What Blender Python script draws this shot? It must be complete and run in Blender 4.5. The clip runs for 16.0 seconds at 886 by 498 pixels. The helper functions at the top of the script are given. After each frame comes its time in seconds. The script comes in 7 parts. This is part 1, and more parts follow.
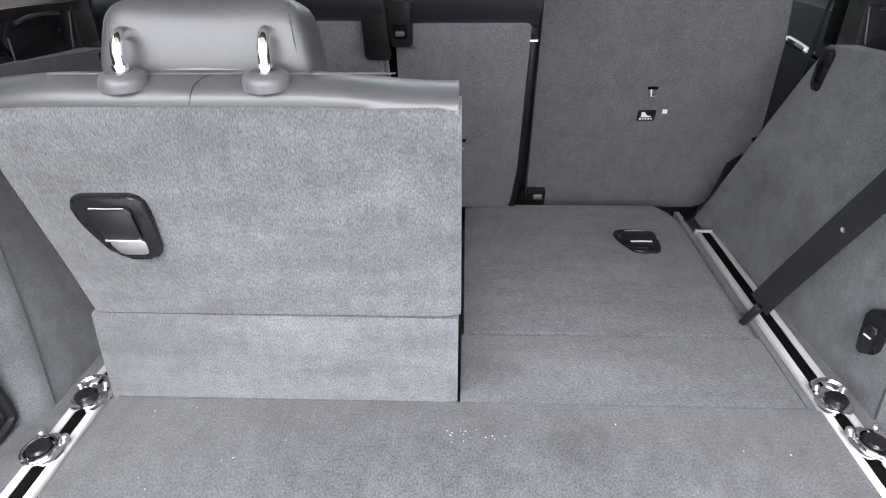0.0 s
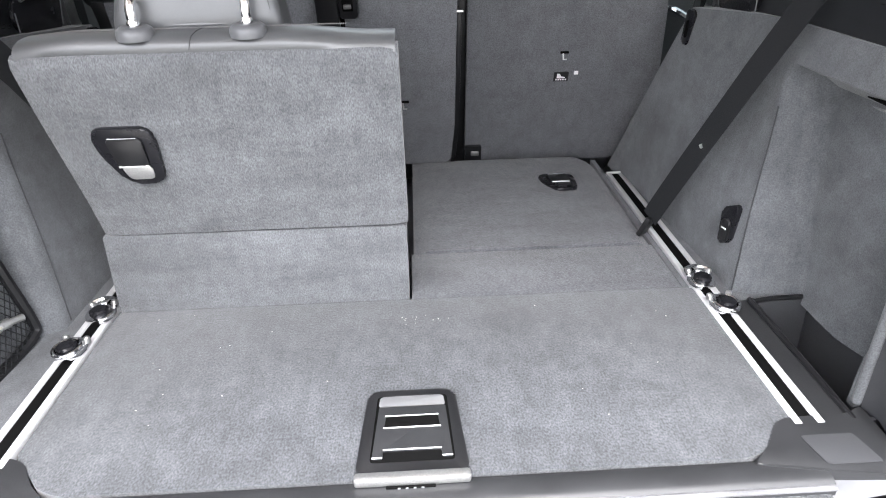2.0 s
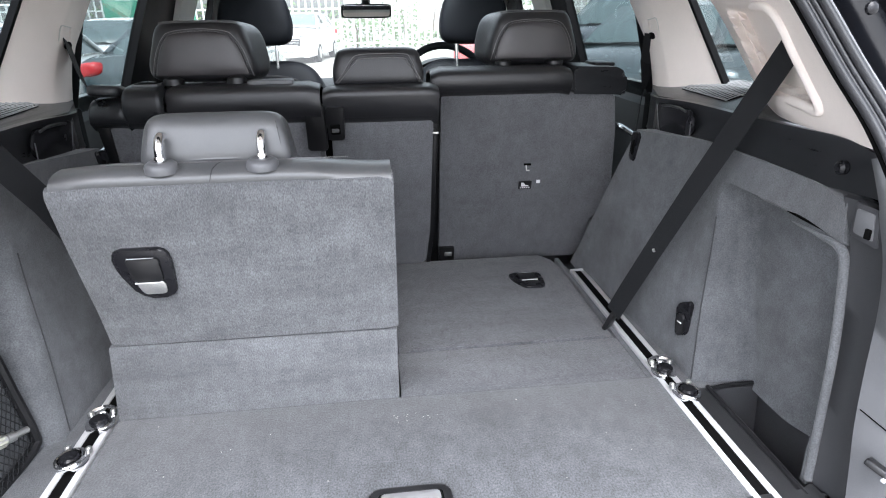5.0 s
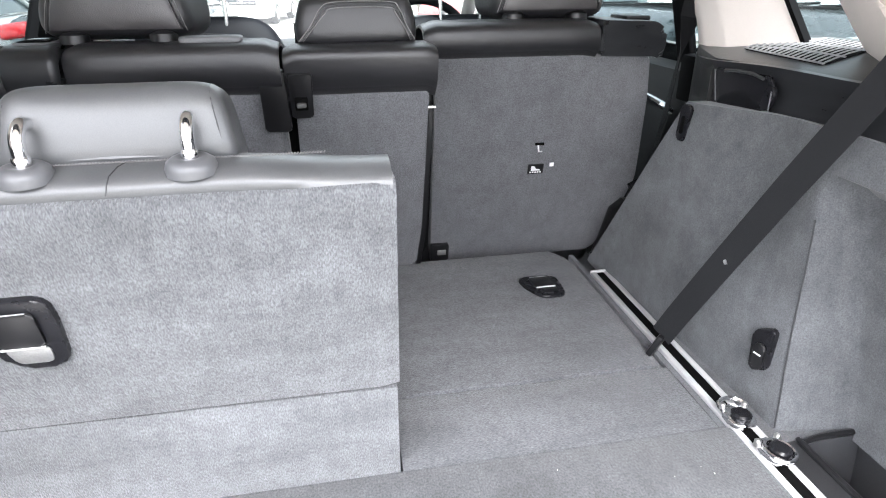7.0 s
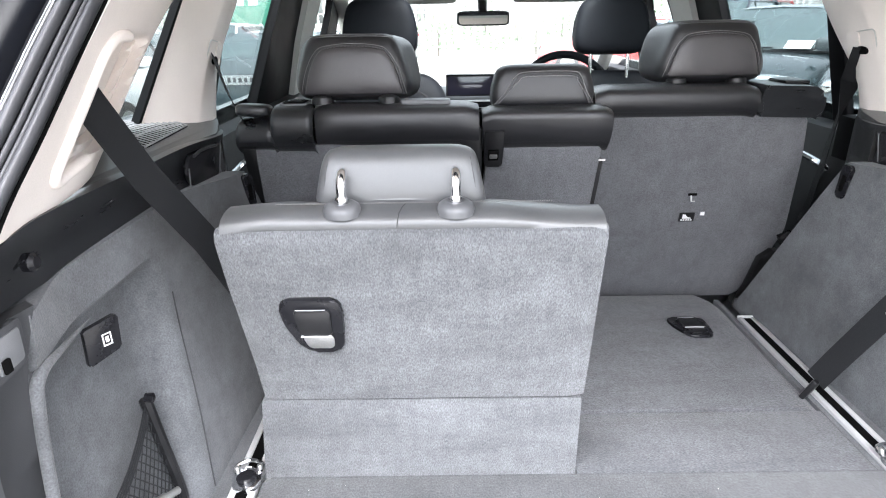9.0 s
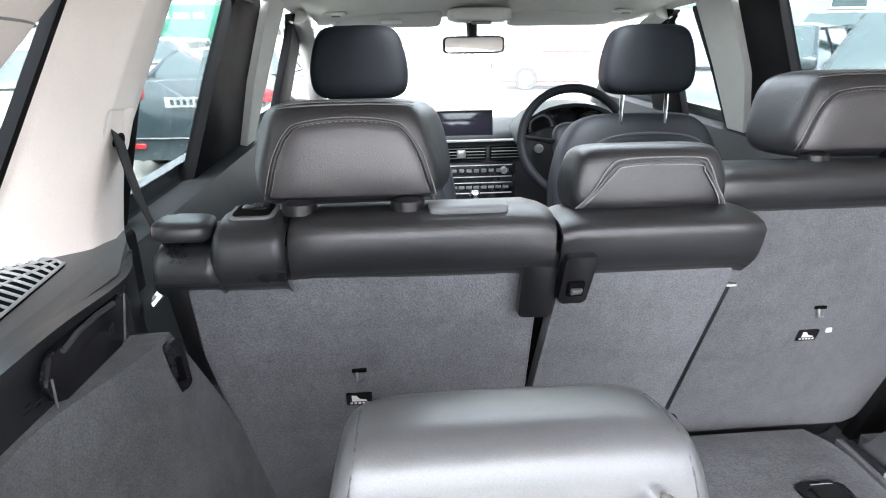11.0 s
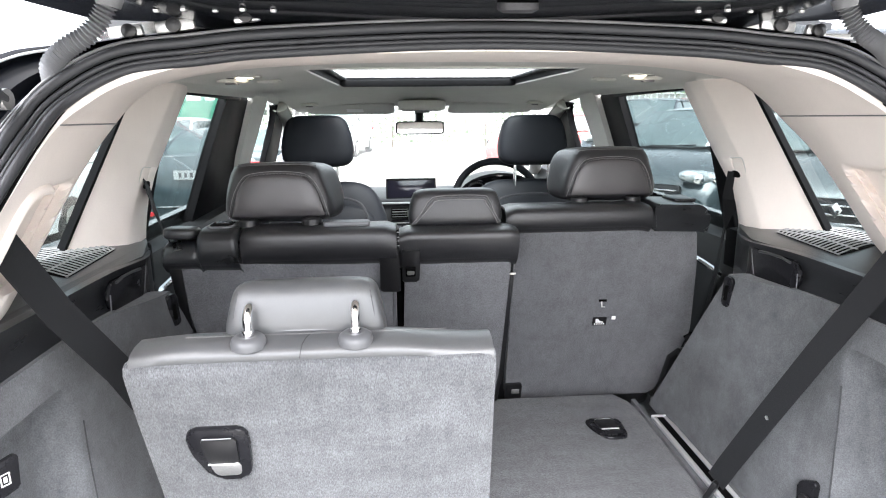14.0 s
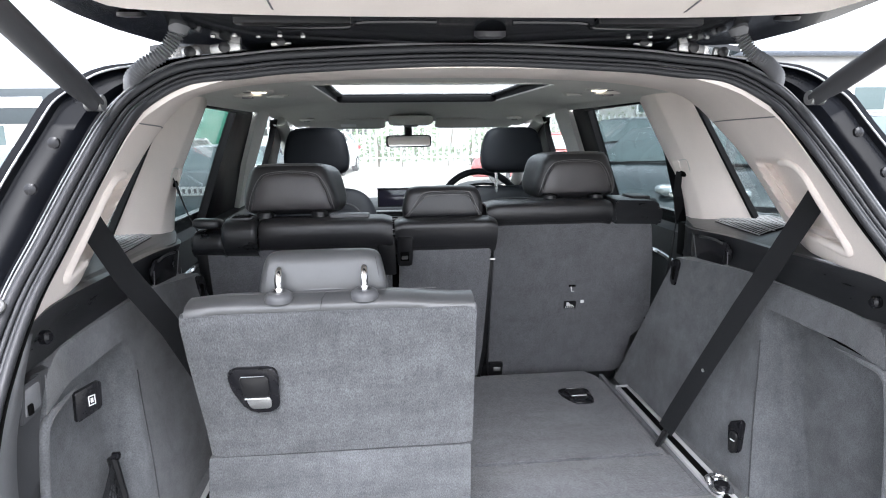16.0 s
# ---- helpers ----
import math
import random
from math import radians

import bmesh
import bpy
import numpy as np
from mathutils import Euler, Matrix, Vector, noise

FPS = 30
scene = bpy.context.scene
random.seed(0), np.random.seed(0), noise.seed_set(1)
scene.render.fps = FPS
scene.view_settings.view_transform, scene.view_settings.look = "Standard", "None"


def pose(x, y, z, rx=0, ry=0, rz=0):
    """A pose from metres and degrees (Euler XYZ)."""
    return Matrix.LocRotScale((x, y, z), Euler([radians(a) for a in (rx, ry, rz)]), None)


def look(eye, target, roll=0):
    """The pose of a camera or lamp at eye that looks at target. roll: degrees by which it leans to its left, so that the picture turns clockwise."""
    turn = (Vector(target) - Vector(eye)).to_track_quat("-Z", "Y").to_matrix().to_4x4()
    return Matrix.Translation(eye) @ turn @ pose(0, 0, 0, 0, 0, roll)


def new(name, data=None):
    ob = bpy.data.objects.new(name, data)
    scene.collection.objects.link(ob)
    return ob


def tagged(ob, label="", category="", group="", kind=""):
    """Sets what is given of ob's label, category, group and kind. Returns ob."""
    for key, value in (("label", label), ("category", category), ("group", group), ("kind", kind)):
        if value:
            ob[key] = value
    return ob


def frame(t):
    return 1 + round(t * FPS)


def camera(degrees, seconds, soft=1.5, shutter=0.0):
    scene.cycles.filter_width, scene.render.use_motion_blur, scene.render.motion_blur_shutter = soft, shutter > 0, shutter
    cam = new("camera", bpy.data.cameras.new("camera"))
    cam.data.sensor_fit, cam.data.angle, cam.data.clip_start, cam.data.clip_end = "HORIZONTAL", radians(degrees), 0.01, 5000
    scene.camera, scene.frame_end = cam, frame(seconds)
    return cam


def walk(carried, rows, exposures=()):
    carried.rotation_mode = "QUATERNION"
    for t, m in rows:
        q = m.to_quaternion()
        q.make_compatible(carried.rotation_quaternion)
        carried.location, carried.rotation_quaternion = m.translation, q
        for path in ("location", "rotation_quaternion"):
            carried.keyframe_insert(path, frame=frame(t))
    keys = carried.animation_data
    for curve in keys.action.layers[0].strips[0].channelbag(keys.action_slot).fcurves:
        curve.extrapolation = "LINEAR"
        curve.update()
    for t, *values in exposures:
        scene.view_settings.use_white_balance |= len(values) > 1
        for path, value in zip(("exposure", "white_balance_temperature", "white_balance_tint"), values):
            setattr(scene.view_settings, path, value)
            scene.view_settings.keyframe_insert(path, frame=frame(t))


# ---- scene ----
cam = camera(73.5, 16.0, soft=1.1)
PATH = [
    (0, (0.013, -0.243, 0.613), (-0.062, 1.492, -0.379), -0.7),
    (0.5, (-0.023, -0.247, 0.615), (-0.095, 1.469, -0.409), -0.4),
    (1, (-0.047, -0.318, 0.605), (-0.139, 1.41, -0.398), -0.9),
    (1.5, (-0.078, -0.424, 0.562), (-0.21, 1.282, -0.473), -0.6),
    (2, (0.03, -0.485, 0.601), (0.099, 1.248, -0.395), -1.3),
    (2.5, (0.109, -0.675, 0.623), (0.28, 1.075, -0.33), 0.0),
    (3, (0.11, -0.857, 0.657), (0.026, 0.976, -0.139), -0.4),
    (3.5, (0.094, -0.898, 0.674), (-0.02, 0.965, -0.045), -0.8),
    (4, (0.082, -0.842, 0.669), (-0.01, 1.037, -0.01), -1.1),
    (4.5, (0.026, -0.679, 0.676), (0.107, 1.199, -0.006), -0.8),
    (4.7, (-0.012, -0.631, 0.676), (0.149, 1.236, -0.022), -0.5),
    (6.8, (-0.041, -0.231, 0.626), (0.275, 1.537, -0.255), -0.5),
    (7, (-0.048, -0.238, 0.633), (0.276, 1.548, -0.206), -0.3),
    (7.5, (-0.112, -0.305, 0.658), (0.082, 1.524, -0.127), -0.3),
    (8, (-0.191, -0.422, 0.681), (-0.15, 1.443, -0.039), -0.3),
    (8.2, (-0.207, -0.446, 0.686), (-0.179, 1.424, -0.023), -0.6),
    (10.3, (-0.191, -0.042, 0.715), (-0.236, 1.811, -0.036), -0.5),
    (10.5, (-0.243, 0.027, 0.741), (-0.25, 1.889, 0.011), -0.8),
    (11, (-0.323, 0.132, 0.748), (-0.186, 2.004, 0.057), -0.8),
    (11.5, (-0.291, 0.159, 0.748), (0.035, 2.01, 0.065), -0.6),
    (12, (-0.183, 0.146, 0.743), (0.445, 1.921, 0.069), -0.2),
    (12.5, (-0.126, 0.06, 0.731), (0.556, 1.826, 0.088), 0.6),
    (13, (-0.077, -0.114, 0.75), (0.282, 1.765, 0.167), 0.0),
    (13.5, (-0.082, -0.276, 0.783), (0.079, 1.664, 0.324), -0.2),
    (14, (-0.121, -0.435, 0.774), (0.019, 1.508, 0.321), -0.6),
    (14.5, (-0.176, -0.521, 0.76), (-0.134, 1.429, 0.318), -0.6),
    (15, (-0.195, -0.57, 0.758), (-0.25, 1.381, 0.323), -0.5),
    (15.5, (-0.18, -0.603, 0.755), (-0.165, 1.346, 0.309), -0.9),
    (16, (-0.146, -0.662, 0.745), (0.041, 1.291, 0.355), -0.7),
]
walk(cam, [(t, look(eye, target, roll)) for t, eye, target, roll in PATH], [(t, e, k, 12) for t, e, k in ((0, 2.83, 6280), (1.0, 2.93, 6280), (1.5, 2.76, 6280), (2.5, 2.84, 6230), (3.0, 2.94, 6050), (3.5, 2.56, 6020), (4.5, 2.48, 6020), (7, 3.26, 6250), (8, 3.21, 6250), (10.3, 3.29, 6050), (11.0, 3.76, 6150), (12.0, 3.76, 6250), (12.5, 3.84, 6300), (13, 3.58, 6300), (13.5, 3.36, 6300), (14, 3.28, 6300), (14.5, 3.21, 6250), (15, 2.63, 6150), (16, 2.51, 6050))])

SKY, SUN = 0.15, 1.05

# ---- light ----
world = bpy.data.worlds.new("overcast_world")
scene.world = world
world.use_nodes = True
wn = world.node_tree
sky = wn.nodes.new("ShaderNodeTexSky")
sky.sky_type = "NISHITA"
sky.sun_disc = False
sky.sun_elevation = radians(62)
sky.sun_rotation = radians(200)
sky.dust_density = 4.0
soft_sky = wn.nodes.new("ShaderNodeHueSaturation")
soft_sky.inputs["Saturation"].default_value = 0.18
soft_sky.inputs["Value"].default_value = 1.0
wn.links.new(sky.outputs[0], soft_sky.inputs["Color"])
wn.links.new(soft_sky.outputs[0], wn.nodes["Background"].inputs[0])
wn.nodes["Background"].inputs[1].default_value = SKY
sun = new("sun", bpy.data.lights.new("sun", "SUN"))
sun.data.energy = SUN
sun.data.angle = radians(45)
sun.data.color = (1.0, 0.97, 0.93)
sun.matrix_world = look((1.5, -4.0, 6.4), (0, 0.4, 0.2))

# ---- materials ----


def material(name, colour, rough=0.6, metal=0.0, grain=0.0, grain_scale=400.0, vary=0.12, vary_scale=9.0, bump=0.15,
             coat=0.0, sheen=0.0, spec=0.5, stretch=(1, 1, 1), wear=None, rough_vary=0.1, nap=None, patch=None):
    m = bpy.data.materials.new(name)
    m.use_nodes = True
    t = m.node_tree
    b = t.nodes["Principled BSDF"]
    b.inputs["Roughness"].default_value = rough
    b.inputs["Metallic"].default_value = metal
    b.inputs["Coat Weight"].default_value = coat
    b.inputs["Coat Roughness"].default_value = 0.06
    b.inputs["Sheen Weight"].default_value = sheen
    b.inputs["Sheen Roughness"].default_value = 0.5
    b.inputs["Specular IOR Level"].default_value = spec
    co = t.nodes.new("ShaderNodeTexCoord")
    mp = t.nodes.new("ShaderNodeMapping")
    mp.inputs["Scale"].default_value = stretch
    t.links.new(co.outputs["Object"], mp.inputs[0])
    big = t.nodes.new("ShaderNodeTexNoise")
    big.inputs["Scale"].default_value = vary_scale
    big.inputs["Detail"].default_value = 5.0
    big.inputs["Roughness"].default_value = 0.62
    fine = t.nodes.new("ShaderNodeTexNoise")
    fine.inputs["Scale"].default_value = grain_scale
    fine.inputs["Detail"].default_value = 2.0
    t.links.new(mp.outputs[0], big.inputs["Vector"])
    mf = t.nodes.new("ShaderNodeMapping")
    mf.inputs["Scale"].default_value = nap or stretch
    t.links.new(co.outputs["Object"], mf.inputs[0])
    t.links.new(mf.outputs[0], fine.inputs["Vector"])
    ramp = t.nodes.new("ShaderNodeMapRange")
    ramp.inputs["From Min"].default_value = 0.3
    ramp.inputs["From Max"].default_value = 0.7
    ramp.inputs["To Min"].default_value = 1.0 - vary
    ramp.inputs["To Max"].default_value = 1.0 + vary
    t.links.new(big.outputs["Fac"], ramp.inputs["Value"])
    ramp2 = t.nodes.new("ShaderNodeMapRange")
    ramp2.inputs["From Min"].default_value = 0.25
    ramp2.inputs["From Max"].default_value = 0.75
    ramp2.inputs["To Min"].default_value = 1.0 - grain
    ramp2.inputs["To Max"].default_value = 1.0 + grain
    t.links.new(fine.outputs["Fac"], ramp2.inputs["Value"])
    mul = t.nodes.new("ShaderNodeMath")
    mul.operation = "MULTIPLY"
    t.links.new(ramp.outputs[0], mul.inputs[0])
    t.links.new(ramp2.outputs[0], mul.inputs[1])
    vec = t.nodes.new("ShaderNodeVectorMath")
    vec.operation = "SCALE"
    vec.inputs[0].default_value = colour
    t.links.new(mul.outputs[0], vec.inputs["Scale"])
    out = vec.outputs[0]
    if patch:
        # brushed nap: soft-edged patches where the pile lies the other way
        pm = t.nodes.new("ShaderNodeMapping")
        pm.inputs["Scale"].default_value = patch[2]
        t.links.new(co.outputs["Object"], pm.inputs[0])
        pn = t.nodes.new("ShaderNodeTexNoise")
        pn.inputs["Scale"].default_value = patch[0]
        pn.inputs["Detail"].default_value = 6.0
        pn.inputs["Roughness"].default_value = 0.7
        pn.inputs["Distortion"].default_value = 0.6
        t.links.new(pm.outputs[0], pn.inputs["Vector"])
        pr = t.nodes.new("ShaderNodeMapRange")
        pr.inputs["From Min"].default_value = 0.50
        pr.inputs["From Max"].default_value = 0.60
        pr.inputs["To Min"].default_value = 1.0
        pr.inputs["To Max"].default_value = 1.0 - patch[1]
        t.links.new(pn.outputs["Fac"], pr.inputs["Value"])
        pv = t.nodes.new("ShaderNodeVectorMath")
        pv.operation = "SCALE"
        t.links.new(out, pv.inputs[0])
        t.links.new(pr.outputs[0], pv.inputs["Scale"])
        out = pv.outputs[0]
        # small brushed smudges that run down the pile
        sm = t.nodes.new("ShaderNodeMapping")
        sm.inputs["Scale"].default_value = (1.5, 0.8, 0.7)
        t.links.new(co.outputs["Object"], sm.inputs[0])
        sn = t.nodes.new("ShaderNodeTexNoise")
        sn.inputs["Scale"].default_value = 38.0
        sn.inputs["Detail"].default_value = 5.0
        sn.inputs["Roughness"].default_value = 0.65
        t.links.new(sm.outputs[0], sn.inputs["Vector"])
        sg = t.nodes.new("ShaderNodeMapRange")
        sg.inputs["From Min"].default_value = 0.38
        sg.inputs["From Max"].default_value = 0.66
        sg.inputs["To Min"].default_value = 1.0 + patch[1] * 0.6
        sg.inputs["To Max"].default_value = 1.0 - patch[1] * 0.9
        t.links.new(sn.outputs["Fac"], sg.inputs["Value"])
        sv = t.nodes.new("ShaderNodeVectorMath")
        sv.operation = "SCALE"
        t.links.new(out, sv.inputs[0])
        t.links.new(sg.outputs[0], sv.inputs["Scale"])
        out = sv.outputs[0]
    if wear:
        wcol, wscale, wcut = wear
        wn2 = t.nodes.new("ShaderNodeTexNoise")
        wn2.inputs["Scale"].default_value = wscale
        wn2.inputs["Detail"].default_value = 8.0
        wn2.inputs["Roughness"].default_value = 0.75
        t.links.new(co.outputs["Object"], wn2.inputs["Vector"])
        wr = t.nodes.new("ShaderNodeMapRange")
        wr.inputs["From Min"].default_value = wcut
        wr.inputs["From Max"].default_value = wcut + 0.1
        t.links.new(wn2.outputs["Fac"], wr.inputs["Value"])
        mx = t.nodes.new("ShaderNodeMixRGB")
        mx.inputs["Color2"].default_value = (*wcol, 1)
        t.links.new(wr.outputs[0], mx.inputs["Fac"])
        t.links.new(out, mx.inputs["Color1"])
        out = mx.outputs[0]
    t.links.new(out, b.inputs["Base Color"])
    rr = t.nodes.new("ShaderNodeMapRange")
    rr.inputs["To Min"].default_value = max(0.02, rough - rough_vary)
    rr.inputs["To Max"].default_value = min(1.0, rough + rough_vary)
    t.links.new(big.outputs["Fac"], rr.inputs["Value"])
    t.links.new(rr.outputs[0], b.inputs["Roughness"])
    if bump:
        bp = t.nodes.new("ShaderNodeBump")
        bp.inputs["Strength"].default_value = bump
        bp.inputs["Distance"].default_value = 0.002
        t.links.new(fine.outputs["Fac"], bp.inputs["Height"])
        t.links.new(bp.outputs[0], b.inputs["Normal"])
    return m


def glass_material(name, tint, rough=0.0):
    m = bpy.data.materials.new(name)
    m.use_nodes = True
    t = m.node_tree
    t.nodes.remove(t.nodes["Principled BSDF"])
    tr = t.nodes.new("ShaderNodeBsdfTransparent")
    tr.inputs[0].default_value = (*tint, 1)
    gl = t.nodes.new("ShaderNodeBsdfGlossy")
    gl.inputs["Roughness"].default_value = rough
    lw = t.nodes.new("ShaderNodeLayerWeight")
    lw.inputs["Blend"].default_value = 0.5
    pw = t.nodes.new("ShaderNodeMath")
    pw.operation = "POWER"
    pw.inputs[1].default_value = 4.0
    t.links.new(lw.outputs["Facing"], pw.inputs[0])
    fr = t.nodes.new("ShaderNodeMath")
    fr.operation = "MULTIPLY_ADD"
    fr.inputs[1].default_value = 0.35
    fr.inputs[2].default_value = 0.03
    t.links.new(pw.outputs[0], fr.inputs[0])
    mx = t.nodes.new("ShaderNodeMixShader")
    t.links.new(fr.outputs[0], mx.inputs[0])
    t.links.new(tr.outputs[0], mx.inputs[1])
    t.links.new(gl.outputs[0], mx.inputs[2])
    t.links.new(mx.outputs[0], t.nodes["Material Output"].inputs["Surface"])
    return m


def veiled_glass(name, tint, veil):
    """Glass with a thin white veil that stands in for glare and catches the daylight."""
    m = glass_material(name, tint)
    t = m.node_tree
    out = t.nodes["Material Output"].inputs["Surface"]
    base = out.links[0].from_socket
    tl = t.nodes.new("ShaderNodeBsdfTranslucent")
    tl.inputs[0].default_value = (0.9, 0.9, 0.9, 1)
    nz = t.nodes.new("ShaderNodeTexNoise")
    nz.inputs["Scale"].default_value = 5.0
    nz.inputs["Detail"].default_value = 6.0
    mr = t.nodes.new("ShaderNodeMapRange")
    mr.inputs["To Min"].default_value = veil * 0.6
    mr.inputs["To Max"].default_value = veil * 1.4
    t.links.new(nz.outputs["Fac"], mr.inputs["Value"])
    mx = t.nodes.new("ShaderNodeMixShader")
    t.links.new(mr.outputs[0], mx.inputs[0])
    t.links.new(base, mx.inputs[1])
    t.links.new(tl.outputs[0], mx.inputs[2])
    t.links.new(mx.outputs[0], out)
    return m


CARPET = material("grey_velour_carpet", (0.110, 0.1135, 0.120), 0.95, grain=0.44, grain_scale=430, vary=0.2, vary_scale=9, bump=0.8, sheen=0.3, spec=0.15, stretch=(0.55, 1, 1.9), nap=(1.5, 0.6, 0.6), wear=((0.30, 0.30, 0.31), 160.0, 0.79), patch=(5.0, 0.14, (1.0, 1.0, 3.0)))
# floor and flat seat: the same grey carpet with shade put into its colour
CARPET_FLOOR = material("shaded_floor_carpet", (0.067, 0.070, 0.0755), 0.95, grain=0.5, grain_scale=380, vary=0.20, vary_scale=16, bump=0.3, sheen=0.3, spec=0.15, stretch=(1, 0.7, 1), wear=((0.28, 0.28, 0.28), 150.0, 0.765), patch=(7.0, 0.17, (1.0, 1.5, 1.0)))
CARPET_FLAT = material("shaded_flat_seat_carpet", (0.088, 0.091, 0.098), 0.95, grain=0.5, grain_scale=420, vary=0.22, vary_scale=8, bump=0.7, sheen=0.25, spec=0.15, stretch=(0.6, 1.5, 1), wear=((0.30, 0.30, 0.31), 160.0, 0.77), patch=(8.0, 0.12, (1.0, 2.2, 1.0)))
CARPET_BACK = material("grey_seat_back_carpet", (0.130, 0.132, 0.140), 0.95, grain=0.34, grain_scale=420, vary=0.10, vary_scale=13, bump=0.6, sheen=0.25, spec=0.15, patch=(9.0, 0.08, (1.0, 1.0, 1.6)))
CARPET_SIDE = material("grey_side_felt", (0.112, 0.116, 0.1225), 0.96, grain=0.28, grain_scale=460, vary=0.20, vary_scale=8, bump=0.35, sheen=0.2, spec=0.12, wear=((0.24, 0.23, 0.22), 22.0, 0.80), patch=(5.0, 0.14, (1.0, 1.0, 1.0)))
LEATHER_FRONT = material("black_front_seat_leather", (0.0085, 0.0095, 0.012), 0.56, grain=0.15, grain_scale=700, vary=0.15, vary_scale=14, bump=0.2, spec=0.16)
LEATHER_PANEL = material("soft_charcoal_leather", (0.050, 0.046, 0.049), 0.38, grain=0.15, grain_scale=700, vary=0.12, vary_scale=14, bump=0.22, spec=0.8)
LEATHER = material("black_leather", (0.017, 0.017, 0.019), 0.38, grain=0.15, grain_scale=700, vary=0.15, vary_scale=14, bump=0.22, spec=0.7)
# black leather again, its colour lifted for the light on the raised seat
LEATHER_LIT = material("lit_black_leather", (0.072, 0.074, 0.077), 0.36, grain=0.12, grain_scale=900, vary=0.12, vary_scale=14, bump=0.06, spec=0.75)
PLASTIC = material("black_plastic", (0.010, 0.010, 0.011), 0.34, grain=0.2, grain_scale=1200, vary=0.15, vary_scale=20, bump=0.12)
PLASTIC_GLOSS = material("glossy_black_plastic", (0.010, 0.010, 0.012), 0.26, grain=0.1, vary=0.1, bump=0.0, spec=0.35)
PLASTIC_SCUFF = material("scuffed_black_trim_plastic", (0.018, 0.019, 0.021), 0.30, grain=0.2, grain_scale=900, vary=0.3, vary_scale=14, bump=0.15, stretch=(1, 0.35, 2.5), wear=((0.12, 0.12, 0.12), 40.0, 0.80))
PLASTIC_GREY = material("charcoal_grained_plastic", (0.15, 0.153, 0.16), 0.5, grain=0.15, grain_scale=1100, vary=0.12, vary_scale=9, bump=0.2, wear=((0.22, 0.22, 0.21), 30.0, 0.82))
PLASTIC_MID = material("dark_grey_plastic", (0.048, 0.049, 0.053), 0.55, grain=0.2, grain_scale=1000, vary=0.12, vary_scale=9, bump=0.2)
SHELF_PLASTIC = material("satin_grey_shelf_plastic", (0.050, 0.052, 0.053), 0.32, grain=0.18, grain_scale=1000, vary=0.15, vary_scale=9, bump=0.15)
PLASTIC_DARK = material("dark_band_plastic", (0.036, 0.037, 0.040), 0.6, grain=0.2, grain_scale=1000, vary=0.15, vary_scale=9, bump=0.2)
GRILLE_GREY = material("pale_grille_plastic", (0.30, 0.305, 0.31), 0.4, grain=0.1, vary=0.15, vary_scale=20, bump=0.05)
COLLAR = material("smooth_grey_collar_plastic", (0.10, 0.102, 0.108), 0.32, grain=0.03, vary=0.08, bump=0.0)
SILL_BLACK = material("satin_black_sill_plastic", (0.021, 0.0215, 0.023), 0.42, grain=0.15, grain_scale=900, vary=0.2, vary_scale=14, bump=0.12, wear=((0.11, 0.11, 0.11), 45.0, 0.78))
RECESS = material("shiny_grey_recess", (0.42, 0.42, 0.43), 0.16, metal=0.7, vary=0.1, bump=0.0)
JAMB_GREY = material("grained_grey_jamb_plastic", (0.145, 0.148, 0.155), 0.42, grain=0.15, grain_scale=1100, vary=0.10, vary_scale=9, bump=0.2, wear=((0.30, 0.30, 0.29), 30.0, 0.82))
SEAL_EDGE = material("pale_seal_edge", (0.13, 0.13, 0.135), 0.35, grain=0.15, vary=0.3, vary_scale=12, bump=0.05)
RAMP_PLASTIC = material("scratched_sill_plastic", (0.057, 0.059, 0.061), 0.42, grain=0.5, grain_scale=300, vary=0.16, vary_scale=30, bump=0.6, wear=((0.24, 0.24, 0.23), 110.0, 0.71))
RUBBER = material("rubber_seal", (0.026, 0.027, 0.030), 0.46, grain=0.12, vary=0.15, bump=0.06, spec=0.4)
PAINT = material("black_car_paint", (0.008, 0.009, 0.011), 0.18, grain=0.06, vary=0.1, bump=0.0, coat=0.35, wear=((0.10, 0.10, 0.095), 60.0, 0.80))
PAINT_JAMB = material("black_jamb_paint", (0.003, 0.0035, 0.005), 0.24, grain=0.1, vary=0.2, bump=0.02, coat=0.0, spec=0.07, wear=((0.13, 0.12, 0.11), 45.0, 0.78))
BEIGE = material("oyster_pillar_trim", (0.77, 0.705, 0.655), 0.78, grain=0.08, grain_scale=900, vary=0.05, vary_scale=5, bump=0.12)
HEADLINER = material("pale_headliner_cloth", (0.56, 0.555, 0.52), 0.92, grain=0.10, grain_scale=900, vary=0.05, vary_scale=6, bump=0.2, sheen=0.1)
ALU = material("satin_aluminium", (0.50, 0.50, 0.505), 0.5, metal=0.05, grain=0.10, grain_scale=500, vary=0.12, vary_scale=25, bump=0.05, stretch=(8, 0.4, 8))
CHROME = material("chrome", (0.86, 0.86, 0.87), 0.10, metal=1.0, grain=0.03, vary=0.05, bump=0.0, rough_vary=0.05)
STEEL = material("zinc_steel", (0.55, 0.55, 0.54), 0.35, metal=0.9, grain=0.1, vary=0.15, bump=0.05)
EDGE_GLINT = material("pale_edge_glint", (0.34, 0.35, 0.36), 0.3, vary=0.3, vary_scale=14, bump=0.0)
ZINC = material("dull_zinc", (0.16, 0.16, 0.157), 0.4, metal=0.5, vary=0.2, vary_scale=40, bump=0.05)
STRUT_GREY = material("grey_strut_sleeve", (0.12, 0.12, 0.125), 0.5, grain=0.08, vary=0.12, bump=0.05)
DARK = material("dark_slot", (0.004, 0.004, 0.004), 0.9, vary=0.1, bump=0.0, spec=0.05)
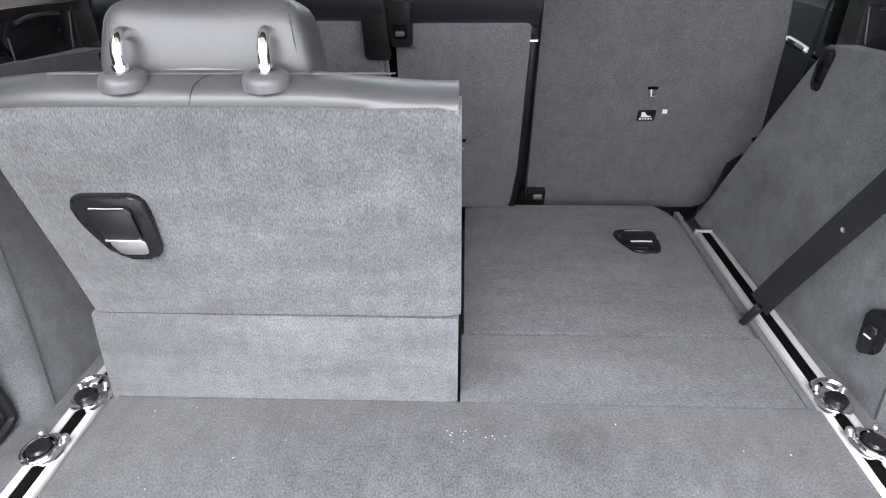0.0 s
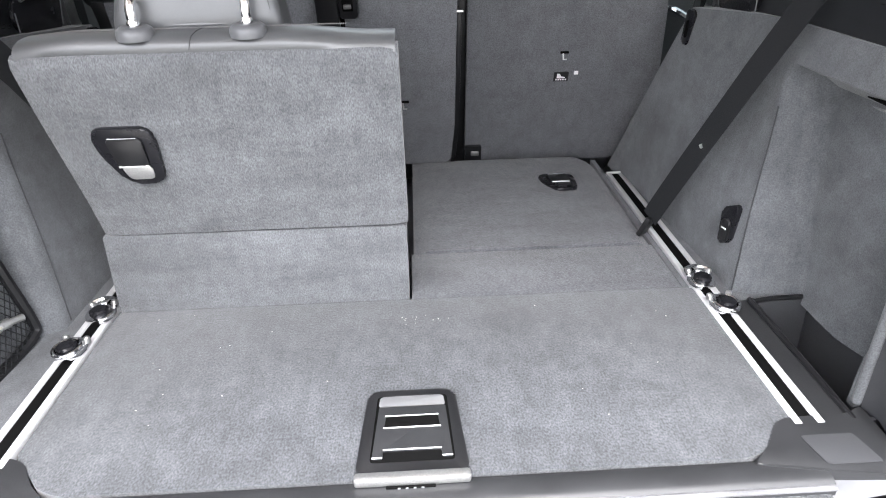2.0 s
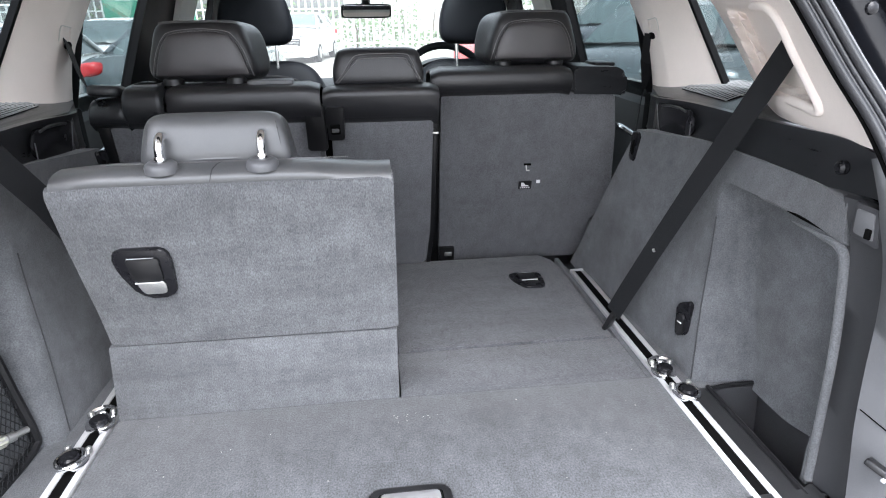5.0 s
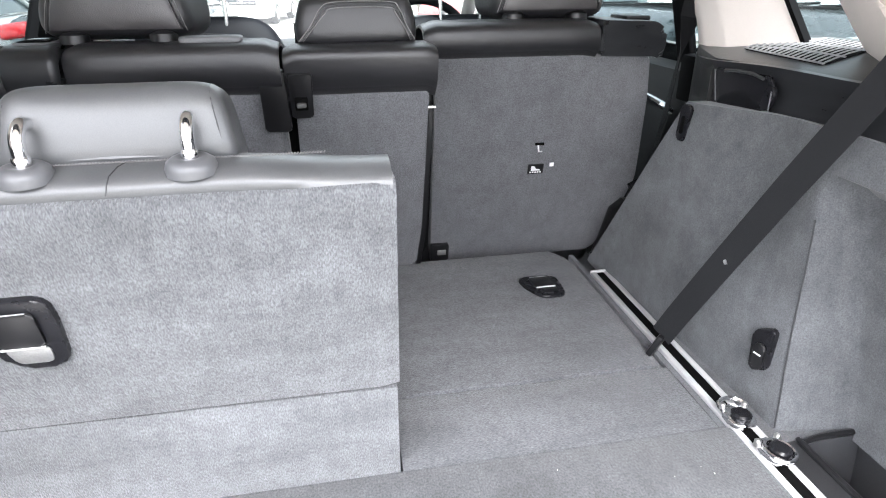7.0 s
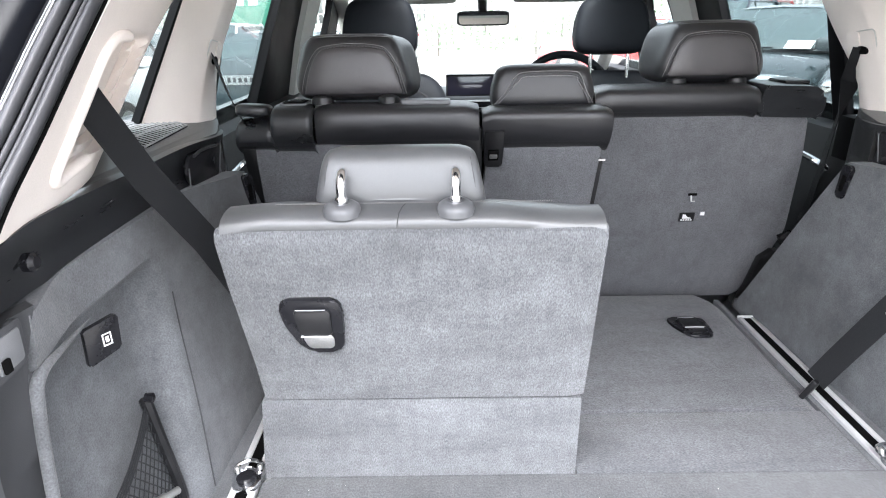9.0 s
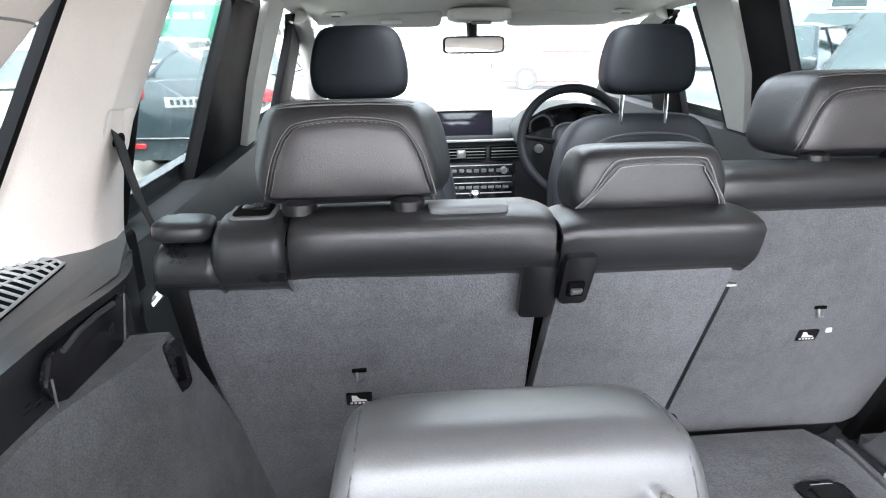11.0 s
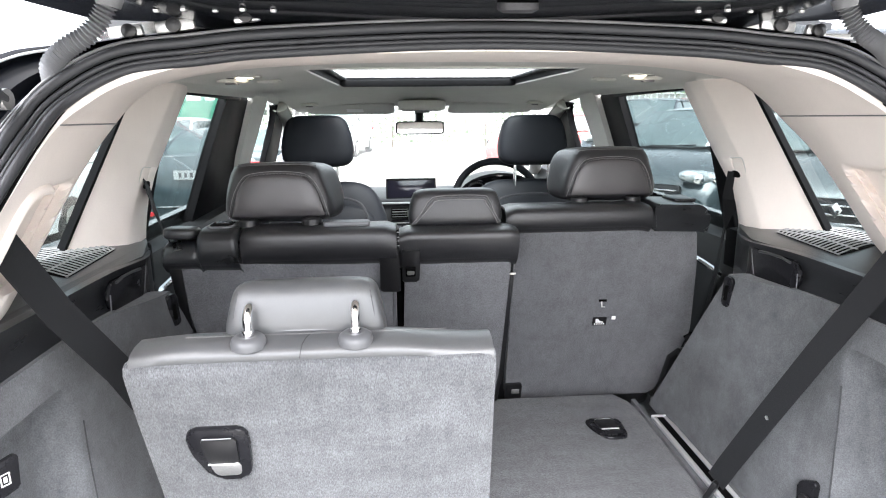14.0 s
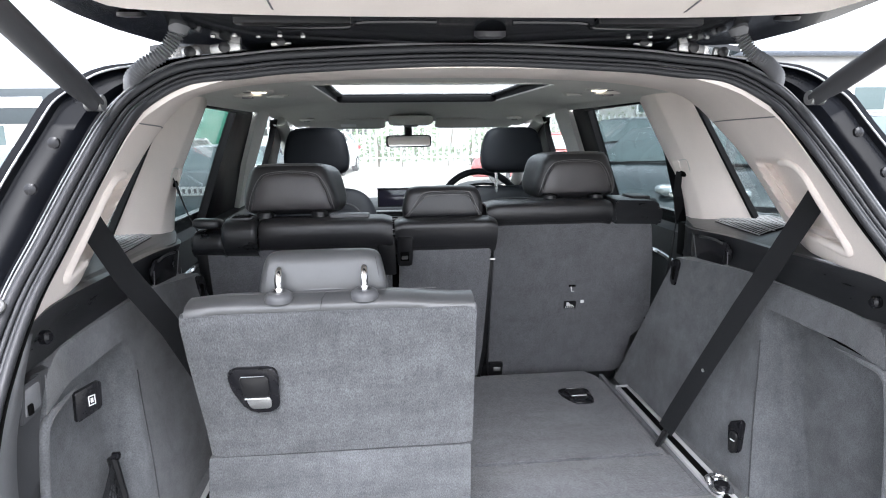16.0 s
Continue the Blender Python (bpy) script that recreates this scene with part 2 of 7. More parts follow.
BELT = material("black_seat_belt_webbing", (0.014, 0.0147, 0.0162), 0.7, grain=0.35, grain_scale=900, vary=0.08, bump=0.4, stretch=(1, 1, 3), spec=0.2)
STITCH = material("pale_grey_thread", (0.22, 0.215, 0.215), 0.8, grain=0.2, vary=0.1, bump=0.1)
WHITE = material("white_print", (0.8, 0.8, 0.8), 0.5, vary=0.03, bump=0.0)
SCREEN = material("dark_display_glass", (0.03, 0.028, 0.045), 0.12, vary=0.05, bump=0.0)
DOOR_TRIM = material("dark_door_lining", (0.016, 0.017, 0.018), 0.55, grain=0.15, grain_scale=700, vary=0.1, bump=0.1, spec=0.15)
DASH = material("dash_soft_trim", (0.011, 0.011, 0.013), 0.5, grain=0.15, grain_scale=700, vary=0.1, bump=0.2, spec=0.3)
GLASS = glass_material("clear_window_glass", (0.90, 0.94, 0.92))
# the white veil puts glare into the windscreen and brightens the sunroof
SCREEN_GLASS = veiled_glass("veiled_windscreen_glass", (0.90, 0.93, 0.91), 0.035)
SUNROOF_GLASS = veiled_glass("veiled_sunroof_glass", (0.88, 0.93, 0.92), 0.10)
FRAME_BLACK = material("satin_black_frame", (0.003, 0.003, 0.0035), 0.6, vary=0.15, bump=0.05, spec=0.08)
CREAM = material("cream_plastic", (0.15, 0.148, 0.14), 0.45, vary=0.15, vary_scale=60, bump=0.05)
PRIVACY = glass_material("tinted_window_glass", (0.54, 0.58, 0.575))
MIRROR = material("mirror_glass", (0.9, 0.92, 0.91), 0.02, metal=1.0, vary=0.0, grain=0.0, bump=0.0, rough_vary=0.0)
ASPHALT = material("worn_pale_tarmac", (0.30, 0.29, 0.265), 0.85, grain=0.35, grain_scale=90, vary=0.25, vary_scale=0.8, bump=0.5)
RED_LENS = material("red_lamp_lens", (0.45, 0.02, 0.025), 0.12, vary=0.1, bump=0.0, coat=0.6)
TYRE = material("tyre_rubber", (0.02, 0.02, 0.02), 0.8, grain=0.2, vary=0.15, bump=0.2)

# ---- builders ----


def finish(ob, smooth=35.0):
    me = ob.data
    me.shade_smooth()
    me.set_sharp_from_angle(angle=radians(smooth))
    return ob


def part(name, bm, mat, parent=None, label="", smooth=35.0):
    me = bpy.data.meshes.new(name)
    bmesh.ops.recalc_face_normals(bm, faces=bm.faces)
    bm.to_mesh(me)
    bm.free()
    me.materials.append(mat)
    ob = new(name, me)
    if parent is not None:
        ob.parent = parent
    if label:
        ob["label"] = label
    return finish(ob, smooth)


def thing(name, label, category, group="", kind="", at=(0, 0, 0)):
    ob = new(name)
    ob.empty_display_size = 0.05
    ob.location = at
    return tagged(ob, label, category, group, kind)


def B():
    return bmesh.new()


def place(bm, verts, m):
    bmesh.ops.transform(bm, matrix=m, verts=verts)


def box(bm, c, s, rot=(0, 0, 0), bev=0.0, seg=2):
    r = bmesh.ops.create_cube(bm, size=1.0)
    vs = r["verts"]
    bmesh.ops.scale(bm, vec=s, verts=vs)
    if bev:
        es = list({e for v in vs for e in v.link_edges})
        q = bmesh.ops.bevel(bm, geom=es, offset=min(bev, 0.49 * min(s)), segments=seg, affect="EDGES", profile=0.5)
        vs = list({v for f in q["faces"] for v in f.verts} | {v for v in vs if v.is_valid})
    place(bm, vs, pose(*c, *rot))
    return bm


AX = {"x": lambda a, b, h: (h, a, b), "y": lambda a, b, h: (a, h, b), "z": lambda a, b, h: (a, b, h)}


def prism(bm, pts, axis, lo, hi, bev=0.0, seg=2):
    f = AX[axis]
    a = [bm.verts.new(f(p[0], p[1], lo)) for p in pts]
    b = [bm.verts.new(f(p[0], p[1], hi)) for p in pts]
    n = len(pts)
    fs = [bm.faces.new(a), bm.faces.new(b[::-1])]
    for i in range(n):
        fs.append(bm.faces.new((a[i], b[i], b[(i + 1) % n], a[(i + 1) % n])))
    if bev:
        es = list({e for q in fs[:2] for e in q.edges})
        bmesh.ops.bevel(bm, geom=es, offset=bev, segments=seg, affect="EDGES", profile=0.5)
    return bm


def rounded(x0, y0, x1, y1, r, n=5):
    """The outline of a rectangle with round corners."""
    out = []
    for cx, cy, a in ((x1 - r, y1 - r, 0), (x0 + r, y1 - r, 90), (x0 + r, y0 + r, 180), (x1 - r, y0 + r, 270)):
        for i in range(n + 1):
            t = radians(a + 90 * i / n)
            out.append((cx + r * math.cos(t), cy + r * math.sin(t)))
    return out


def round_poly(pts, r, n=4):
    """A polygon with its corners rounded."""
    out = []
    k = len(pts)
    for i in range(k):
        p, a, b = Vector(pts[i]), Vector(pts[i - 1]), Vector(pts[(i + 1) % k])
        da, db = (a - p), (b - p)
        ra = min(r, da.length * 0.45, db.length * 0.45)
        s, e = p + da.normalized() * ra, p + db.normalized() * ra
        for j in range(n + 1):
            t = j / n
            out.append(tuple((1 - t) ** 2 * s + 2 * t * (1 - t) * p + t * t * e))
    return out


def curve(pts, n=6, closed=False):
    """A smooth line through the points."""
    P = [Vector(p) for p in pts]
    k = len(P)
    out = []
    for i in range(k if closed else k - 1):
        p0, p1, p2, p3 = (P[(i - 1) % k], P[i], P[(i + 1) % k], P[(i + 2) % k]) if closed else (P[max(i - 1, 0)], P[i], P[i + 1], P[min(i + 2, k - 1)])
        for j in range(n):
            t = j / n
            out.append(0.5 * ((2 * p1) + (p2 - p0) * t + (2 * p0 - 5 * p1 + 4 * p2 - p3) * t * t + (3 * p1 - p0 - 3 * p2 + p3) * t ** 3))
    if not closed:
        out.append(P[-1])
    return out


def tube(bm, pts, r, n=8, closed=False, flat=1.0, up=(0, 0, 1)):
    """A round (or flattened) bar along the points; r may be one number or one for each point."""
    P = [Vector(p) for p in pts]
    k = len(P)
    rings = []
    prev = None
    for i in range(k):
        d = (P[(i + 1) % k] - P[i - 1]) if closed else (P[min(i + 1, k - 1)] - P[max(i - 1, 0)])
        d.normalize()
        u = Vector(up) if prev is None else prev
        u = u - d * u.dot(d)
        if u.length < 1e-4:
            u = d.orthogonal()
        u.normalize()
        prev = u
        w = d.cross(u)
        rad = r[i] if isinstance(r, (list, tuple)) else r
        rings.append([bm.verts.new(P[i] + u * (rad * flat * math.cos(2 * math.pi * j / n)) + w * (rad * math.sin(2 * math.pi * j / n))) for j in range(n)])
    for i in range(k if closed else k - 1):
        a, b = rings[i], rings[(i + 1) % k]
        for j in range(n):
            bm.faces.new((a[j], a[(j + 1) % n], b[(j + 1) % n], b[j]))
    if not closed:
        bm.faces.new(rings[0][::-1])
        bm.faces.new(rings[-1])
    return bm


def ribbon(bm, pts, wide, thick=0.0016):
    """A strap along the points; wide: the half-width vectors, one for each point."""
    rings = []
    k = len(pts)
    for i in range(k):
        p, w = Vector(pts[i]), Vector(wide[i])
        d = (Vector(pts[min(i + 1, k - 1)]) - Vector(pts[max(i - 1, 0)])).normalized()
        nn = d.cross(w).normalized() * thick / 2
        rings.append([bm.verts.new(q) for q in (p - w + nn, p + w + nn, p + w - nn, p - w - nn)])
    for a, b in zip(rings, rings[1:]):
        for j in range(4):
            bm.faces.new((a[j], a[(j + 1) % 4], b[(j + 1) % 4], b[j]))
    bm.faces.new(rings[0][::-1])
    bm.faces.new(rings[-1])
    return bm


def shell(bm, rows, thick):
    """A bent sheet through rows of points, with a back side: thick is the offset vector, or a function of the point."""
    g = [[Vector(p) for p in row] for row in rows]
    off = thick if callable(thick) else (lambda p: Vector(thick))
    a = [[bm.verts.new(p) for p in row] for row in g]
    b = [[bm.verts.new(p + off(p)) for p in row] for row in g]
    nu, nv = len(g), len(g[0])
    for i in range(nu - 1):
        for j in range(nv - 1):
            bm.faces.new((a[i][j], a[i][j + 1], a[i + 1][j + 1], a[i + 1][j]))
            bm.faces.new((b[i][j], b[i + 1][j], b[i + 1][j + 1], b[i][j + 1]))
    for j in range(nv - 1):
        bm.faces.new((a[0][j], b[0][j], b[0][j + 1], a[0][j + 1]))
        bm.faces.new((a[-1][j], a[-1][j + 1], b[-1][j + 1], b[-1][j]))
    for i in range(nu - 1):
        bm.faces.new((a[i][0], a[i + 1][0], b[i + 1][0], b[i][0]))
        bm.faces.new((a[i][-1], b[i][-1], b[i + 1][-1], a[i + 1][-1]))
    return bm


def soft(bm, c, s, e1=0.45, e2=0.45, nu=28, nv=18, rot=(0, 0, 0), warp=None):
    """A padded block with round edges; s: its full size, with its poles on the x axis."""
    def sp(a, e):
        return math.copysign(abs(a) ** e, a)
    rings = []
    m = pose(*c, *rot)
    for i in range(1, nv):
        ph = -math.pi / 2 + math.pi * i / nv
        row = []
        for j in range(nu):
            th = 2 * math.pi * j / nu
            p = Vector((s[0] / 2 * sp(math.sin(ph), e1), s[1] / 2 * sp(math.cos(ph), e1) * sp(math.cos(th), e2), s[2] / 2 * sp(math.cos(ph), e1) * sp(math.sin(th), e2)))
            if warp:
                p = warp(p)
            row.append(bm.verts.new(m @ p))
        rings.append(row)
    for a, b in zip(rings, rings[1:]):
        for j in range(nu):
            bm.faces.new((a[j], a[(j + 1) % nu], b[(j + 1) % nu], b[j]))
    bm.faces.new(rings[0][::-1])
    bm.faces.new(rings[-1])
    return bm


def lathe(bm, prof, m, n=24):
    rings = [[bm.verts.new(m @ Vector((r * math.cos(2 * math.pi * j / n), r * math.sin(2 * math.pi * j / n), z))) for j in range(n)] for r, z in prof]
    for a, b in zip(rings, rings[1:]):
        for j in range(n):
            bm.faces.new((a[j], a[(j + 1) % n], b[(j + 1) % n], b[j]))
    bm.faces.new(rings[0][::-1])
    bm.faces.new(rings[-1])
    return bm


def slab(bm, pts, plane, thick, bev=0.004):
    """A board in a slanted plane: plane gives the point for (a, b), thick is the vector of its depth."""
    a = [bm.verts.new(Vector(plane(*p))) for p in pts]
    b = [bm.verts.new(Vector(plane(*p)) + Vector(thick)) for p in pts]
    n = len(pts)
    f0 = bm.faces.new(a)
    f1 = bm.faces.new(b[::-1])
    for i in range(n):
        bm.faces.new((a[i], b[i], b[(i + 1) % n], a[(i + 1) % n]))
    if bev:
        bmesh.ops.bevel(bm, geom=list({e for f in (f0, f1) for e in f.edges}), offset=bev, segments=2, affect="EDGES", profile=0.5)
    return bm


def smooth01(t):
    t = max(0.0, min(1.0, t))
    return t * t * (3 - 2 * t)


# ---- ground ----
GROUND = -0.80
bm = B()
prism(bm, [(-400, -400), (400, -400), (400, 400), (-400, 400)], "z", GROUND - 0.1, GROUND)
tagged(part("ground", bm, ASPHALT), "pale worn tarmac of a car yard under parked cars", "ground", kind="structure")

# ---- boot floor ----
floor = thing("cargo_floor", "flat grey velour boot floor of an open estate car", "floor", kind="structure")
bm = B()
prism(bm, round_poly([(-0.503, 0.068), (-0.488, 0.058), (-0.45, 0.018), (-0.42, 0.006), (0.42, 0.006), (0.46, 0.018), (0.498, 0.058), (0.515, 0.068), (0.515, 0.3875), (-0.503, 0.3875)], 0.012), "z", -0.022, 0.0, 0.004)
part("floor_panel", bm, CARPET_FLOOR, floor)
bm = B()
prism(bm, [(-0.62, 0.39), (0.66, 0.39), (0.66, 1.35), (-0.66, 1.35)], "z", -0.14, -0.12)
part("footwell", bm, CARPET_BACK, floor, "dark carpeted well under the folding seats")
bm = B()
prism(bm, [(-0.72, -0.01), (0.78, -0.01), (0.78, 0.40), (-0.72, 0.40)], "z", -0.16, -0.13)
part("underfloor", bm, DARK, floor)
for s in (-1, 1):
    bm = B()
    if s < 0:
        prism(bm, [(-0.66, 0.05), (-0.553, 0.05), (-0.553, 0.98), (-0.66, 0.98)], "z", -0.03, -0.004)
    else:
        prism(bm, [(0.557, 0.343), (0.70, 0.343), (0.66, 1.03), (0.557, 1.03)], "z", -0.03, -0.004)
    part("floor_border", bm, CARPET_SIDE, floor)
bm = B()
prism(bm, [(0.557, 0.05), (0.592, 0.05), (0.592, 0.3429), (0.557, 0.3429)], "z", -0.03, -0.004)
part("bin_border", bm, SILL_BLACK, floor, "dark plastic strip between rail and bin")
bm = B()
prism(bm, [(0.4985, 0.388), (0.5095, 0.388), (0.5095, 1.02), (0.4985, 1.02)], "z", -0.03, -0.003)
prism(bm, [(-0.5075, 0.388), (-0.4985, 0.388), (-0.4985, 0.98), (-0.5075, 0.98)], "z", -0.03, -0.006)
part("edge_strip", bm, CARPET_SIDE, floor)

# handle in the floor
h = thing("lift_handle", "black plastic lift handle with silver grip edge", "handle")
bm = B()
prism(bm, round_poly([(-0.064, 0.004), (0.077, 0.004), (0.067, 0.142), (0.052, 0.148), (-0.041, 0.148), (-0.055, 0.142)], 0.012), "z", 0.001, 0.009, 0.004)
part("frame", bm, PLASTIC, h)
bm = B()
prism(bm, round_poly([(-0.047, 0.022), (0.060, 0.022), (0.055, 0.136), (-0.041, 0.136)], 0.006), "z", 0.0086, 0.0096, 0.0004)
part("flap_gap", bm, DARK, h)
bm = B()
prism(bm, round_poly([(-0.044, 0.026), (-0.031, 0.026), (-0.0305, 0.038), (0.0435, 0.038), (0.044, 0.026), (0.057, 0.026), (0.052, 0.113), (-0.038, 0.113)], 0.002), "z", 0.0092, 0.0125, 0.0012)
fl = part("flap", bm, SILL_BLACK, h, "satin grey folding flap")
bm = B()
prism(bm, round_poly([(-0.039, 0.115), (0.052, 0.115), (0.050, 0.134), (-0.037, 0.134)], 0.004), "z", 0.0092, 0.0112, 0.001)
part("finger_recess", bm, RECESS, h, "shiny grey finger recess")
bm = B()
box(bm, (0.0065, 0.0, 0.006), (0.142, 0.014, 0.014), bev=0.004)
part("grip_edge", bm, STEEL, h, "dull silver grip edge")
bm = B()
prism(bm, [(-0.030, 0.076), (0.043, 0.076), (0.041, 0.094), (-0.028, 0.094)], "z", 0.0126, 0.0132)
part("slot", bm, DARK, fl)
# highlights on the flap and slot edges, set on as bright tubes
for xa, xb, yy in ((-0.031, 0.044, 0.0750), (-0.029, 0.042, 0.0955), (-0.0305, 0.0435, 0.0385), (-0.044, -0.031, 0.0262), (0.044, 0.057, 0.0262)):
    bm = B()
    tube(bm, [(xa, yy, 0.0128), (xb, yy, 0.0128)], 0.0011, 6)
    part("edge_line", bm, STEEL, fl, "bright edge line, set on as a highlight")
bm = B()
box(bm, (0.004, -0.0075, -0.003), (0.060, 0.004, 0.009), bev=0.001)
part("latch_mouth", bm, DARK, h)
for i in range(4):
    bm = B()
    box(bm, (-0.010 + i * 0.0095, -0.0088, -0.0015), (0.004, 0.003, 0.005), bev=0.001)
    part("latch_tooth", bm, PLASTIC_GREY, h)

# rails with their fasteners


def rail(s, x, y0, y1):
    r = thing("floor_rail", "brushed aluminium lashing rail with a dark slot beside the boot floor", "rail", "boot floor rails")
    for dx in (-0.0152, 0.0152):
        bm = B()
        box(bm, (x + dx, (y0 + y1) / 2, -0.0045), (0.0105, y1 - y0, 0.014), bev=0.0012)
        part("strip", bm, ALU, r)
    bm = B()
    box(bm, (x, (y0 + y1) / 2, -0.0055), (0.0196, y1 - y0, 0.010))
    part("slot", bm, DARK, r)
    bm = B()
    box(bm, (x, y1 + 0.003, -0.001), (0.042, 0.006, 0.012), bev=0.002)
    part("end_cap", bm, ALU, r)


rail(-1, -0.529, 0.052, 0.90)
rail(1, 0.532, 0.055, 0.912)


def lashing_eye(x, y, turn, ring_up):
    e = thing("lashing_eye", "chrome and black lashing eye clamped in the floor rail", "fastener", "lashing eyes", at=(x, y, 0.005))
    e.rotation_euler = (0, 0, radians(turn))
    bm = B()
    prism(bm, rounded(-0.022, -0.026, 0.022, 0.026, 0.018), "z", 0.0, 0.009, 0.003)
    part("base", bm, CHROME, e)
    bm = B()
    lathe(bm, [(0.0155, 0.0), (0.0155, 0.006), (0.012, 0.009), (0.002, 0.0095)], pose(0, -0.004, 0.009))
    part("button", bm, PLASTIC_GLOSS, e, "round black press button")
    bm = B()
    if ring_up:
        tube(bm, curve([(-0.018, 0.014, 0.006), (-0.02, 0.028, 0.011), (0, 0.036, 0.013), (0.02, 0.028, 0.011), (0.018, 0.014, 0.006)], 5), 0.0035, 8)
    else:
        tube(bm, [(0.019 * math.cos(a * math.pi / 12), -0.004 + 0.022 * math.sin(a * math.pi / 12), 0.0115) for a in range(24)], 0.0032, 8, closed=True)
    part("ring", bm, CHROME, e)
    for dx in (-0.018, 0.018):
        bm = B()
        lathe(bm, [(0.005, 0.0), (0.005, 0.009), (0.003, 0.011)], pose(dx, 0.019, 0.006), 12)
        part("rivet", bm, STEEL, e)


lashing_eye(0.537, 0.315, 8, False)
lashing_eye(0.530, 0.392, -6, True)
lashing_eye(-0.531, 0.276, -10, False)
lashing_eye(-0.525, 0.372, 8, True)

# ---- folding third-row seat, standing ----


def bezel_handle(parent, m, flat=False):
    """A tapered black bezel with a paddle, in the plane that m gives (x across, y up, z out)."""
    bm = B()
    prism(bm, round_poly([(-0.044, 0.046), (0.040, 0.046), (0.044, 0.02), (0.040, -0.046), (-0.014, -0.046), (-0.040, 0.006)], 0.016), "z", -0.004, 0.006, 0.004)
    bmesh.ops.transform(bm, matrix=m, verts=bm.verts)
    bez = part("handle_bezel", bm, PLASTIC_GLOSS, parent, "black release handle bezel")
    bm = B()
    prism(bm, round_poly([(-0.023, 0.032), (0.027, 0.032), (0.027, -0.012), (-0.018, -0.012)], 0.006), "z", 0.0062, 0.0105, 0.003)
    bmesh.ops.transform(bm, matrix=m, verts=bm.verts)
    part("paddle", bm, PLASTIC, bez)
    bm = B()
    prism(bm, round_poly([(-0.016, -0.0145), (0.028, -0.0145), (0.027, -0.036), (-0.008, -0.036)], 0.006), "z", 0.0062, 0.0085, 0.001)
    bmesh.ops.transform(bm, matrix=m, verts=bm.verts)
    part("finger_scoop", bm, STEEL if not flat else PLASTIC_GLOSS, bez, "silver finger scoop" if not flat else "deep black finger scoop")
    # highlight line above the paddle and bright bar below it, set on as tubes
    for a, b, y, rad, mt in ((-0.019, 0.021, 0.0335, 0.0007, EDGE_GLINT), (-0.017, 0.026, -0.0130, 0.0017, STEEL)):
        bm = B()
        tube(bm, [m @ Vector((a, y, 0.0098)), m @ Vector(((a + b) / 2, y, 0.0104)), m @ Vector((b, y, 0.0098))], rad, 8)
        part("bright_edge", bm, mt, bez, "bright edge line, set on as a highlight")
    return bez


def padded_headrest(parent, c, s, e1=0.38, e2=0.5, warp=None, rot=(0, 0, 0), mat=LEATHER, name="headrest"):
    bm = B()
    soft(bm, c, s, e1, e2, 36, 24, rot, warp)
    return part(name, bm, mat, parent, smooth=60)


seat3 = thing("third_row_seat", "grey carpet-backed folding boot seat, raised, with a black leather headrest", "car seat", "third-row seats")
# back panels: (x, z) outline swept from the carpet face to the cushion side
bm = B()
prism(bm, round_poly([(-0.502, -0.006), (0.0035, -0.006), (0.0045, 0.146), (-0.489, 0.149)], 0.004), "y", 0.388, 0.43, 0.003)
part("lower_panel", bm, CARPET, seat3)
bm = B()
rows = []
xl = lambda z: -0.484 - 0.016 * smooth01((z - 0.15) / 0.28)
prof = [(0.392, 0.150), (0.3865, 0.1515), (0.372, 0.22), (0.358, 0.29), (0.344, 0.36), (0.332, 0.415), (0.3285, 0.430), (0.331, 0.440), (0.338, 0.4445)]
nx = 22
for y, z in prof:
    row = []
    for i in range(nx + 1):
        u = i / nx
        edge = 0.006 * (max(0, 1 - u / 0.03) + max(0, (u - 0.97) / 0.03))
        row.append((xl(z) + (0.008 - xl(z)) * u, y + edge, z))
    rows.append(row)
shell(bm, rows, (0.0, 0.045, -0.004))
part("upper_panel", bm, CARPET, seat3, "worn grey velour back panel")
bm = B()
rows = []
for y, z in [(0.3400, 0.4380), (0.3345, 0.4460), (0.3365, 0.4550), (0.345, 0.462), (0.360, 0.4665), (0.374, 0.4675), (0.388, 0.4675), (0.405, 0.462), (0.418, 0.445), (0.424, 0.40), (0.428, 0.25), (0.43, 0.12)]:
    row = []
    for i in range(25):
        u = i / 24
        x = -0.492 + 0.497 * u
        sag = 0.010 * (smooth01((abs(u - 0.42) - 0.25) / 0.3)) if z > 0.44 else 0
        row.append((x, y, z - sag))
    rows.append(row)
shell(bm, rows, (0.0, 0.006, -0.012))
part("leather_front", bm, LEATHER_LIT, seat3, "dark leather top and cushion side", smooth=60)
for x in (-0.2615,):
    bm = B()
    tube(bm, [(x - 0.003, 0.3345, 0.4465), (x - 0.001, 0.3365, 0.4552), (x, 0.345, 0.4622), (x + 0.004, 0.360, 0.4667), (x + 0.010, 0.378, 0.4677)], 0.0007, 6)
    part("seam", bm, LEATHER, seat3)
bm = B()
for i in range(122):
    x = -0.425 + i * 0.0030
    tube(bm, [(x, 0.3700, 0.4682), (x + 0.0015, 0.3728, 0.4686)], 0.0007, 5)
part("stitching", bm, STITCH, seat3)
bez = bezel_handle(seat3, Matrix.Translation((-0.388, 0.3535, 0.298)) @ Euler((radians(90 + 11.6), 0, 0)).to_matrix().to_4x4())


def hr3_warp(p):
    k = p.z / 0.045
    p.x *= 1.0 - 0.085 * k
    p.y += 0.008 * (1 - (p.x / 0.11) ** 2) * (1 if p.y > 0 else 0.3)
    return p


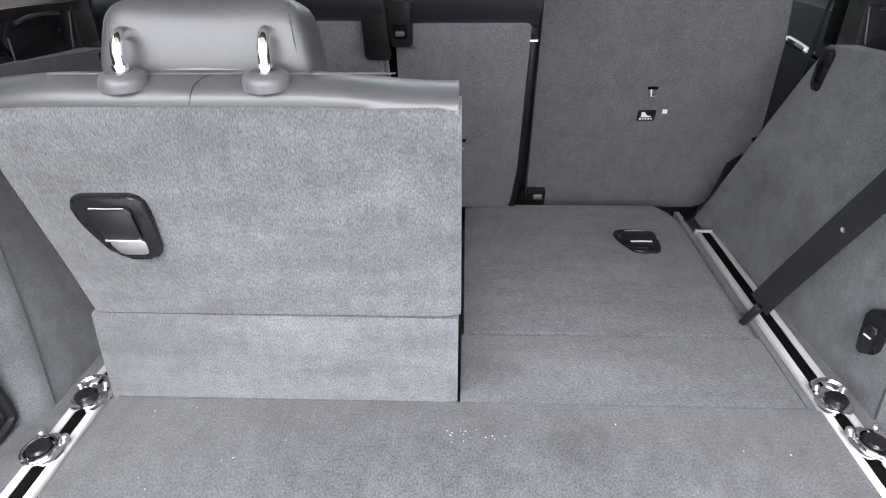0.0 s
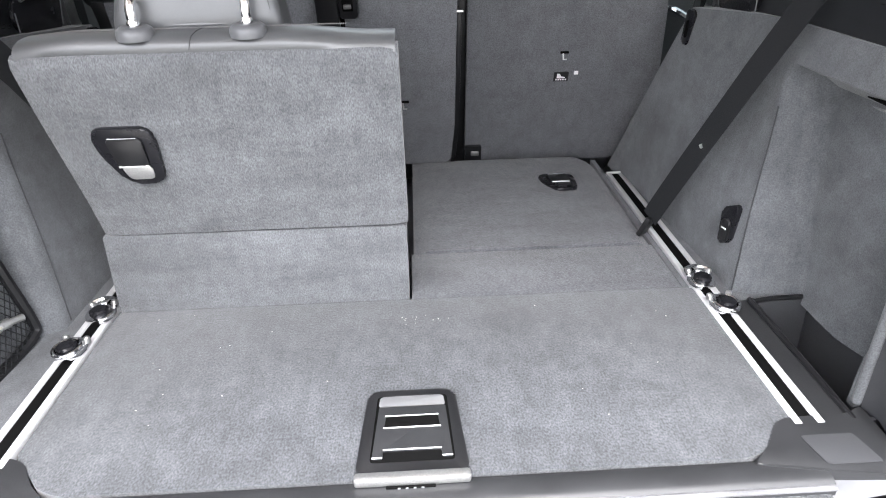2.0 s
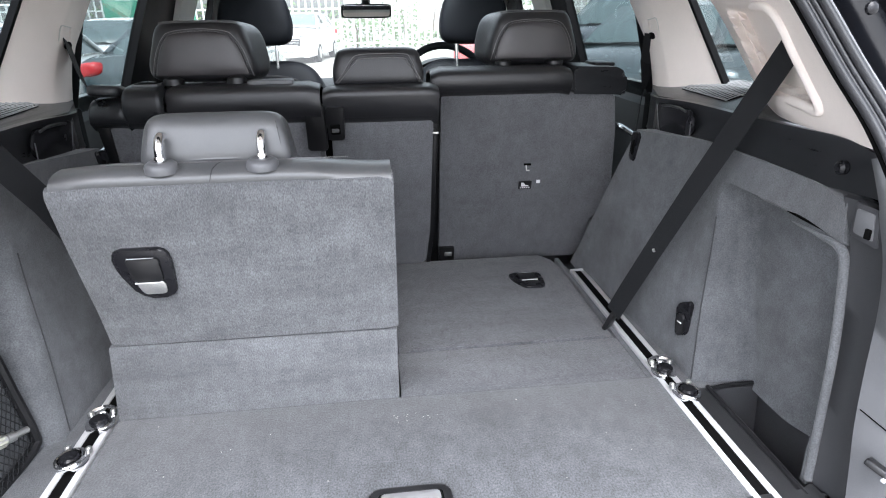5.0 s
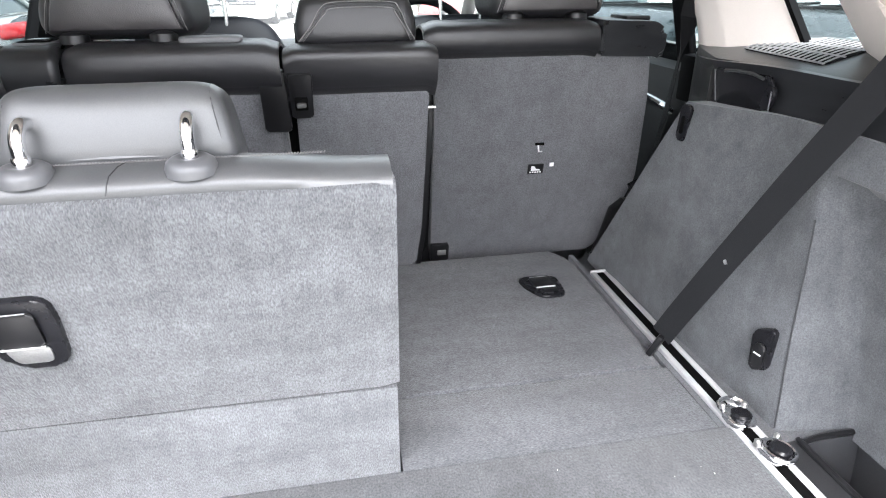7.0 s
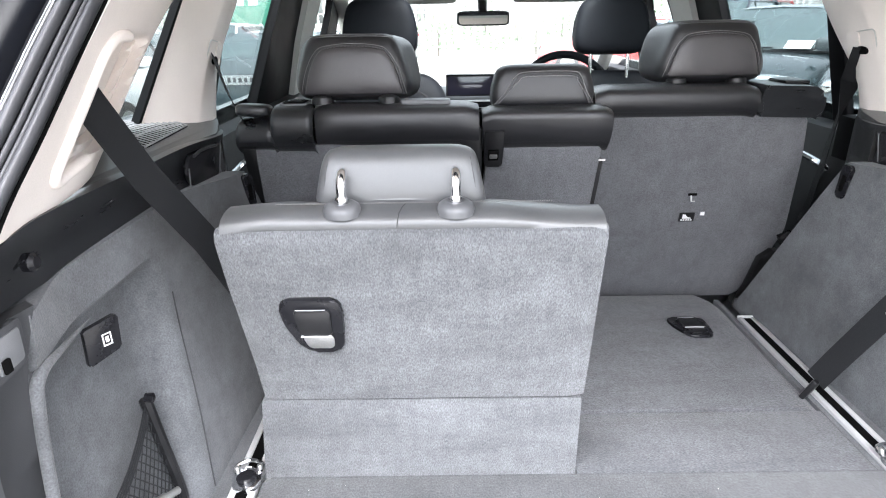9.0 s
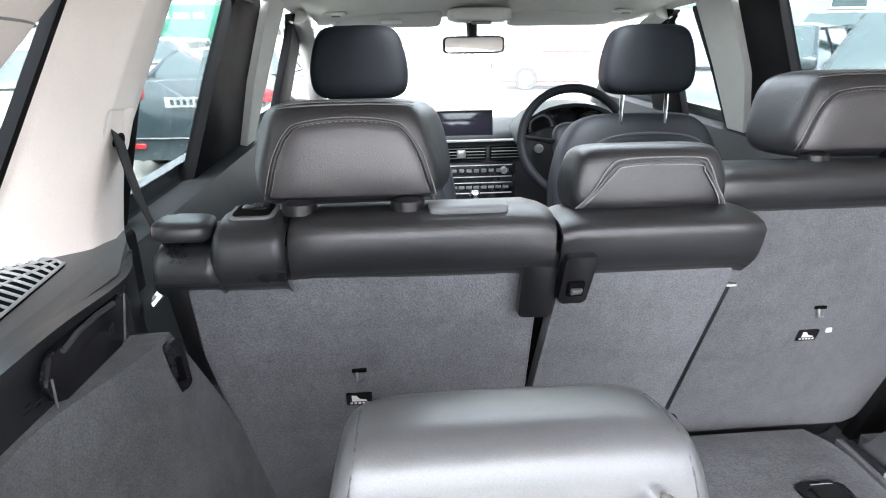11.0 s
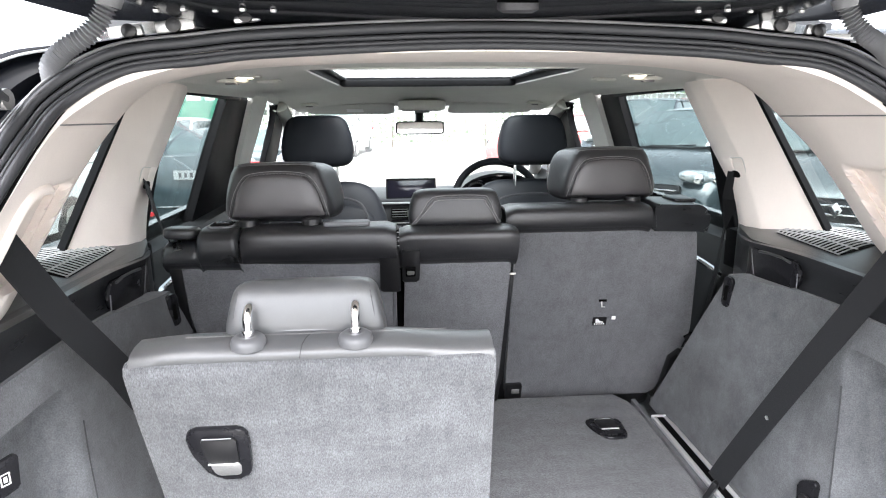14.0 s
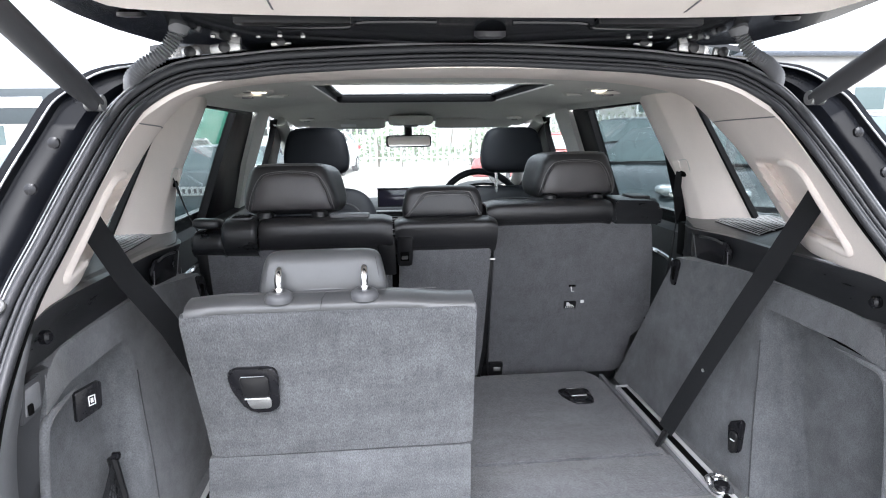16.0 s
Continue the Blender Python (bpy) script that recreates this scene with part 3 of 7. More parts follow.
hr3 = padded_headrest(seat3, (-0.2615, 0.425, 0.487), (0.220, 0.098, 0.094), 0.27, 0.58, hr3_warp, (-14, 0, 0), LEATHER_LIT)
for x in (-0.3655, -0.1575):
    sgn = -1 if x < -0.26 else 1
    bm = B()
    pts = []
    for a in range(26):
        th = 2 * math.pi * a / 26
        cy, cz = 0.044 * math.copysign(abs(math.cos(th)) ** 0.62, math.cos(th)), 0.0425 * math.copysign(abs(math.sin(th)) ** 0.62, math.sin(th))
        pts.append((x - sgn * 0.006 - sgn * 0.0075 * cz / 0.045, 0.425 + cy * math.cos(radians(-14)) - cz * math.sin(radians(-14)), 0.487 + cy * math.sin(radians(-14)) + cz * math.cos(radians(-14))))
    tube(bm, pts, 0.0013, 6, closed=True)
    part("piping", bm, LEATHER, hr3)
bm = B()
tube(bm, curve([(-0.362, 0.386, 0.4725), (-0.345, 0.3805, 0.4715), (-0.2615, 0.3785, 0.4715), (-0.178, 0.3805, 0.4715), (-0.161, 0.386, 0.4725)], 6), 0.0040, 8)
part("welt", bm, LEATHER_LIT, hr3)
for x in (-0.335, -0.188):
    bm = B()
    lathe(bm, [(0.0240, -0.006), (0.0243, 0.001), (0.0228, 0.006), (0.0185, 0.0095), (0.013, 0.0108), (0.0095, 0.009)], pose(x, 0.352, 0.4655, 3, 0, 0))
    part("collar", bm, COLLAR, seat3, smooth=70)
    bm = B()
    tube(bm, curve([(x, 0.353, 0.472), (x, 0.3545, 0.490), (x, 0.359, 0.502), (x, 0.370, 0.509), (x, 0.386, 0.505), (x, 0.40, 0.498)], 5), 0.0068, 12)
    part("post", bm, CHROME, seat3)
    bm = B()
    lathe(bm, [(0.0082, 0.0), (0.0082, 0.007), (0.007, 0.009)], pose(x, 0.3535, 0.474), 14)
    part("post_sleeve", bm, CHROME, seat3)
bm = B()
soft(bm, (-0.25, 0.55, -0.03), (0.47, 0.30, 0.12), 0.35, 0.5)
part("cushion", bm, LEATHER, seat3, "black leather seat cushion")

# ---- folding third-row seat, lying flat ----
seat3b = thing("third_row_seat", "grey carpet-backed boot seat folded flat level with the floor", "car seat", "third-row seats")
bm = B()
prism(bm, [(0.0075, 0.388), (0.4965, 0.388), (0.4965, 0.5455), (0.0075, 0.5455)], "z", -0.05, -0.0005, 0.003)
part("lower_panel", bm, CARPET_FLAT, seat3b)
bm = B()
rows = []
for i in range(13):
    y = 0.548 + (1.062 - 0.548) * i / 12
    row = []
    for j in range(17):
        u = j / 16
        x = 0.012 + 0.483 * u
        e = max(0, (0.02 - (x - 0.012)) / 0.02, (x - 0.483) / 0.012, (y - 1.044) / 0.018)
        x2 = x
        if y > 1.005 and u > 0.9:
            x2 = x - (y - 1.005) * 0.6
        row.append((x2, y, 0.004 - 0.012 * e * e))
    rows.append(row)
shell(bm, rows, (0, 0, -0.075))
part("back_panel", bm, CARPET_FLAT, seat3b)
bezel_handle(seat3b, Matrix.Translation((0.372, 0.857, 0.0045)), True)
bm = B()
soft(bm, (0.245, 0.79, -0.095), (0.46, 0.40, 0.045), 0.3, 0.5)
part("cushion", bm, LEATHER, seat3b, "black leather under the folded panel")

# ---- second row ----
def leftplane(x, z):
    return (x, 0.9795 + 0.06 * x - 0.265 * z, z)


def midplane(x, z):
    return (x, 1.033 - 0.43 * z, z)


def rightplane(x, z):
    return (x, 1.0945 - 0.267 * z, z)


def leather_top(bm, x0, x1, plane, z0, z1, depth=0.13, endr=0.012, n=14, bulge=0.008):
    """The rolled leather top of a seat back."""
    rows = []
    y0 = plane((x0 + x1) / 2, z0)[1]
    y1 = plane((x0 + x1) / 2, z1)[1]
    prof = []
    prof.append((y0 + 0.012, z0 - 0.004))
    prof.append((y0 - 0.004, z0 + 0.001))
    for k in range(1, 7):
        t = k / 6
        prof.append((y0 + (y1 - y0) * t - bulge * math.sin(math.pi * t ** 0.72 * 0.9), z0 + (z1 - z0 - 0.012) * t))
    prof += [(y1 + 0.004, z1 - 0.005), (y1 + 0.02, z1 - 0.001), (y1 + 0.05, z1), (y1 + depth - 0.02, z1 - 0.01), (y1 + depth, z1 - 0.04), (y0 + depth + 0.02, z0 - 0.25)]
    for y, z in prof:
        row = []
        for i in range(n + 1):
            u = i / n
            e = max(0.0, (endr - u * (x1 - x0)) / endr, (endr - (1 - u) * (x1 - x0)) / endr)
            row.append((x0 + (x1 - x0) * u, y + 0.006 * e * e, z - 0.008 * e * e))
        rows.append(row)
    shell(bm, rows, (0, 0.006, -0.006))
    return bm


def stitched_headrest(parent, c, w, d, hgt, inset, tilt, posts, roll=0.541):
    def wp(p):
        k = p.z / (hgt / 2)
        rear = smooth01(0.55 - p.y / d)
        p.x *= (1.0 - 0.10 * smooth01((k + 0.35) / 1.35)) * (1.0 - rear * (0.13 + 0.10 * smooth01((k + 1) / 1.6)))
        return p
    c = (c[0], c[1] + 0.016, c[2])
    hr = padded_headrest(parent, c, (w, d, hgt), 0.36, 0.50, wp, (tilt, 0, 0), LEATHER)
    m = pose(*c, tilt, 0, 0)
    a, b = inset
    # raised rear panel and its thread lines
    out = [(-a * 1.08, -b), (-a * 1.04, -b * 0.5), (-a * 1.0, b * 0.05), (-a * 0.91, b * 0.45), (-a * 0.70, b * 0.70), (0, b * 0.80), (a * 0.70, b * 0.70), (a * 0.91, b * 0.45), (a * 1.0, b * 0.05), (a * 1.04, -b * 0.5), (a * 1.08, -b)]

    def back(x, z):
        u, v = min(1, abs(x) / (w / 2)), min(1, abs(z) / (hgt / 2))
        y = (max(0.0, 1 - v ** (2 / 0.50))) ** (0.50 / 2)
        y2 = (max(0.0, 1 - u ** (2 / 0.36))) ** (0.36 / 2)
        return m @ (wp(Vector((x, -d / 2 * y * y2, z))) + Vector((0, -0.0014, 0)))
    line = curve([(p[0], p[1], 0) for p in out], 8)
    bm = B()
    tube(bm, [back(p.x, p.y) for p in line], 0.0013, 6)
    part("welt", bm, LEATHER, hr)
    bm = B()
    tube(bm, [back(p.x * 1.05, p.y * 1.07) for p in line], 0.0006, 6)
    part("outer_seam", bm, STITCH, hr)
    for k, rr in ((0.90, 0.0010), (0.955, 0.0007)):
        bm = B()
        tube(bm, [back(w * 0.43 * (i - 10) / 10, hgt / 2 * (k - 0.05 * abs((i - 10) / 10) ** 3)) for i in range(21)], rr, 6)
        part("top_seam", bm, LEATHER_LIT, hr)
    bm = B()
    low = Vector((0, -b, 0))
    rows = []
    for kk, lift in ((0.99, -0.001), (0.94, 0.0016), (0.86, 0.0028), (0.65, 0.0032), (0.4, 0.0032), (0.15, 0.0032), (0.01, 0.0032)):
        rows.append([back(q.x, q.y) + Vector((0, -lift, 0)) for q in [low + (p - low) * kk for p in line]])
    shell(bm, rows, (0, 0.003, 0))
    part("rear_panel", bm, LEATHER_PANEL, hr, "soft charcoal leather panel", smooth=60)
    bm = B()
    for i in range(0, len(line) - 1):
        p, q = line[i] * 0.955, line[i + 1] * 0.955
        k = max(1, int((q - p).length / 0.006))
        for j in range(k):
            s0, s1 = p.lerp(q, j / k), p.lerp(q, (j + 0.55) / k)
            tube(bm, [back(s0.x, s0.y) + Vector((0, -0.0012, 0)), back(s1.x, s1.y) + Vector((0, -0.0012, 0))], 0.0006, 5)
    part("stitching", bm, STITCH, hr)
    for px in posts:
        bm = B()
        tube(bm, [m @ Vector((px - c[0], -0.046, -hgt / 2 - 0.045)), m @ Vector((px - c[0], -0.040, -hgt / 2 + 0.035))], 0.006, 12)
        part("post", bm, STEEL, hr)
        q = m @ Vector((px - c[0], 0.004, roll - c[2]))
        bm = B()
        lathe(bm, [(0.022, -0.012), (0.022, 0.001), (0.016, 0.005), (0.0075, 0.007)], pose(q.x, q.y - 0.054, q.z + 0.001, tilt), 20)
        part("collar", bm, PLASTIC, hr)
    return hr


def hook(parent, x, z, plane):
    p = plane(x, z)
    bm = B()
    box(bm, (p[0], p[1] - 0.001, p[2]), (0.021, 0.006, 0.006), bev=0.0015)
    hk = part("anchor_slot", bm, DARK, parent)
    bm = B()
    tube(bm, [(p[0] - 0.004, p[1] - 0.003, p[2] - 0.002), (p[0] - 0.003, p[1] - 0.006, p[2] - 0.016), (p[0] + 0.005, p[1] - 0.006, p[2] - 0.016)], 0.002, 6)
    part("anchor_loop", bm, STEEL, hk)


def anchor_label(parent, x, z, plane, tilt):
    p = plane(x, z)
    m = Matrix.Translation((p[0], p[1] - 0.0025, p[2])) @ Euler((radians(90 + tilt), 0, 0)).to_matrix().to_4x4()
    bm = B()
    prism(bm, rounded(-0.019, -0.0125, 0.019, 0.0125, 0.002), "z", -0.001, 0.001)
    bmesh.ops.transform(bm, matrix=m, verts=bm.verts)
    lb = part("anchor_label", bm, PLASTIC, parent, "small black child-seat anchor label with white print")
    bm = B()
    prism(bm, [(-0.011, -0.004), (-0.011, 0.009), (-0.004, 0.008), (0.001, 0.001), (0.010, -0.001), (0.011, -0.004)], "z", 0.0012, 0.0016)
    for k in range(5):
        prism(bm, [(-0.014 + k * 0.006, -0.0095), (-0.010 + k * 0.006, -0.0095), (-0.010 + k * 0.006, -0.006), (-0.014 + k * 0.006, -0.006)], "z", 0.0012, 0.0016)
    bmesh.ops.transform(bm, matrix=m, verts=bm.verts)
    part("print", bm, WHITE, lb)


def back_board(bm, pts, plane, bev=0.006):
    slab(bm, round_poly(pts, 0.016), plane, (0, 0.07, 0.02), bev)


seatL = thing("rear_seat_back", "black leather and grey carpet seat back reclined, with stitched headrest", "car seat", "second-row seat backs")
bm = B()
back_board(bm, [(-0.555, 0.0), (-0.143, 0.0), (-0.145, 0.455), (-0.590, 0.458), (-0.598, 0.40), (-0.573, 0.139)], leftplane)
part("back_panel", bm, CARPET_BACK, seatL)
bm = B()
leather_top(bm, -0.461, -0.131, leftplane, 0.453, 0.537, bulge=0.020)
part("leather_roll", bm, LEATHER, seatL, smooth=60)
bm = B()
leather_top(bm, -0.546, -0.463, leftplane, 0.449, 0.537, depth=0.15, endr=0.006, bulge=0.024)
cap = part("side_cap", bm, PLASTIC_SCUFF, seatL, "glossy black plastic shoulder cover", smooth=60)
bm = B()
leather_top(bm, -0.618, -0.542, leftplane, 0.455, 0.512, depth=0.16, endr=0.008, bulge=0.022)
part("outer_wing", bm, PLASTIC_SCUFF, cap, smooth=60)
bm = B()
slab(bm, round_poly([(-0.612, 0.28), (-0.594, 0.28), (-0.588, 0.462), (-0.614, 0.462)], 0.003), lambda x, z: (x, 0.942 - 0.265 * z, z), (0, 0.10, 0.0), 0.003)
part("side_shield", bm, PLASTIC, cap)
bm = B()
soft(bm, (-0.584, 0.838, 0.528), (0.068, 0.085, 0.026), 0.5, 0.5, rot=(-6, 4, 8))
part("belt_guide", bm, PLASTIC_SCUFF, cap)
bm = B()
prism(bm, rounded(-0.534, 0.832, -0.478, 0.896, 0.012), "z", 0.5355, 0.5395, 0.002)
rl = part("release_recess", bm, PLASTIC_GREY, cap)
bm = B()
prism(bm, rounded(-0.529, 0.838, -0.483, 0.892, 0.010), "z", 0.5390, 0.5405, 0.0005)
part("recess_floor", bm, DARK, rl)
bm = B()
soft(bm, (-0.506, 0.876, 0.5405), (0.034, 0.026, 0.005), 0.5, 0.5)
part("release_lever", bm, PLASTIC_GLOSS, rl)
stitched_headrest(seatL, (-0.385, 0.905, 0.601), 0.278, 0.115, 0.132, (0.110, 0.052), -6, (-0.450, -0.314), 0.544)
hook(seatL, -0.391, 0.293, leftplane)
anchor_label(seatL, -0.395, 0.236, leftplane, 15)
bm = B()
slab(bm, round_poly([(-0.170, 0.380), (-0.124, 0.378), (-0.124, 0.486), (-0.169, 0.486)], 0.006), lambda x, z: (x, 0.949 - 0.265 * z, z), (0, 0.012, 0.004), 0.003)
part("latch_cover", bm, PLASTIC, seatL)
bm = B()
soft(bm, (-0.238, 0.850, 0.5375), (0.100, 0.034, 0.014), 0.3, 0.5)
part("belt_bezel", bm, JAMB_GREY, seatL, "pale grey belt outlet surround", smooth=60)

seatM = thing("rear_seat_back", "narrow middle seat back in black leather and grey carpet, low headrest", "car seat", "second-row seat backs")
bm = B()
back_board(bm, [(-0.128, 0.0), (0.116, 0.0), (0.125, 0.12), (0.125, 0.449), (-0.113, 0.449)], midplane)
part("back_panel", bm, CARPET_BACK, seatM)
bm = B()
leather_top(bm, -0.125, 0.136, midplane, 0.448, 0.528, bulge=0.014)
part("leather_roll", bm, LEATHER, seatM, smooth=60)


def hrm_warp(p):
    k = p.z / 0.043
    p.x *= 1 - 0.10 * smooth01((k + 0.3) / 1.3)
    if p.y < 0:
        p.y *= 0.9
    return p


hrm = padded_headrest(seatM, (0.002, 0.900, 0.559), (0.210, 0.105, 0.090), 0.30, 0.5, hrm_warp, (-8, 0, 0), LEATHER)
for off, rr, mt, nm in ((0.0, 0.0016, LEATHER_LIT, "welt"), (0.005, 0.0009, STITCH, "stitching"), (-0.0045, 0.0009, STITCH, "stitching")):
    bm = B()
    pts = curve([(-0.096 - off * 0.8, 0, -0.036), (-0.074 - off * 0.8, 0, -0.012), (-0.056 - off * 0.7, 0, 0.011 + off), (-0.035, 0, 0.021 + off), (0.055, 0, 0.021 + off), (0.070 + off * 0.6, 0, 0.011 + off), (0.082 + off * 0.6, 0, -0.012), (0.096 + off * 0.8, 0, -0.036)], 6)
    mm = pose(0.002, 0.900, 0.560, -8)
    tube(bm, [mm @ Vector((p.x, -0.0485 * (max(0, 1 - (abs(p.z) / 0.043) ** 4)) ** 0.25 - 0.0005, p.z)) for p in pts], rr, 6)
    part(nm, bm, mt, hrm)
hook(seatM, 0.002, 0.194, midplane)
bm = B()
slab(bm, round_poly([(-0.120, 0.405), (-0.083, 0.405), (-0.080, 0.484), (-0.121, 0.484)], 0.006), lambda x, z: (x, 1.007 - 0.43 * z, z), (0, 0.022, 0.004), 0.003)
lt = part("latch", bm, PLASTIC, seatM)
bm = B()
box(bm, (-0.102, 0.8190, 0.433), (0.022, 0.008, 0.024), rot=(23, 0, 0), bev=0.002)
part("latch_mouth", bm, DARK, lt)
bm = B()
box(bm, (-0.102, 0.8140, 0.431), (0.016, 0.006, 0.009), rot=(23, 0, 8), bev=0.002)
part("striker", bm, ZINC, lt)
bm = B()
slab(bm, [(-0.152, 0.0), (-0.118, 0.0), (-0.112, 0.42), (-0.150, 0.42)], lambda x, z: (x, 1.062 - 0.43 * z, z), (0, 0.05, 0.0), 0.002)
part("gap_filler", bm, DARK, seatM)
bm = B()
slab(bm, [(-0.144, 0.0), (-0.137, 0.0), (-0.135, 0.38), (-0.1435, 0.38)], lambda x, z: (x, 0.990 - 0.265 * z, z), (0, 0.02, 0.0), 0.002)
part("gap_edge", bm, CARPET_BACK, seatM)
bm = B()
slab(bm, [(0.117, 0.0), (0.129, 0.0), (0.137, 0.12), (0.136, 0.410), (0.1255, 0.410), (0.1255, 0.12)], lambda x, z: (x, 1.037 - 0.43 * z, z), (0, 0.06, 0.0), 0.002)
he = part("hinge_edge", bm, PLASTIC, seatM)
bm = B()
box(bm, (0.131, 0.857, 0.411), (0.014, 0.006, 0.0035))
part("clip", bm, STEEL, he)

seatR = thing("rear_seat_back", "black leather and grey carpet seat back upright, with stitched headrest", "car seat", "second-row seat backs")
bm = B()
back_board(bm, [(0.162, -0.03), (0.592, -0.03), (0.650, 0.13), (0.662, 0.18), (0.655, 0.24), (0.637, 0.38), (0.615, 0.484), (0.180, 0.487), (0.158, 0.487)], rightplane)
part("back_panel", bm, CARPET_BACK, seatR)
bm = B()
leather_top(bm, 0.131, 0.492, rightplane, 0.486, 0.552, bulge=0.018)
part("leather_roll", bm, LEATHER, seatR, smooth=60)
bm = B()
slab(bm, round_poly([(0.495, 0.480), (0.620, 0.476), (0.638, 0.468), (0.641, 0.500), (0.634, 0.530), (0.608, 0.546), (0.495, 0.550)], 0.01), lambda x, z: (x, 1.086 - 0.267 * z, z), (0, 0.14, 0.0), 0.012)
cap = part("side_cap", bm, PLASTIC_SCUFF, seatR, "glossy black plastic shoulder cover")
bm = B()
box(bm, (0.592, 1.03, 0.549), (0.055, 0.08, 0.010), bev=0.004)
part("belt_guide", bm, PLASTIC, cap)
stitched_headrest(seatR, (0.402, 1.045, 0.614), 0.285, 0.125, 0.136, (0.112, 0.05), -4, (0.325, 0.460), 0.557)
hook(seatR, 0.403, 0.285, rightplane)
anchor_label(seatR, 0.402, 0.222, rightplane, 15)
p = rightplane(0.440, 0.231)
bm = B()
box(bm, (p[0], p[1] - 0.001, p[2]), (0.010, 0.003, 0.009))
part("small_tag", bm, WHITE, seatR)
bm = B()
slab(bm, round_poly([(0.160, -0.02), (0.205, -0.02), (0.205, 0.028), (0.160, 0.028)], 0.004), lambda x, z: (x, 1.080 - 0.267 * z, z), (0, 0.02, 0), 0.003)
lt = part("lower_latch", bm, PLASTIC, seatR)
bm = B()
box(bm, (0.187, 1.078, 0.006), (0.022, 0.006, 0.014), bev=0.002)
part("striker", bm, ZINC, lt)
bm = B()
slab(bm, [(0.110, -0.02), (0.162, -0.02), (0.160, 0.48), (0.122, 0.48)], lambda x, z: (x, 1.128 - 0.30 * z, z), (0, 0.03, 0), 0.003)
part("hinge_cover", bm, PLASTIC, seatR)
bm = B()
slab(bm, [(0.597, -0.07), (0.67, -0.06), (0.70, 0.12), (0.640, 0.125), (0.614, 0.10)], lambda x, z: (x, 1.072 - 0.267 * z, z), (0, 0.03, 0), 0.004)
part("recliner_cover", bm, PLASTIC, seatR)
bm = B()
lathe(bm, [(0.016, 0), (0.016, 0.03), (0.012, 0.034)], pose(0.655, 1.05, 0.15, 0, 60, 0), 16)
part("recliner_knob", bm, PLASTIC_GLOSS, seatR)
# cushions of the row, mostly hidden
for nm, x0, x1 in (("l", -0.58, -0.15), ("m", -0.14, 0.11), ("r", 0.12, 0.62)):
    par = {"l": seatL, "m": seatM, "r": seatR}[nm]
    bm = B()
    soft(bm, ((x0 + x1) / 2, 1.36, -0.02), (x1 - x0, 0.50, 0.16), 0.3, 0.4)
    part("cushion", bm, LEATHER, par)

# ---- side walls of the boot ----


def wall_x(y, z, s):
    """How far out the felt side wall lies."""
    x = 0.578 + 0.15 * z
    x -= 0.034 * smooth01((y - 0.55) / 0.45) * (1 - smooth01(z / 0.5))
    x -= 0.036 * smooth01((y - 0.56) / 0.2) * smooth01(z / 0.40)
    x -= 0.022 * math.exp(-((y - 0.62) / 0.14) ** 2 - ((z - 0.10) / 0.10) ** 2)
    x += 0.006 * math.exp(-((y - 0.74) / 0.09) ** 2 - ((z - 0.17) / 0.05) ** 2)
    x -= 0.007 * math.exp(-((y - 0.66) / 0.05) ** 2 - ((z - 0.27) / 0.05) ** 2)
    x += 0.008 * math.exp(-((y - 0.52) / 0.07) ** 2 - ((z - 0.24) / 0.08) ** 2)
    tail = 1 - smooth01((y - 0.10) / 0.16)
    x += tail * (0.617 - 0.016 * smooth01((z - 0.28) / 0.16) - x)
    rec = 1 - smooth01((y - (0.347 if s > 0 else 0.315) - 0.26 * max(0.0, z)) / (0.02 if s > 0 else 0.04))
    top = 1 - smooth01((z - 0.345) / 0.03)
    depth = 0.080 if s > 0 else 0.050
    depth += 0.030 * (1 - smooth01(z / 0.22)) if s > 0 else 0.0
    x += depth * rec * top * smooth01((y - 0.106) / 0.010)
    return x


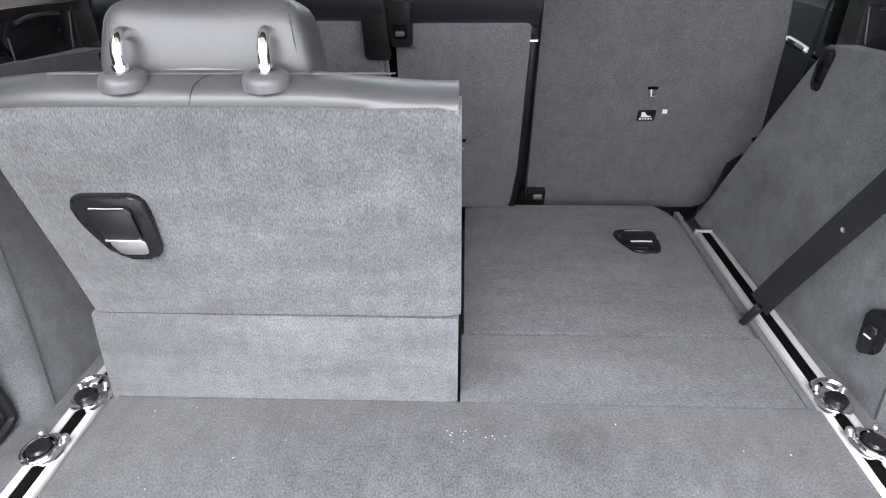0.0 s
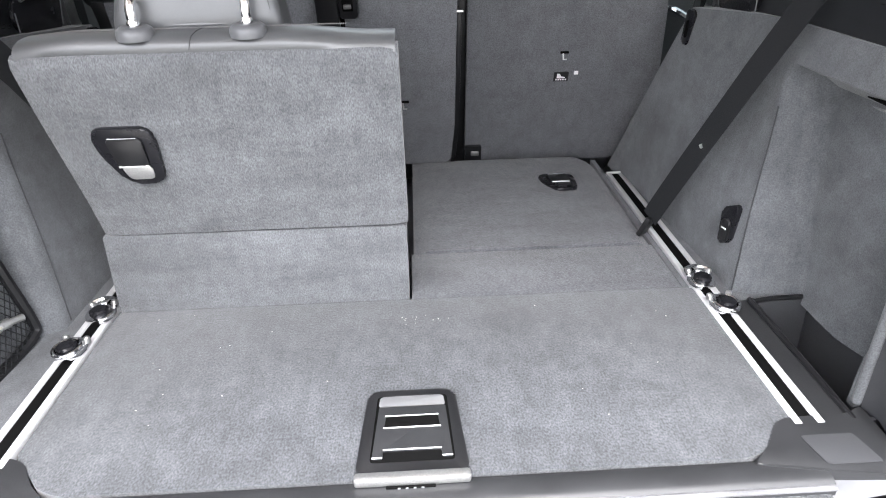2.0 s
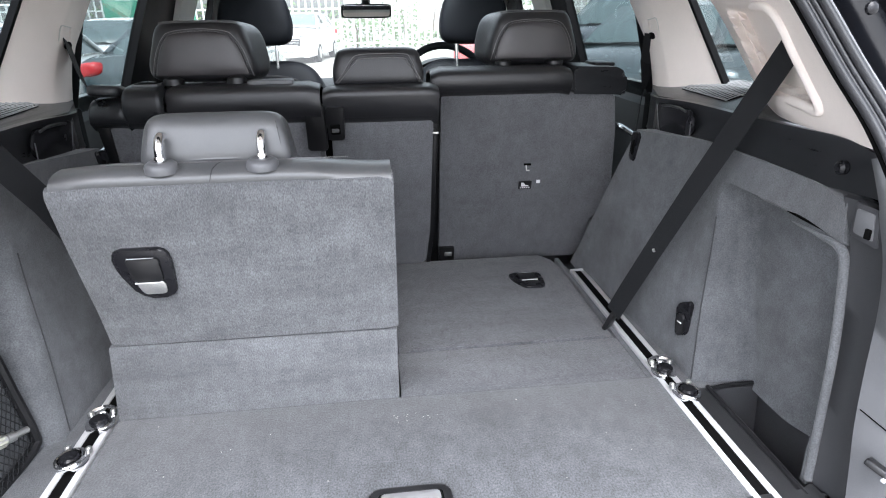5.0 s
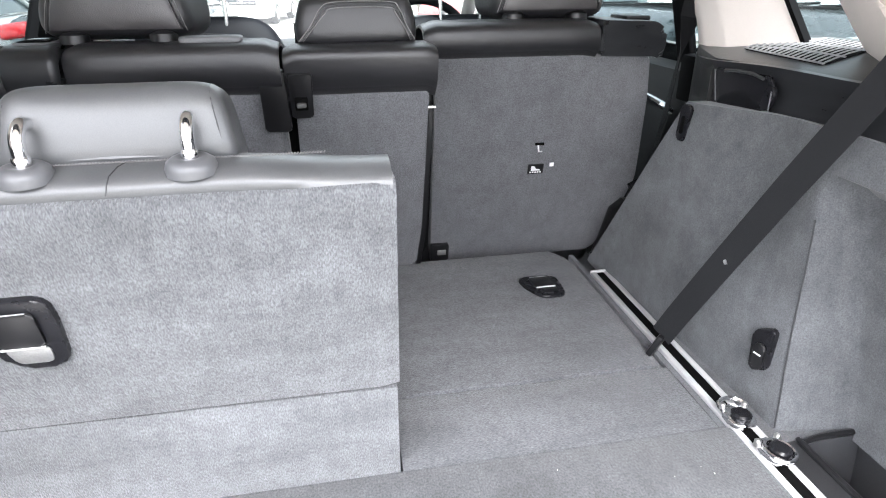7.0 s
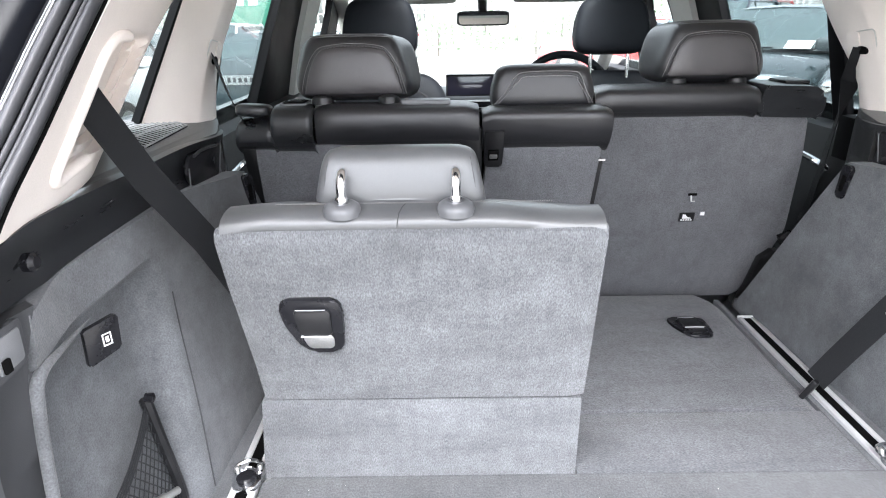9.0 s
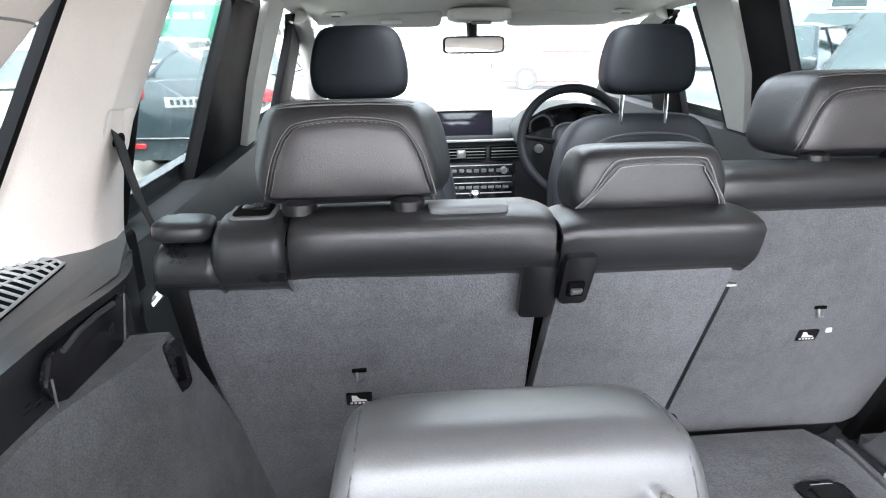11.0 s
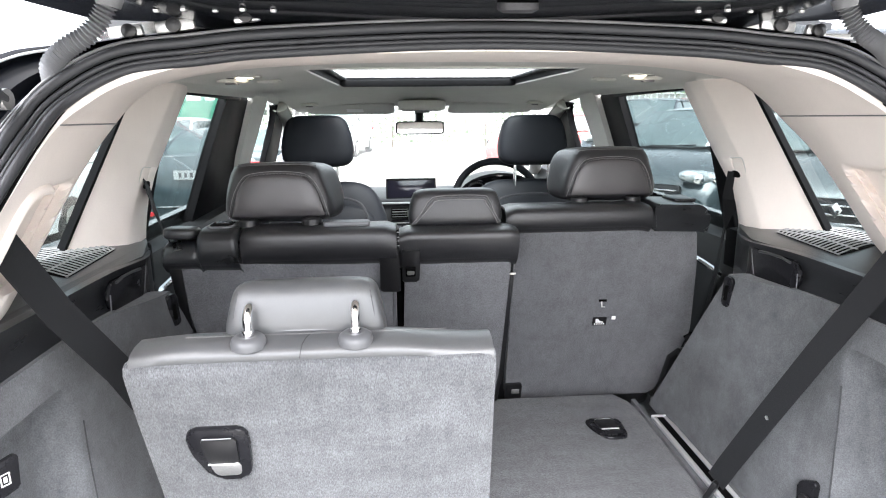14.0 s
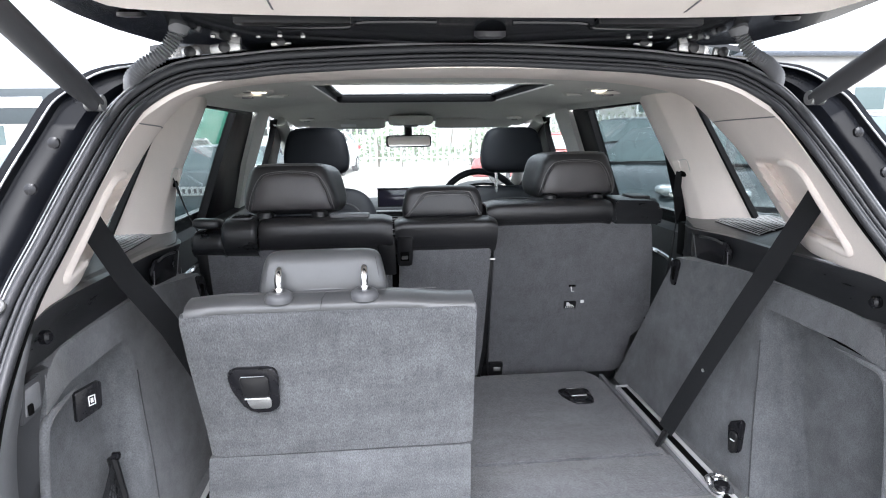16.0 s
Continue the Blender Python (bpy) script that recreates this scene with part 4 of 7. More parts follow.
sidewalls = {}
for s, nm in ((-1, "wall_left"), (1, "wall_right")):
    w = thing(nm, "grey felt side lining of the boot with black plastic top rail", "side wall", kind="structure")
    sidewalls[s] = w
    bm = B()
    rows = []
    for i in range(75):
        row = []
        for j in range(25):
            v = j / 24
            zt = 0.428
            front = 1.006 - 0.52 * zt * v
            f = i / 74
            za = -0.012 + 0.444 * v
            tail = 0.092 + 0.045 * max(0.0, za) if za < 0.22 else 0.102 + 0.147 * (min(za, 0.37) - 0.22) + 0.1 * max(0.0, za - 0.37)
            y = tail + (front - tail) * f
            zt = 0.432 - 0.02 * smooth01((y - 0.5) / 0.4)
            z0 = -0.012
            z = z0 + (zt - z0) * v
            row.append((s * wall_x(y, z, s), y, z))
        rows.append(row)
    shell(bm, rows, (s * 0.045, 0, 0))
    part("felt_lining", bm, CARPET_SIDE, w, smooth=60)
    # seam where the lining steps
    bm = B()
    tube(bm, [(s * (wall_x(0.37 + 0.26 * z, z, s) - 0.0004), 0.37 + 0.26 * z, z) for z in [0.0 + 0.028 * k for k in range(12)]], 0.0014, 6)
    part("seam", bm, PLASTIC_DARK, w)
    # rim of the lining towards the tail
    bm = B()
    tube(bm, curve([(s * 0.618, 0.090, 0.0), (s * 0.617, 0.095, 0.10), (s * 0.616, 0.102, 0.22), (s * 0.612, 0.114, 0.33), (s * 0.608, 0.124, 0.368), (s * 0.618, 0.18, 0.368), (s * 0.634, 0.26, 0.362)], 5), [0.0065] * 20 + [0.0065 - 0.0006 * k for k in range(11)], 10)
    part("lining_rim", bm, CARPET_SIDE, w, smooth=60)
    # dark band with the lashing hook recess
    A = curve([(s * 0.617, 0.020, 0.0), (s * 0.617, 0.026, 0.06), (s * 0.606, 0.029, 0.146), (s * 0.603, 0.034, 0.229), (s * 0.607, 0.044, 0.318), (s * 0.606, 0.056, 0.38), (s * 0.600, 0.073, 0.44)], 5)
    C = curve([(s * 0.621, 0.084, -0.004), (s * 0.620, 0.087, 0.06), (s * 0.619, 0.091, 0.146), (s * 0.619, 0.097, 0.229), (s * 0.616, 0.107, 0.318), (s * 0.611, 0.116, 0.38), (s * 0.604, 0.138, 0.44)], 5)
    hollow = [(a + c) / 2 + Vector((s * 0.008, 0.004, 0)) for a, c in zip(A, C)]
    bm = B()
    shell(bm, [A, hollow, C], (s * 0.015, 0.01, 0))
    part("dark_band", bm, PLASTIC_DARK, w, smooth=60)
    bm = B()
    slab(bm, round_poly([(0.068, 0.390), (0.114, 0.394), (0.114, 0.440), (0.073, 0.440)], 0.004), lambda y, z: (s * (0.6040 - 0.05 * (z - 0.4)), y, z), (s * 0.006, 0, 0), 0.002)
    rc = part("hook_recess", bm, PLASTIC_MID, w)
    bm = B()
    slab(bm, round_poly([(0.075, 0.398), (0.108, 0.400), (0.108, 0.433), (0.079, 0.433)], 0.003), lambda y, z: (s * (0.6025 - 0.05 * (z - 0.4)), y, z), (s * 0.003, 0, 0), 0.001)
    part("recess_floor", bm, PLASTIC_GREY, rc, "pale worn floor of the hook recess")
    bm = B()
    box(bm, (s * 0.6005, 0.082, 0.406), (0.004, 0.009, 0.014), bev=0.0015)
    part("hook", bm, DARK, rc)
    # grey grained plastic next to the seal
    A2 = curve([(s * 0.50, -0.046, -0.022), (s * 0.565, -0.046, -0.014), (s * 0.612, -0.044, 0.006), (s * 0.634, -0.042, 0.052), (s * 0.632, -0.042, 0.13), (s * 0.617, -0.040, 0.21), (s * 0.602, -0.036, 0.28), (s * 0.594, -0.028, 0.35), (s * 0.594, 0.0, 0.41), (s * 0.594, 0.045, 0.46), (s * 0.593, 0.088, 0.508)], 5)
    C2 = curve([(s * 0.50, -0.010, -0.018), (s * 0.565, -0.006, -0.008), (s * 0.606, 0.008, 0.0), (s * 0.6165, 0.0255, 0.06), (s * 0.6055, 0.0285, 0.146), (s * 0.6025, 0.0335, 0.229), (s * 0.6065, 0.0435, 0.318), (s * 0.6055, 0.0555, 0.38), (s * 0.6005, 0.069, 0.425), (s * 0.598, 0.078, 0.455), (s * 0.595, 0.10, 0.50)], 5)
    A2 = [p + Vector((s * 0.008, -0.002, 0)) * smooth01((p.z - 0.10) / 0.10) for p in A2]
    bm = B()
    mid = [(a + c) / 2 + Vector((-s * 0.005, -0.005, 0)) for a, c in zip(A2, C2)]
    shell(bm, [A2, mid, C2], (s * 0.02, 0.01, -0.002))
    jt = part("jamb_trim", bm, JAMB_GREY, w, "grey grained plastic beside the seal", smooth=60)
    bm = B()
    on = lambda k, f: mid[k].lerp(C2[k], f) if f > 0 else mid[k].lerp(A2[k], -f)
    out = Vector((-s * 0.0006, -0.0008, 0))
    for k in (12, 22):
        tube(bm, [on(k, f) + out for f in (-0.45, -0.2, 0.0, 0.3, 0.6, 0.9)], 0.0009, 5)
    tube(bm, [on(k, -0.45) + out for k in range(12, 23)], 0.0009, 5)
    tube(bm, [on(9, f) + out for f in (-0.9, -0.5, 0.0, 0.5, 0.95)], 0.0009, 5)
    part("panel_joint", bm, DARK, jt)
    # folding bag hook on it
    bm = B()
    box(bm, (s * 0.612, -0.016, 0.116), (0.026, 0.030, 0.010), rot=(14, s * 20, s * 30), bev=0.003)
    lp = part("bag_hook", bm, PLASTIC, w, "black folding bag hook")
    bm = B()
    box(bm, (s * 0.613, -0.029, 0.1085), (0.030, 0.006, 0.005), rot=(14, s * 20, s * 30), bev=0.0015)
    part("hook_lip", bm, EDGE_GLINT, lp)
    # black top rail
    lo = curve([(s * 0.602, 0.075, 0.452), (s * 0.626, 0.16, 0.440), (s * 0.646, 0.26, 0.428), (s * 0.652, 0.45, 0.428), (s * 0.650, 0.63, 0.424), (s * 0.645, 0.78, 0.408), (s * 0.680, 0.90, 0.40)], 6)
    hi = curve([(s * 0.600, 0.095, 0.505), (s * 0.612, 0.17, 0.512), (s * 0.630, 0.28, 0.506), (s * 0.640, 0.45, 0.500), (s * 0.640, 0.63, 0.498), (s * 0.637, 0.78, 0.490), (s * 0.676, 0.89, 0.484)], 6)
    md = [(a + b) / 2 + Vector((s * 0.010, 0, 0.004)) for a, b in zip(lo, hi)]
    bm = B()
    shell(bm, [lo, md, hi], (s * 0.02, 0, 0))
    tr = part("top_rail", bm, PLASTIC_SCUFF, w, "scuffed black plastic rail above the felt", smooth=60)
    bm = B()
    lathe(bm, [(0.010, 0), (0.010, 0.008), (0.006, 0.012)], pose(s * 0.628, 0.175, 0.470, 0, -s * 90, 0), 14)
    part("rail_hook", bm, PLASTIC_GLOSS, tr)
    bm = B()
    slab(bm, round_poly([(0.625, 0.428), (0.755, 0.414), (0.765, 0.480), (0.62, 0.484), (0.605, 0.455)], 0.008), lambda y, z: (s * (0.650 - 0.11 * (z - 0.43)), y, z), (-s * 0.008, 0, 0), 0.003)
    fl = part("cover_flap", bm, PLASTIC_GLOSS, tr)
    # paler tubes give the flap's edges and top lip their highlights
    bm = B()
    tube(bm, [(s * (0.650 - 0.11 * (z - 0.43) - 0.009), 0.757 + 0.14 * (z - 0.42), z) for z in (0.422, 0.45, 0.476)], 0.0012, 5)
    part("flap_edge_glint", bm, PLASTIC_GREY, fl)
    bm = B()
    tube(bm, [(s * (0.650 - 0.11 * (z - 0.43) - 0.009), 0.612 + 0.10 * (0.46 - z), z) for z in (0.430, 0.446, 0.462)], 0.0012, 5)
    part("flap_edge_glint", bm, PLASTIC_GREY, fl)
    bm = B()
    tube(bm, [(s * (0.650 - 0.11 * (z - 0.43) - 0.010), y, z) for y, z in ((0.632, 0.479), (0.66, 0.483), (0.70, 0.482), (0.735, 0.478))], 0.0030, 6)
    part("flap_lip_glint", bm, SHELF_PLASTIC, fl)
    # shelf with the speaker grille
    def tilted(b):
        for v in b.verts:
            v.co.z += 0.26 * (abs(v.co.x) - 0.645) - 0.016 * (v.co.y - 0.4)
    bm = B()
    prism(bm, round_poly([(s * 0.658, 0.30), (s * 0.80, 0.30), (s * 0.80, 0.94), (s * 0.705, 0.94), (s * 0.680, 0.89), (s * 0.647, 0.785), (s * 0.654, 0.62)], 0.012), "z", 0.470, 0.498, 0.006)
    tilted(bm)
    sh = part("shelf", bm, SHELF_PLASTIC, w, "dark grey plastic shelf under the side glass")
    bm = B()
    prism(bm, round_poly([(s * 0.684, 0.572), (s * 0.790, 0.572), (s * 0.790, 0.690), (s * 0.728, 0.786), (s * 0.700, 0.786)], 0.010), "z", 0.4982, 0.4995, 0.0004)
    tilted(bm)
    part("grille_plate", bm, DARK, sh)
    inner = lambda y: 0.686 + 0.016 * (y - 0.572) / 0.214
    outer = lambda y: 0.788 - 0.062 * max(0.0, (y - 0.69) / 0.096)
    bm = B()
    for k in range(17):
        y = 0.5775 + k * 0.0126
        a, b = inner(y), outer(y)
        tube(bm, [(s * (a + (b - a) * u), y + 0.008 * math.sin(math.pi * u), 0.5003) for u in (0, 0.25, 0.5, 0.75, 1)], 0.0021, 6, flat=0.6)
    for u in (0.0, 0.34, 0.67, 1.0):
        tube(bm, [(s * (inner(y) + (outer(y) - inner(y)) * u), y, 0.5) for y in (0.574, 0.61, 0.65, 0.69, 0.73, 0.76, 0.784)], 0.0018, 5)
    tilted(bm)
    tagged(part("grille_bars", bm, GRILLE_GREY, sh), kind="stuff")
    bm = B()
    shell(bm, [[(s * 0.640, 0.780, z), (s * 0.677, 0.888, z), (s * 0.706, 0.942, z), (s * 0.76, 0.945, z)] for z in (0.36, 0.43, 0.484)], (s * 0.012, -0.004, 0))
    part("shelf_end", bm, PLASTIC, w)
    bm = B()
    prism(bm, [(s * 0.735, 0.96), (s * 0.80, 0.96), (s * 0.80, 1.04), (s * 0.735, 1.04)], "z", -0.2, 0.47, 0.01)
    part("wheel_arch_end", bm, FRAME_BLACK, w)

# what the left and right linings carry
n = thing("button_plate", "black plate with a white tow-hook symbol on the boot lining", "switch", at=(-0.612, 0.235, 0.345))
bm = B()
prism(bm, round_poly([(-0.020, -0.027), (0.021, -0.018), (0.024, 0.024), (0.020, 0.026), (-0.018, 0.020)], 0.003), "z", -0.004, 0.003, 0.002)
m = Euler((0, 0, radians(-32))).to_matrix().to_4x4() @ Matrix(((0, 0, 1, 0), (1, 0, 0, 0), (0, 1, 0, 0), (0, 0, 0, 1)))
bmesh.ops.transform(bm, matrix=m, verts=bm.verts)
part("plate", bm, PLASTIC_GLOSS, n)
bm = B()
for q in ([(-0.008, -0.011), (0.008, -0.011), (0.008, -0.009), (-0.008, -0.009)], [(-0.008, 0.009), (0.008, 0.009), (0.008, 0.011), (-0.008, 0.011)], [(-0.008, -0.009), (-0.006, -0.009), (-0.006, 0.009), (-0.008, 0.009)], [(0.006, -0.009), (0.008, -0.009), (0.008, 0.009), (0.006, 0.009)], [(-0.003, -0.005), (0.003, -0.005), (0.003, 0.005), (-0.003, 0.005)]):
    prism(bm, [(0.006 + 0.68 * u, 0.72 * v) for u, v in q], "z", 0.0032, 0.004)
bmesh.ops.transform(bm, matrix=m, verts=bm.verts)
part("symbol", bm, WHITE, n, "white square symbol")

net = thing("storage_net", "black mesh pocket with plastic frame on the boot lining", "net pocket")


def net_at(y, z, out=0.0):
    return Vector((-(0.618 + 0.10 * (z - 0.1) + 0.12 * (0.33 - y)) + out, y, z))


bm = B()
tube(bm, curve([net_at(0.322, 0.20), net_at(0.326, 0.12), net_at(0.330, 0.03), net_at(0.318, 0.008), net_at(0.25, 0.0), net_at(0.12, -0.002)], 6), 0.0085, 8)
part("frame", bm, PLASTIC, net)
bm = B()
lathe(bm, [(0.007, -0.005), (0.007, 0.005), (0.004, 0.007)], pose(-0.622, 0.322, 0.203, 0, 90, 0), 12)
part("frame_tip", bm, PLASTIC_GLOSS, net)
bm = B()
top = lambda y: 0.105 + 0.09 * (max(0.0, y - 0.12) / 0.20) ** 1.6
for sgn in (1, -1):
    for k in range(-14, 26):
        pts = []
        for i in range(15):
            z = 0.002 + 0.2 * i / 14
            y = 0.12 + k * 0.0135 + sgn * (z - 0.1) * 0.75
            if 0.118 < y < 0.326 and z < top(y):
                pts.append(net_at(y, z, 0.010 * math.sin(math.pi * (y - 0.12) / 0.21)))
        if len(pts) > 1:
            tube(bm, pts, 0.0009, 4)
for rr in range(4):
    tube(bm, [net_at(0.12 + 0.205 * i / 12, top(0.12 + 0.205 * i / 12) - 0.005 * rr, 0.010 * math.sin(math.pi * i / 12)) for i in range(13)], 0.0014, 5)
tagged(part("mesh_cords", bm, BELT, net), kind="stuff")
CREAM_NUT = material("pale_cream_plastic", (0.36, 0.36, 0.30), 0.35, vary=0.1, bump=0.0)
bt = thing("valve_adapter", "silver metal screw fitting lying in the net pocket", "fitting", at=(-0.606, 0.270, 0.068))
bm = B()
mm = pose(0, 0, 0, 80, 0, -25) @ Matrix.Scale(0.8, 4)
lathe(bm, [(0.007, -0.035), (0.007, -0.01), (0.010, -0.008), (0.010, 0.006), (0.007, 0.008), (0.011, 0.01), (0.011, 0.03), (0.009, 0.032)], mm, 14)
part("barrel", bm, STEEL, bt)
bm = B()
lathe(bm, [(0.012, 0.012), (0.0125, 0.02), (0.012, 0.034), (0.006, 0.036)], mm, 6)
part("nut", bm, CREAM_NUT, bt, "pale cream hexagon nut")

oh = thing("release_handle", "slanted black seat release handle on the boot lining", "handle", at=(0.588, 0.44, 0.096))
bm = B()
prism(bm, round_poly([(-0.021, 0.026), (0.015, 0.046), (0.021, -0.026), (-0.015, -0.046)], 0.009), "z", -0.003, 0.007, 0.004)
mR = Euler((0, 0, radians(192))).to_matrix().to_4x4() @ Matrix(((0, 0, 1, 0), (1, 0, 0, 0), (0, 1, 0, 0), (0, 0, 0, 1)))
bmesh.ops.transform(bm, matrix=mR, verts=bm.verts)
part("bezel", bm, PLASTIC_GLOSS, oh)
bm = B()
prism(bm, rounded(-0.010, -0.034, 0.010, 0.012, 0.008, 5), "z", 0.0072, 0.013, 0.003)
bmesh.ops.transform(bm, matrix=mR, verts=bm.verts)
part("lever", bm, PLASTIC, oh)
bm = B()
box(bm, (0, 0, 0), (0.012, 0.0025, 0.001))
bmesh.ops.transform(bm, matrix=mR @ pose(0, -0.006, 0.0136), verts=bm.verts)
part("symbol", bm, WHITE, oh)

for s in (-1, 1):
    sl = thing("lining_slot", "narrow black slotted insert in the felt lining", "slot", "lining slots", at=(s * (wall_x(0.767, 0.380, s) - 0.002), 0.767, 0.380))
    bm = B()
    prism(bm, rounded(-0.012, -0.034, 0.012, 0.034, 0.007), "z", -0.003, 0.005, 0.002)
    mS = (mR if s > 0 else m) @ pose(0, 0, 0, 0, 0, -s * 4)
    bmesh.ops.transform(bm, matrix=mS, verts=bm.verts)
    part("bezel", bm, PLASTIC_GLOSS, sl)
    bm = B()
    prism(bm, rounded(-0.004, -0.02, 0.004, 0.014, 0.003), "z", 0.0052, 0.0072, 0.0005)
    bmesh.ops.transform(bm, matrix=mS, verts=bm.verts)
    part("slot", bm, DARK, sl)

# shadow at the top of the felt recess, laid on as a dark sliver
bm = B()
ys = [0.155, 0.185, 0.225, 0.275, 0.320]
tube(bm, [(wall_x(y, 0.360, 1) - 0.002, y, 0.360 - 0.02 * (y - 0.2)) for y in ys], [0.001, 0.0045, 0.0055, 0.004, 0.001], 8)
part("recess_shadow", bm, DARK, sidewalls[1], "shadow under the felt recess's top edge, made as a dark sliver")

bn = thing("side_bin", "open black plastic storage bin sunk beside the boot floor", "storage bin")
bm = B()
tube(bm, curve([(0.595, 0.06, -0.002), (0.597, 0.20, -0.002), (0.597, 0.33, -0.002), (0.603, 0.336, -0.002), (0.64, 0.340, 0.0), (0.695, 0.340, 0.0)], 5), 0.005, 8)
part("rim", bm, PLASTIC, bn)
bm = B()
shell(bm, [[(0.596, 0.06, -0.004), (0.598, 0.2, -0.004), (0.600, 0.345, -0.004)], [(0.612, 0.07, -0.118), (0.614, 0.2, -0.118), (0.616, 0.33, -0.118)], [(0.70, 0.07, -0.12), (0.70, 0.2, -0.12), (0.70, 0.33, -0.12)], [(0.708, 0.07, 0.0), (0.708, 0.2, 0.0), (0.708, 0.345, 0.0)]], (0, 0, -0.006))
shell(bm, [[(0.600, 0.336, -0.004), (0.70, 0.336, -0.004)], [(0.616, 0.322, -0.12), (0.70, 0.322, -0.12)]], (0, 0.006, 0))
shell(bm, [[(0.596, 0.06, -0.004), (0.70, 0.08, -0.004)], [(0.612, 0.07, -0.12), (0.70, 0.08, -0.12)]], (0, -0.006, 0))
part("liner", bm, PLASTIC_MID, bn)

# ---- sill and lower tailgate ----
sill = thing("load_sill", "black plastic load sill along the boot edge", "sill", kind="structure")
bm = B()
shell(bm, [[(x, y, z) for x in [-0.512 + 1.024 * i / 30 for i in range(31)]] for y, z in ((0.004, -0.004), (-0.004, -0.0005), (-0.026, -0.0012), (-0.034, -0.005), (-0.038, -0.012), (-0.040, -0.034))], (0, 0.004, -0.012))
part("sill_strip", bm, SILL_BLACK, sill)
bm = B()
tube(bm, [(-0.511, -0.0365, -0.0085), (0.511, -0.0365, -0.0085)], 0.0040, 10)
part("sill_edge", bm, SEAL_EDGE, sill, "worn pale edge")
for s in (-1, 1):
    bm = B()
    prism(bm, round_poly([(s * 0.425, -0.004), (s * 0.590, -0.032), (s * 0.614, 0.004), (s * 0.618, 0.084), (s * 0.596, 0.070), (s * 0.502, 0.067), (s * 0.482, 0.055), (s * 0.458, 0.022)], 0.012), "z", -0.02, 0.0018, 0.002)
    cb = part("corner_block", bm, SILL_BLACK, sill, "dark plastic corner block")
    bm = B()
    prism(bm, round_poly([(s * 0.515, -0.012), (s * 0.585, -0.012), (s * 0.575, 0.035), (s * 0.505, 0.035)], 0.006), "z", 0.0020, 0.0030, 0.0008)
    part("cover_lid", bm, PLASTIC_MID, cb)

gate2 = thing("lower_tailgate", "dark ribbed plastic load ledge of the lowered tailgate", "tailgate")
bm = B()
hw = lambda y: 0.523 + 0.10 * (-y - 0.04)
rows = []
for y, z in ((-0.0385, -0.0165), (-0.10, -0.0235), (-0.170, -0.0315), (-0.186, -0.037), (-0.196, -0.048), (-0.200, -0.077)):
    row = []
    for k in range(19):
        for d, dz in ((-0.0270, 0.0), (-0.0258, 0.0012), (-0.0246, 0.0), (-0.0018, 0.0), (0.0, -0.0028), (0.0028, -0.0028), (0.0046, 0.0)):
            u = (k - 9) * 0.0565 + d
            if abs(u) < 0.53:
                row.append((u * hw(y) / 0.53, y, z + (dz if -0.18 < y < -0.045 else 0)))
    rows.append(row)
shell(bm, rows, (0, 0, -0.01))
led = part("ribbed_ledge", bm, RAMP_PLASTIC, gate2)
# pale tubes paint the ridge highlights, dark ones deepen the grooves' shade
for k in range(18):
    for d, mt, nm, up in ((-0.0258, PLASTIC_GREY, "ridge_glint", 0.0002), (0.0014, PLASTIC_DARK, "groove_shade", -0.0012)):
        u = (k - 9) * 0.0565 + d
        if abs(u) < 0.53:
            bm = B()
            tube(bm, [(u * hw(y) / 0.53, y, -0.0165 - 0.114 * (-y - 0.0385) + up) for y in (-0.050, -0.09, -0.13, -0.172)], 0.0008 if nm == "groove_shade" else 0.0007, 6)
            part(nm, bm, mt, led)
sc_rng = random.Random(3)
lz = lambda y: -0.0165 - 0.114 * (-y - 0.0385)
for x0, y0, x1, y1 in ((-0.187, -0.088, -0.09, -0.143), (-0.16, -0.10, -0.13, -0.135), (0.21, -0.07, 0.26, -0.12), (-0.35, -0.06, -0.33, -0.13), (0.02, -0.09, 0.07, -0.10)):
    bm = B()
    pts = []
    for i in range(9):
        t = i / 8
        x, y = x0 + (x1 - x0) * t + sc_rng.uniform(-0.003, 0.003), y0 + (y1 - y0) * t + sc_rng.uniform(-0.002, 0.002)
        pts.append((x, y, lz(y) + 0.0002))
    tube(bm, pts, [0.0002] + [0.0004] * 7 + [0.0002], 5)
    part("scratch", bm, PLASTIC_GREY, gate2, "pale scratch in the plastic")
bm = B()
shell(bm, [[(x, y, z) for x in (-0.70, -0.66, -0.4, 0, 0.4, 0.66, 0.70)] for y, z in ((-0.06, -0.060), (-0.172, -0.072), (-0.25, -0.085), (-0.36, -0.11), (-0.42, -0.15), (-0.43, -0.22))], (0, 0, -0.03))
part("gate_skin", bm, PAINT, gate2, "black painted lower tailgate", smooth=60)
for s in (-1, 1):
    bm = B()
    tube(bm, [(s * 0.634, -0.076, 0.222), (s * 0.640, -0.082, 0.207), (s * 0.71, -0.126, 0.05), (s * 0.80, -0.178, -0.15)], [0.005, 0.0105, 0.0115, 0.0115], 12)
    part("gas_strut", bm, STRUT_GREY, gate2, "light grey strut sleeve")
    bm = B()
    tube(bm, curve([(s * 0.56, -0.06, -0.058), (s * 0.64, -0.075, -0.050), (s * 0.72, -0.11, -0.062), (s * 0.80, -0.18, -0.10)], 6), 0.006, 8)
    part("gate_seal", bm, RUBBER, gate2)

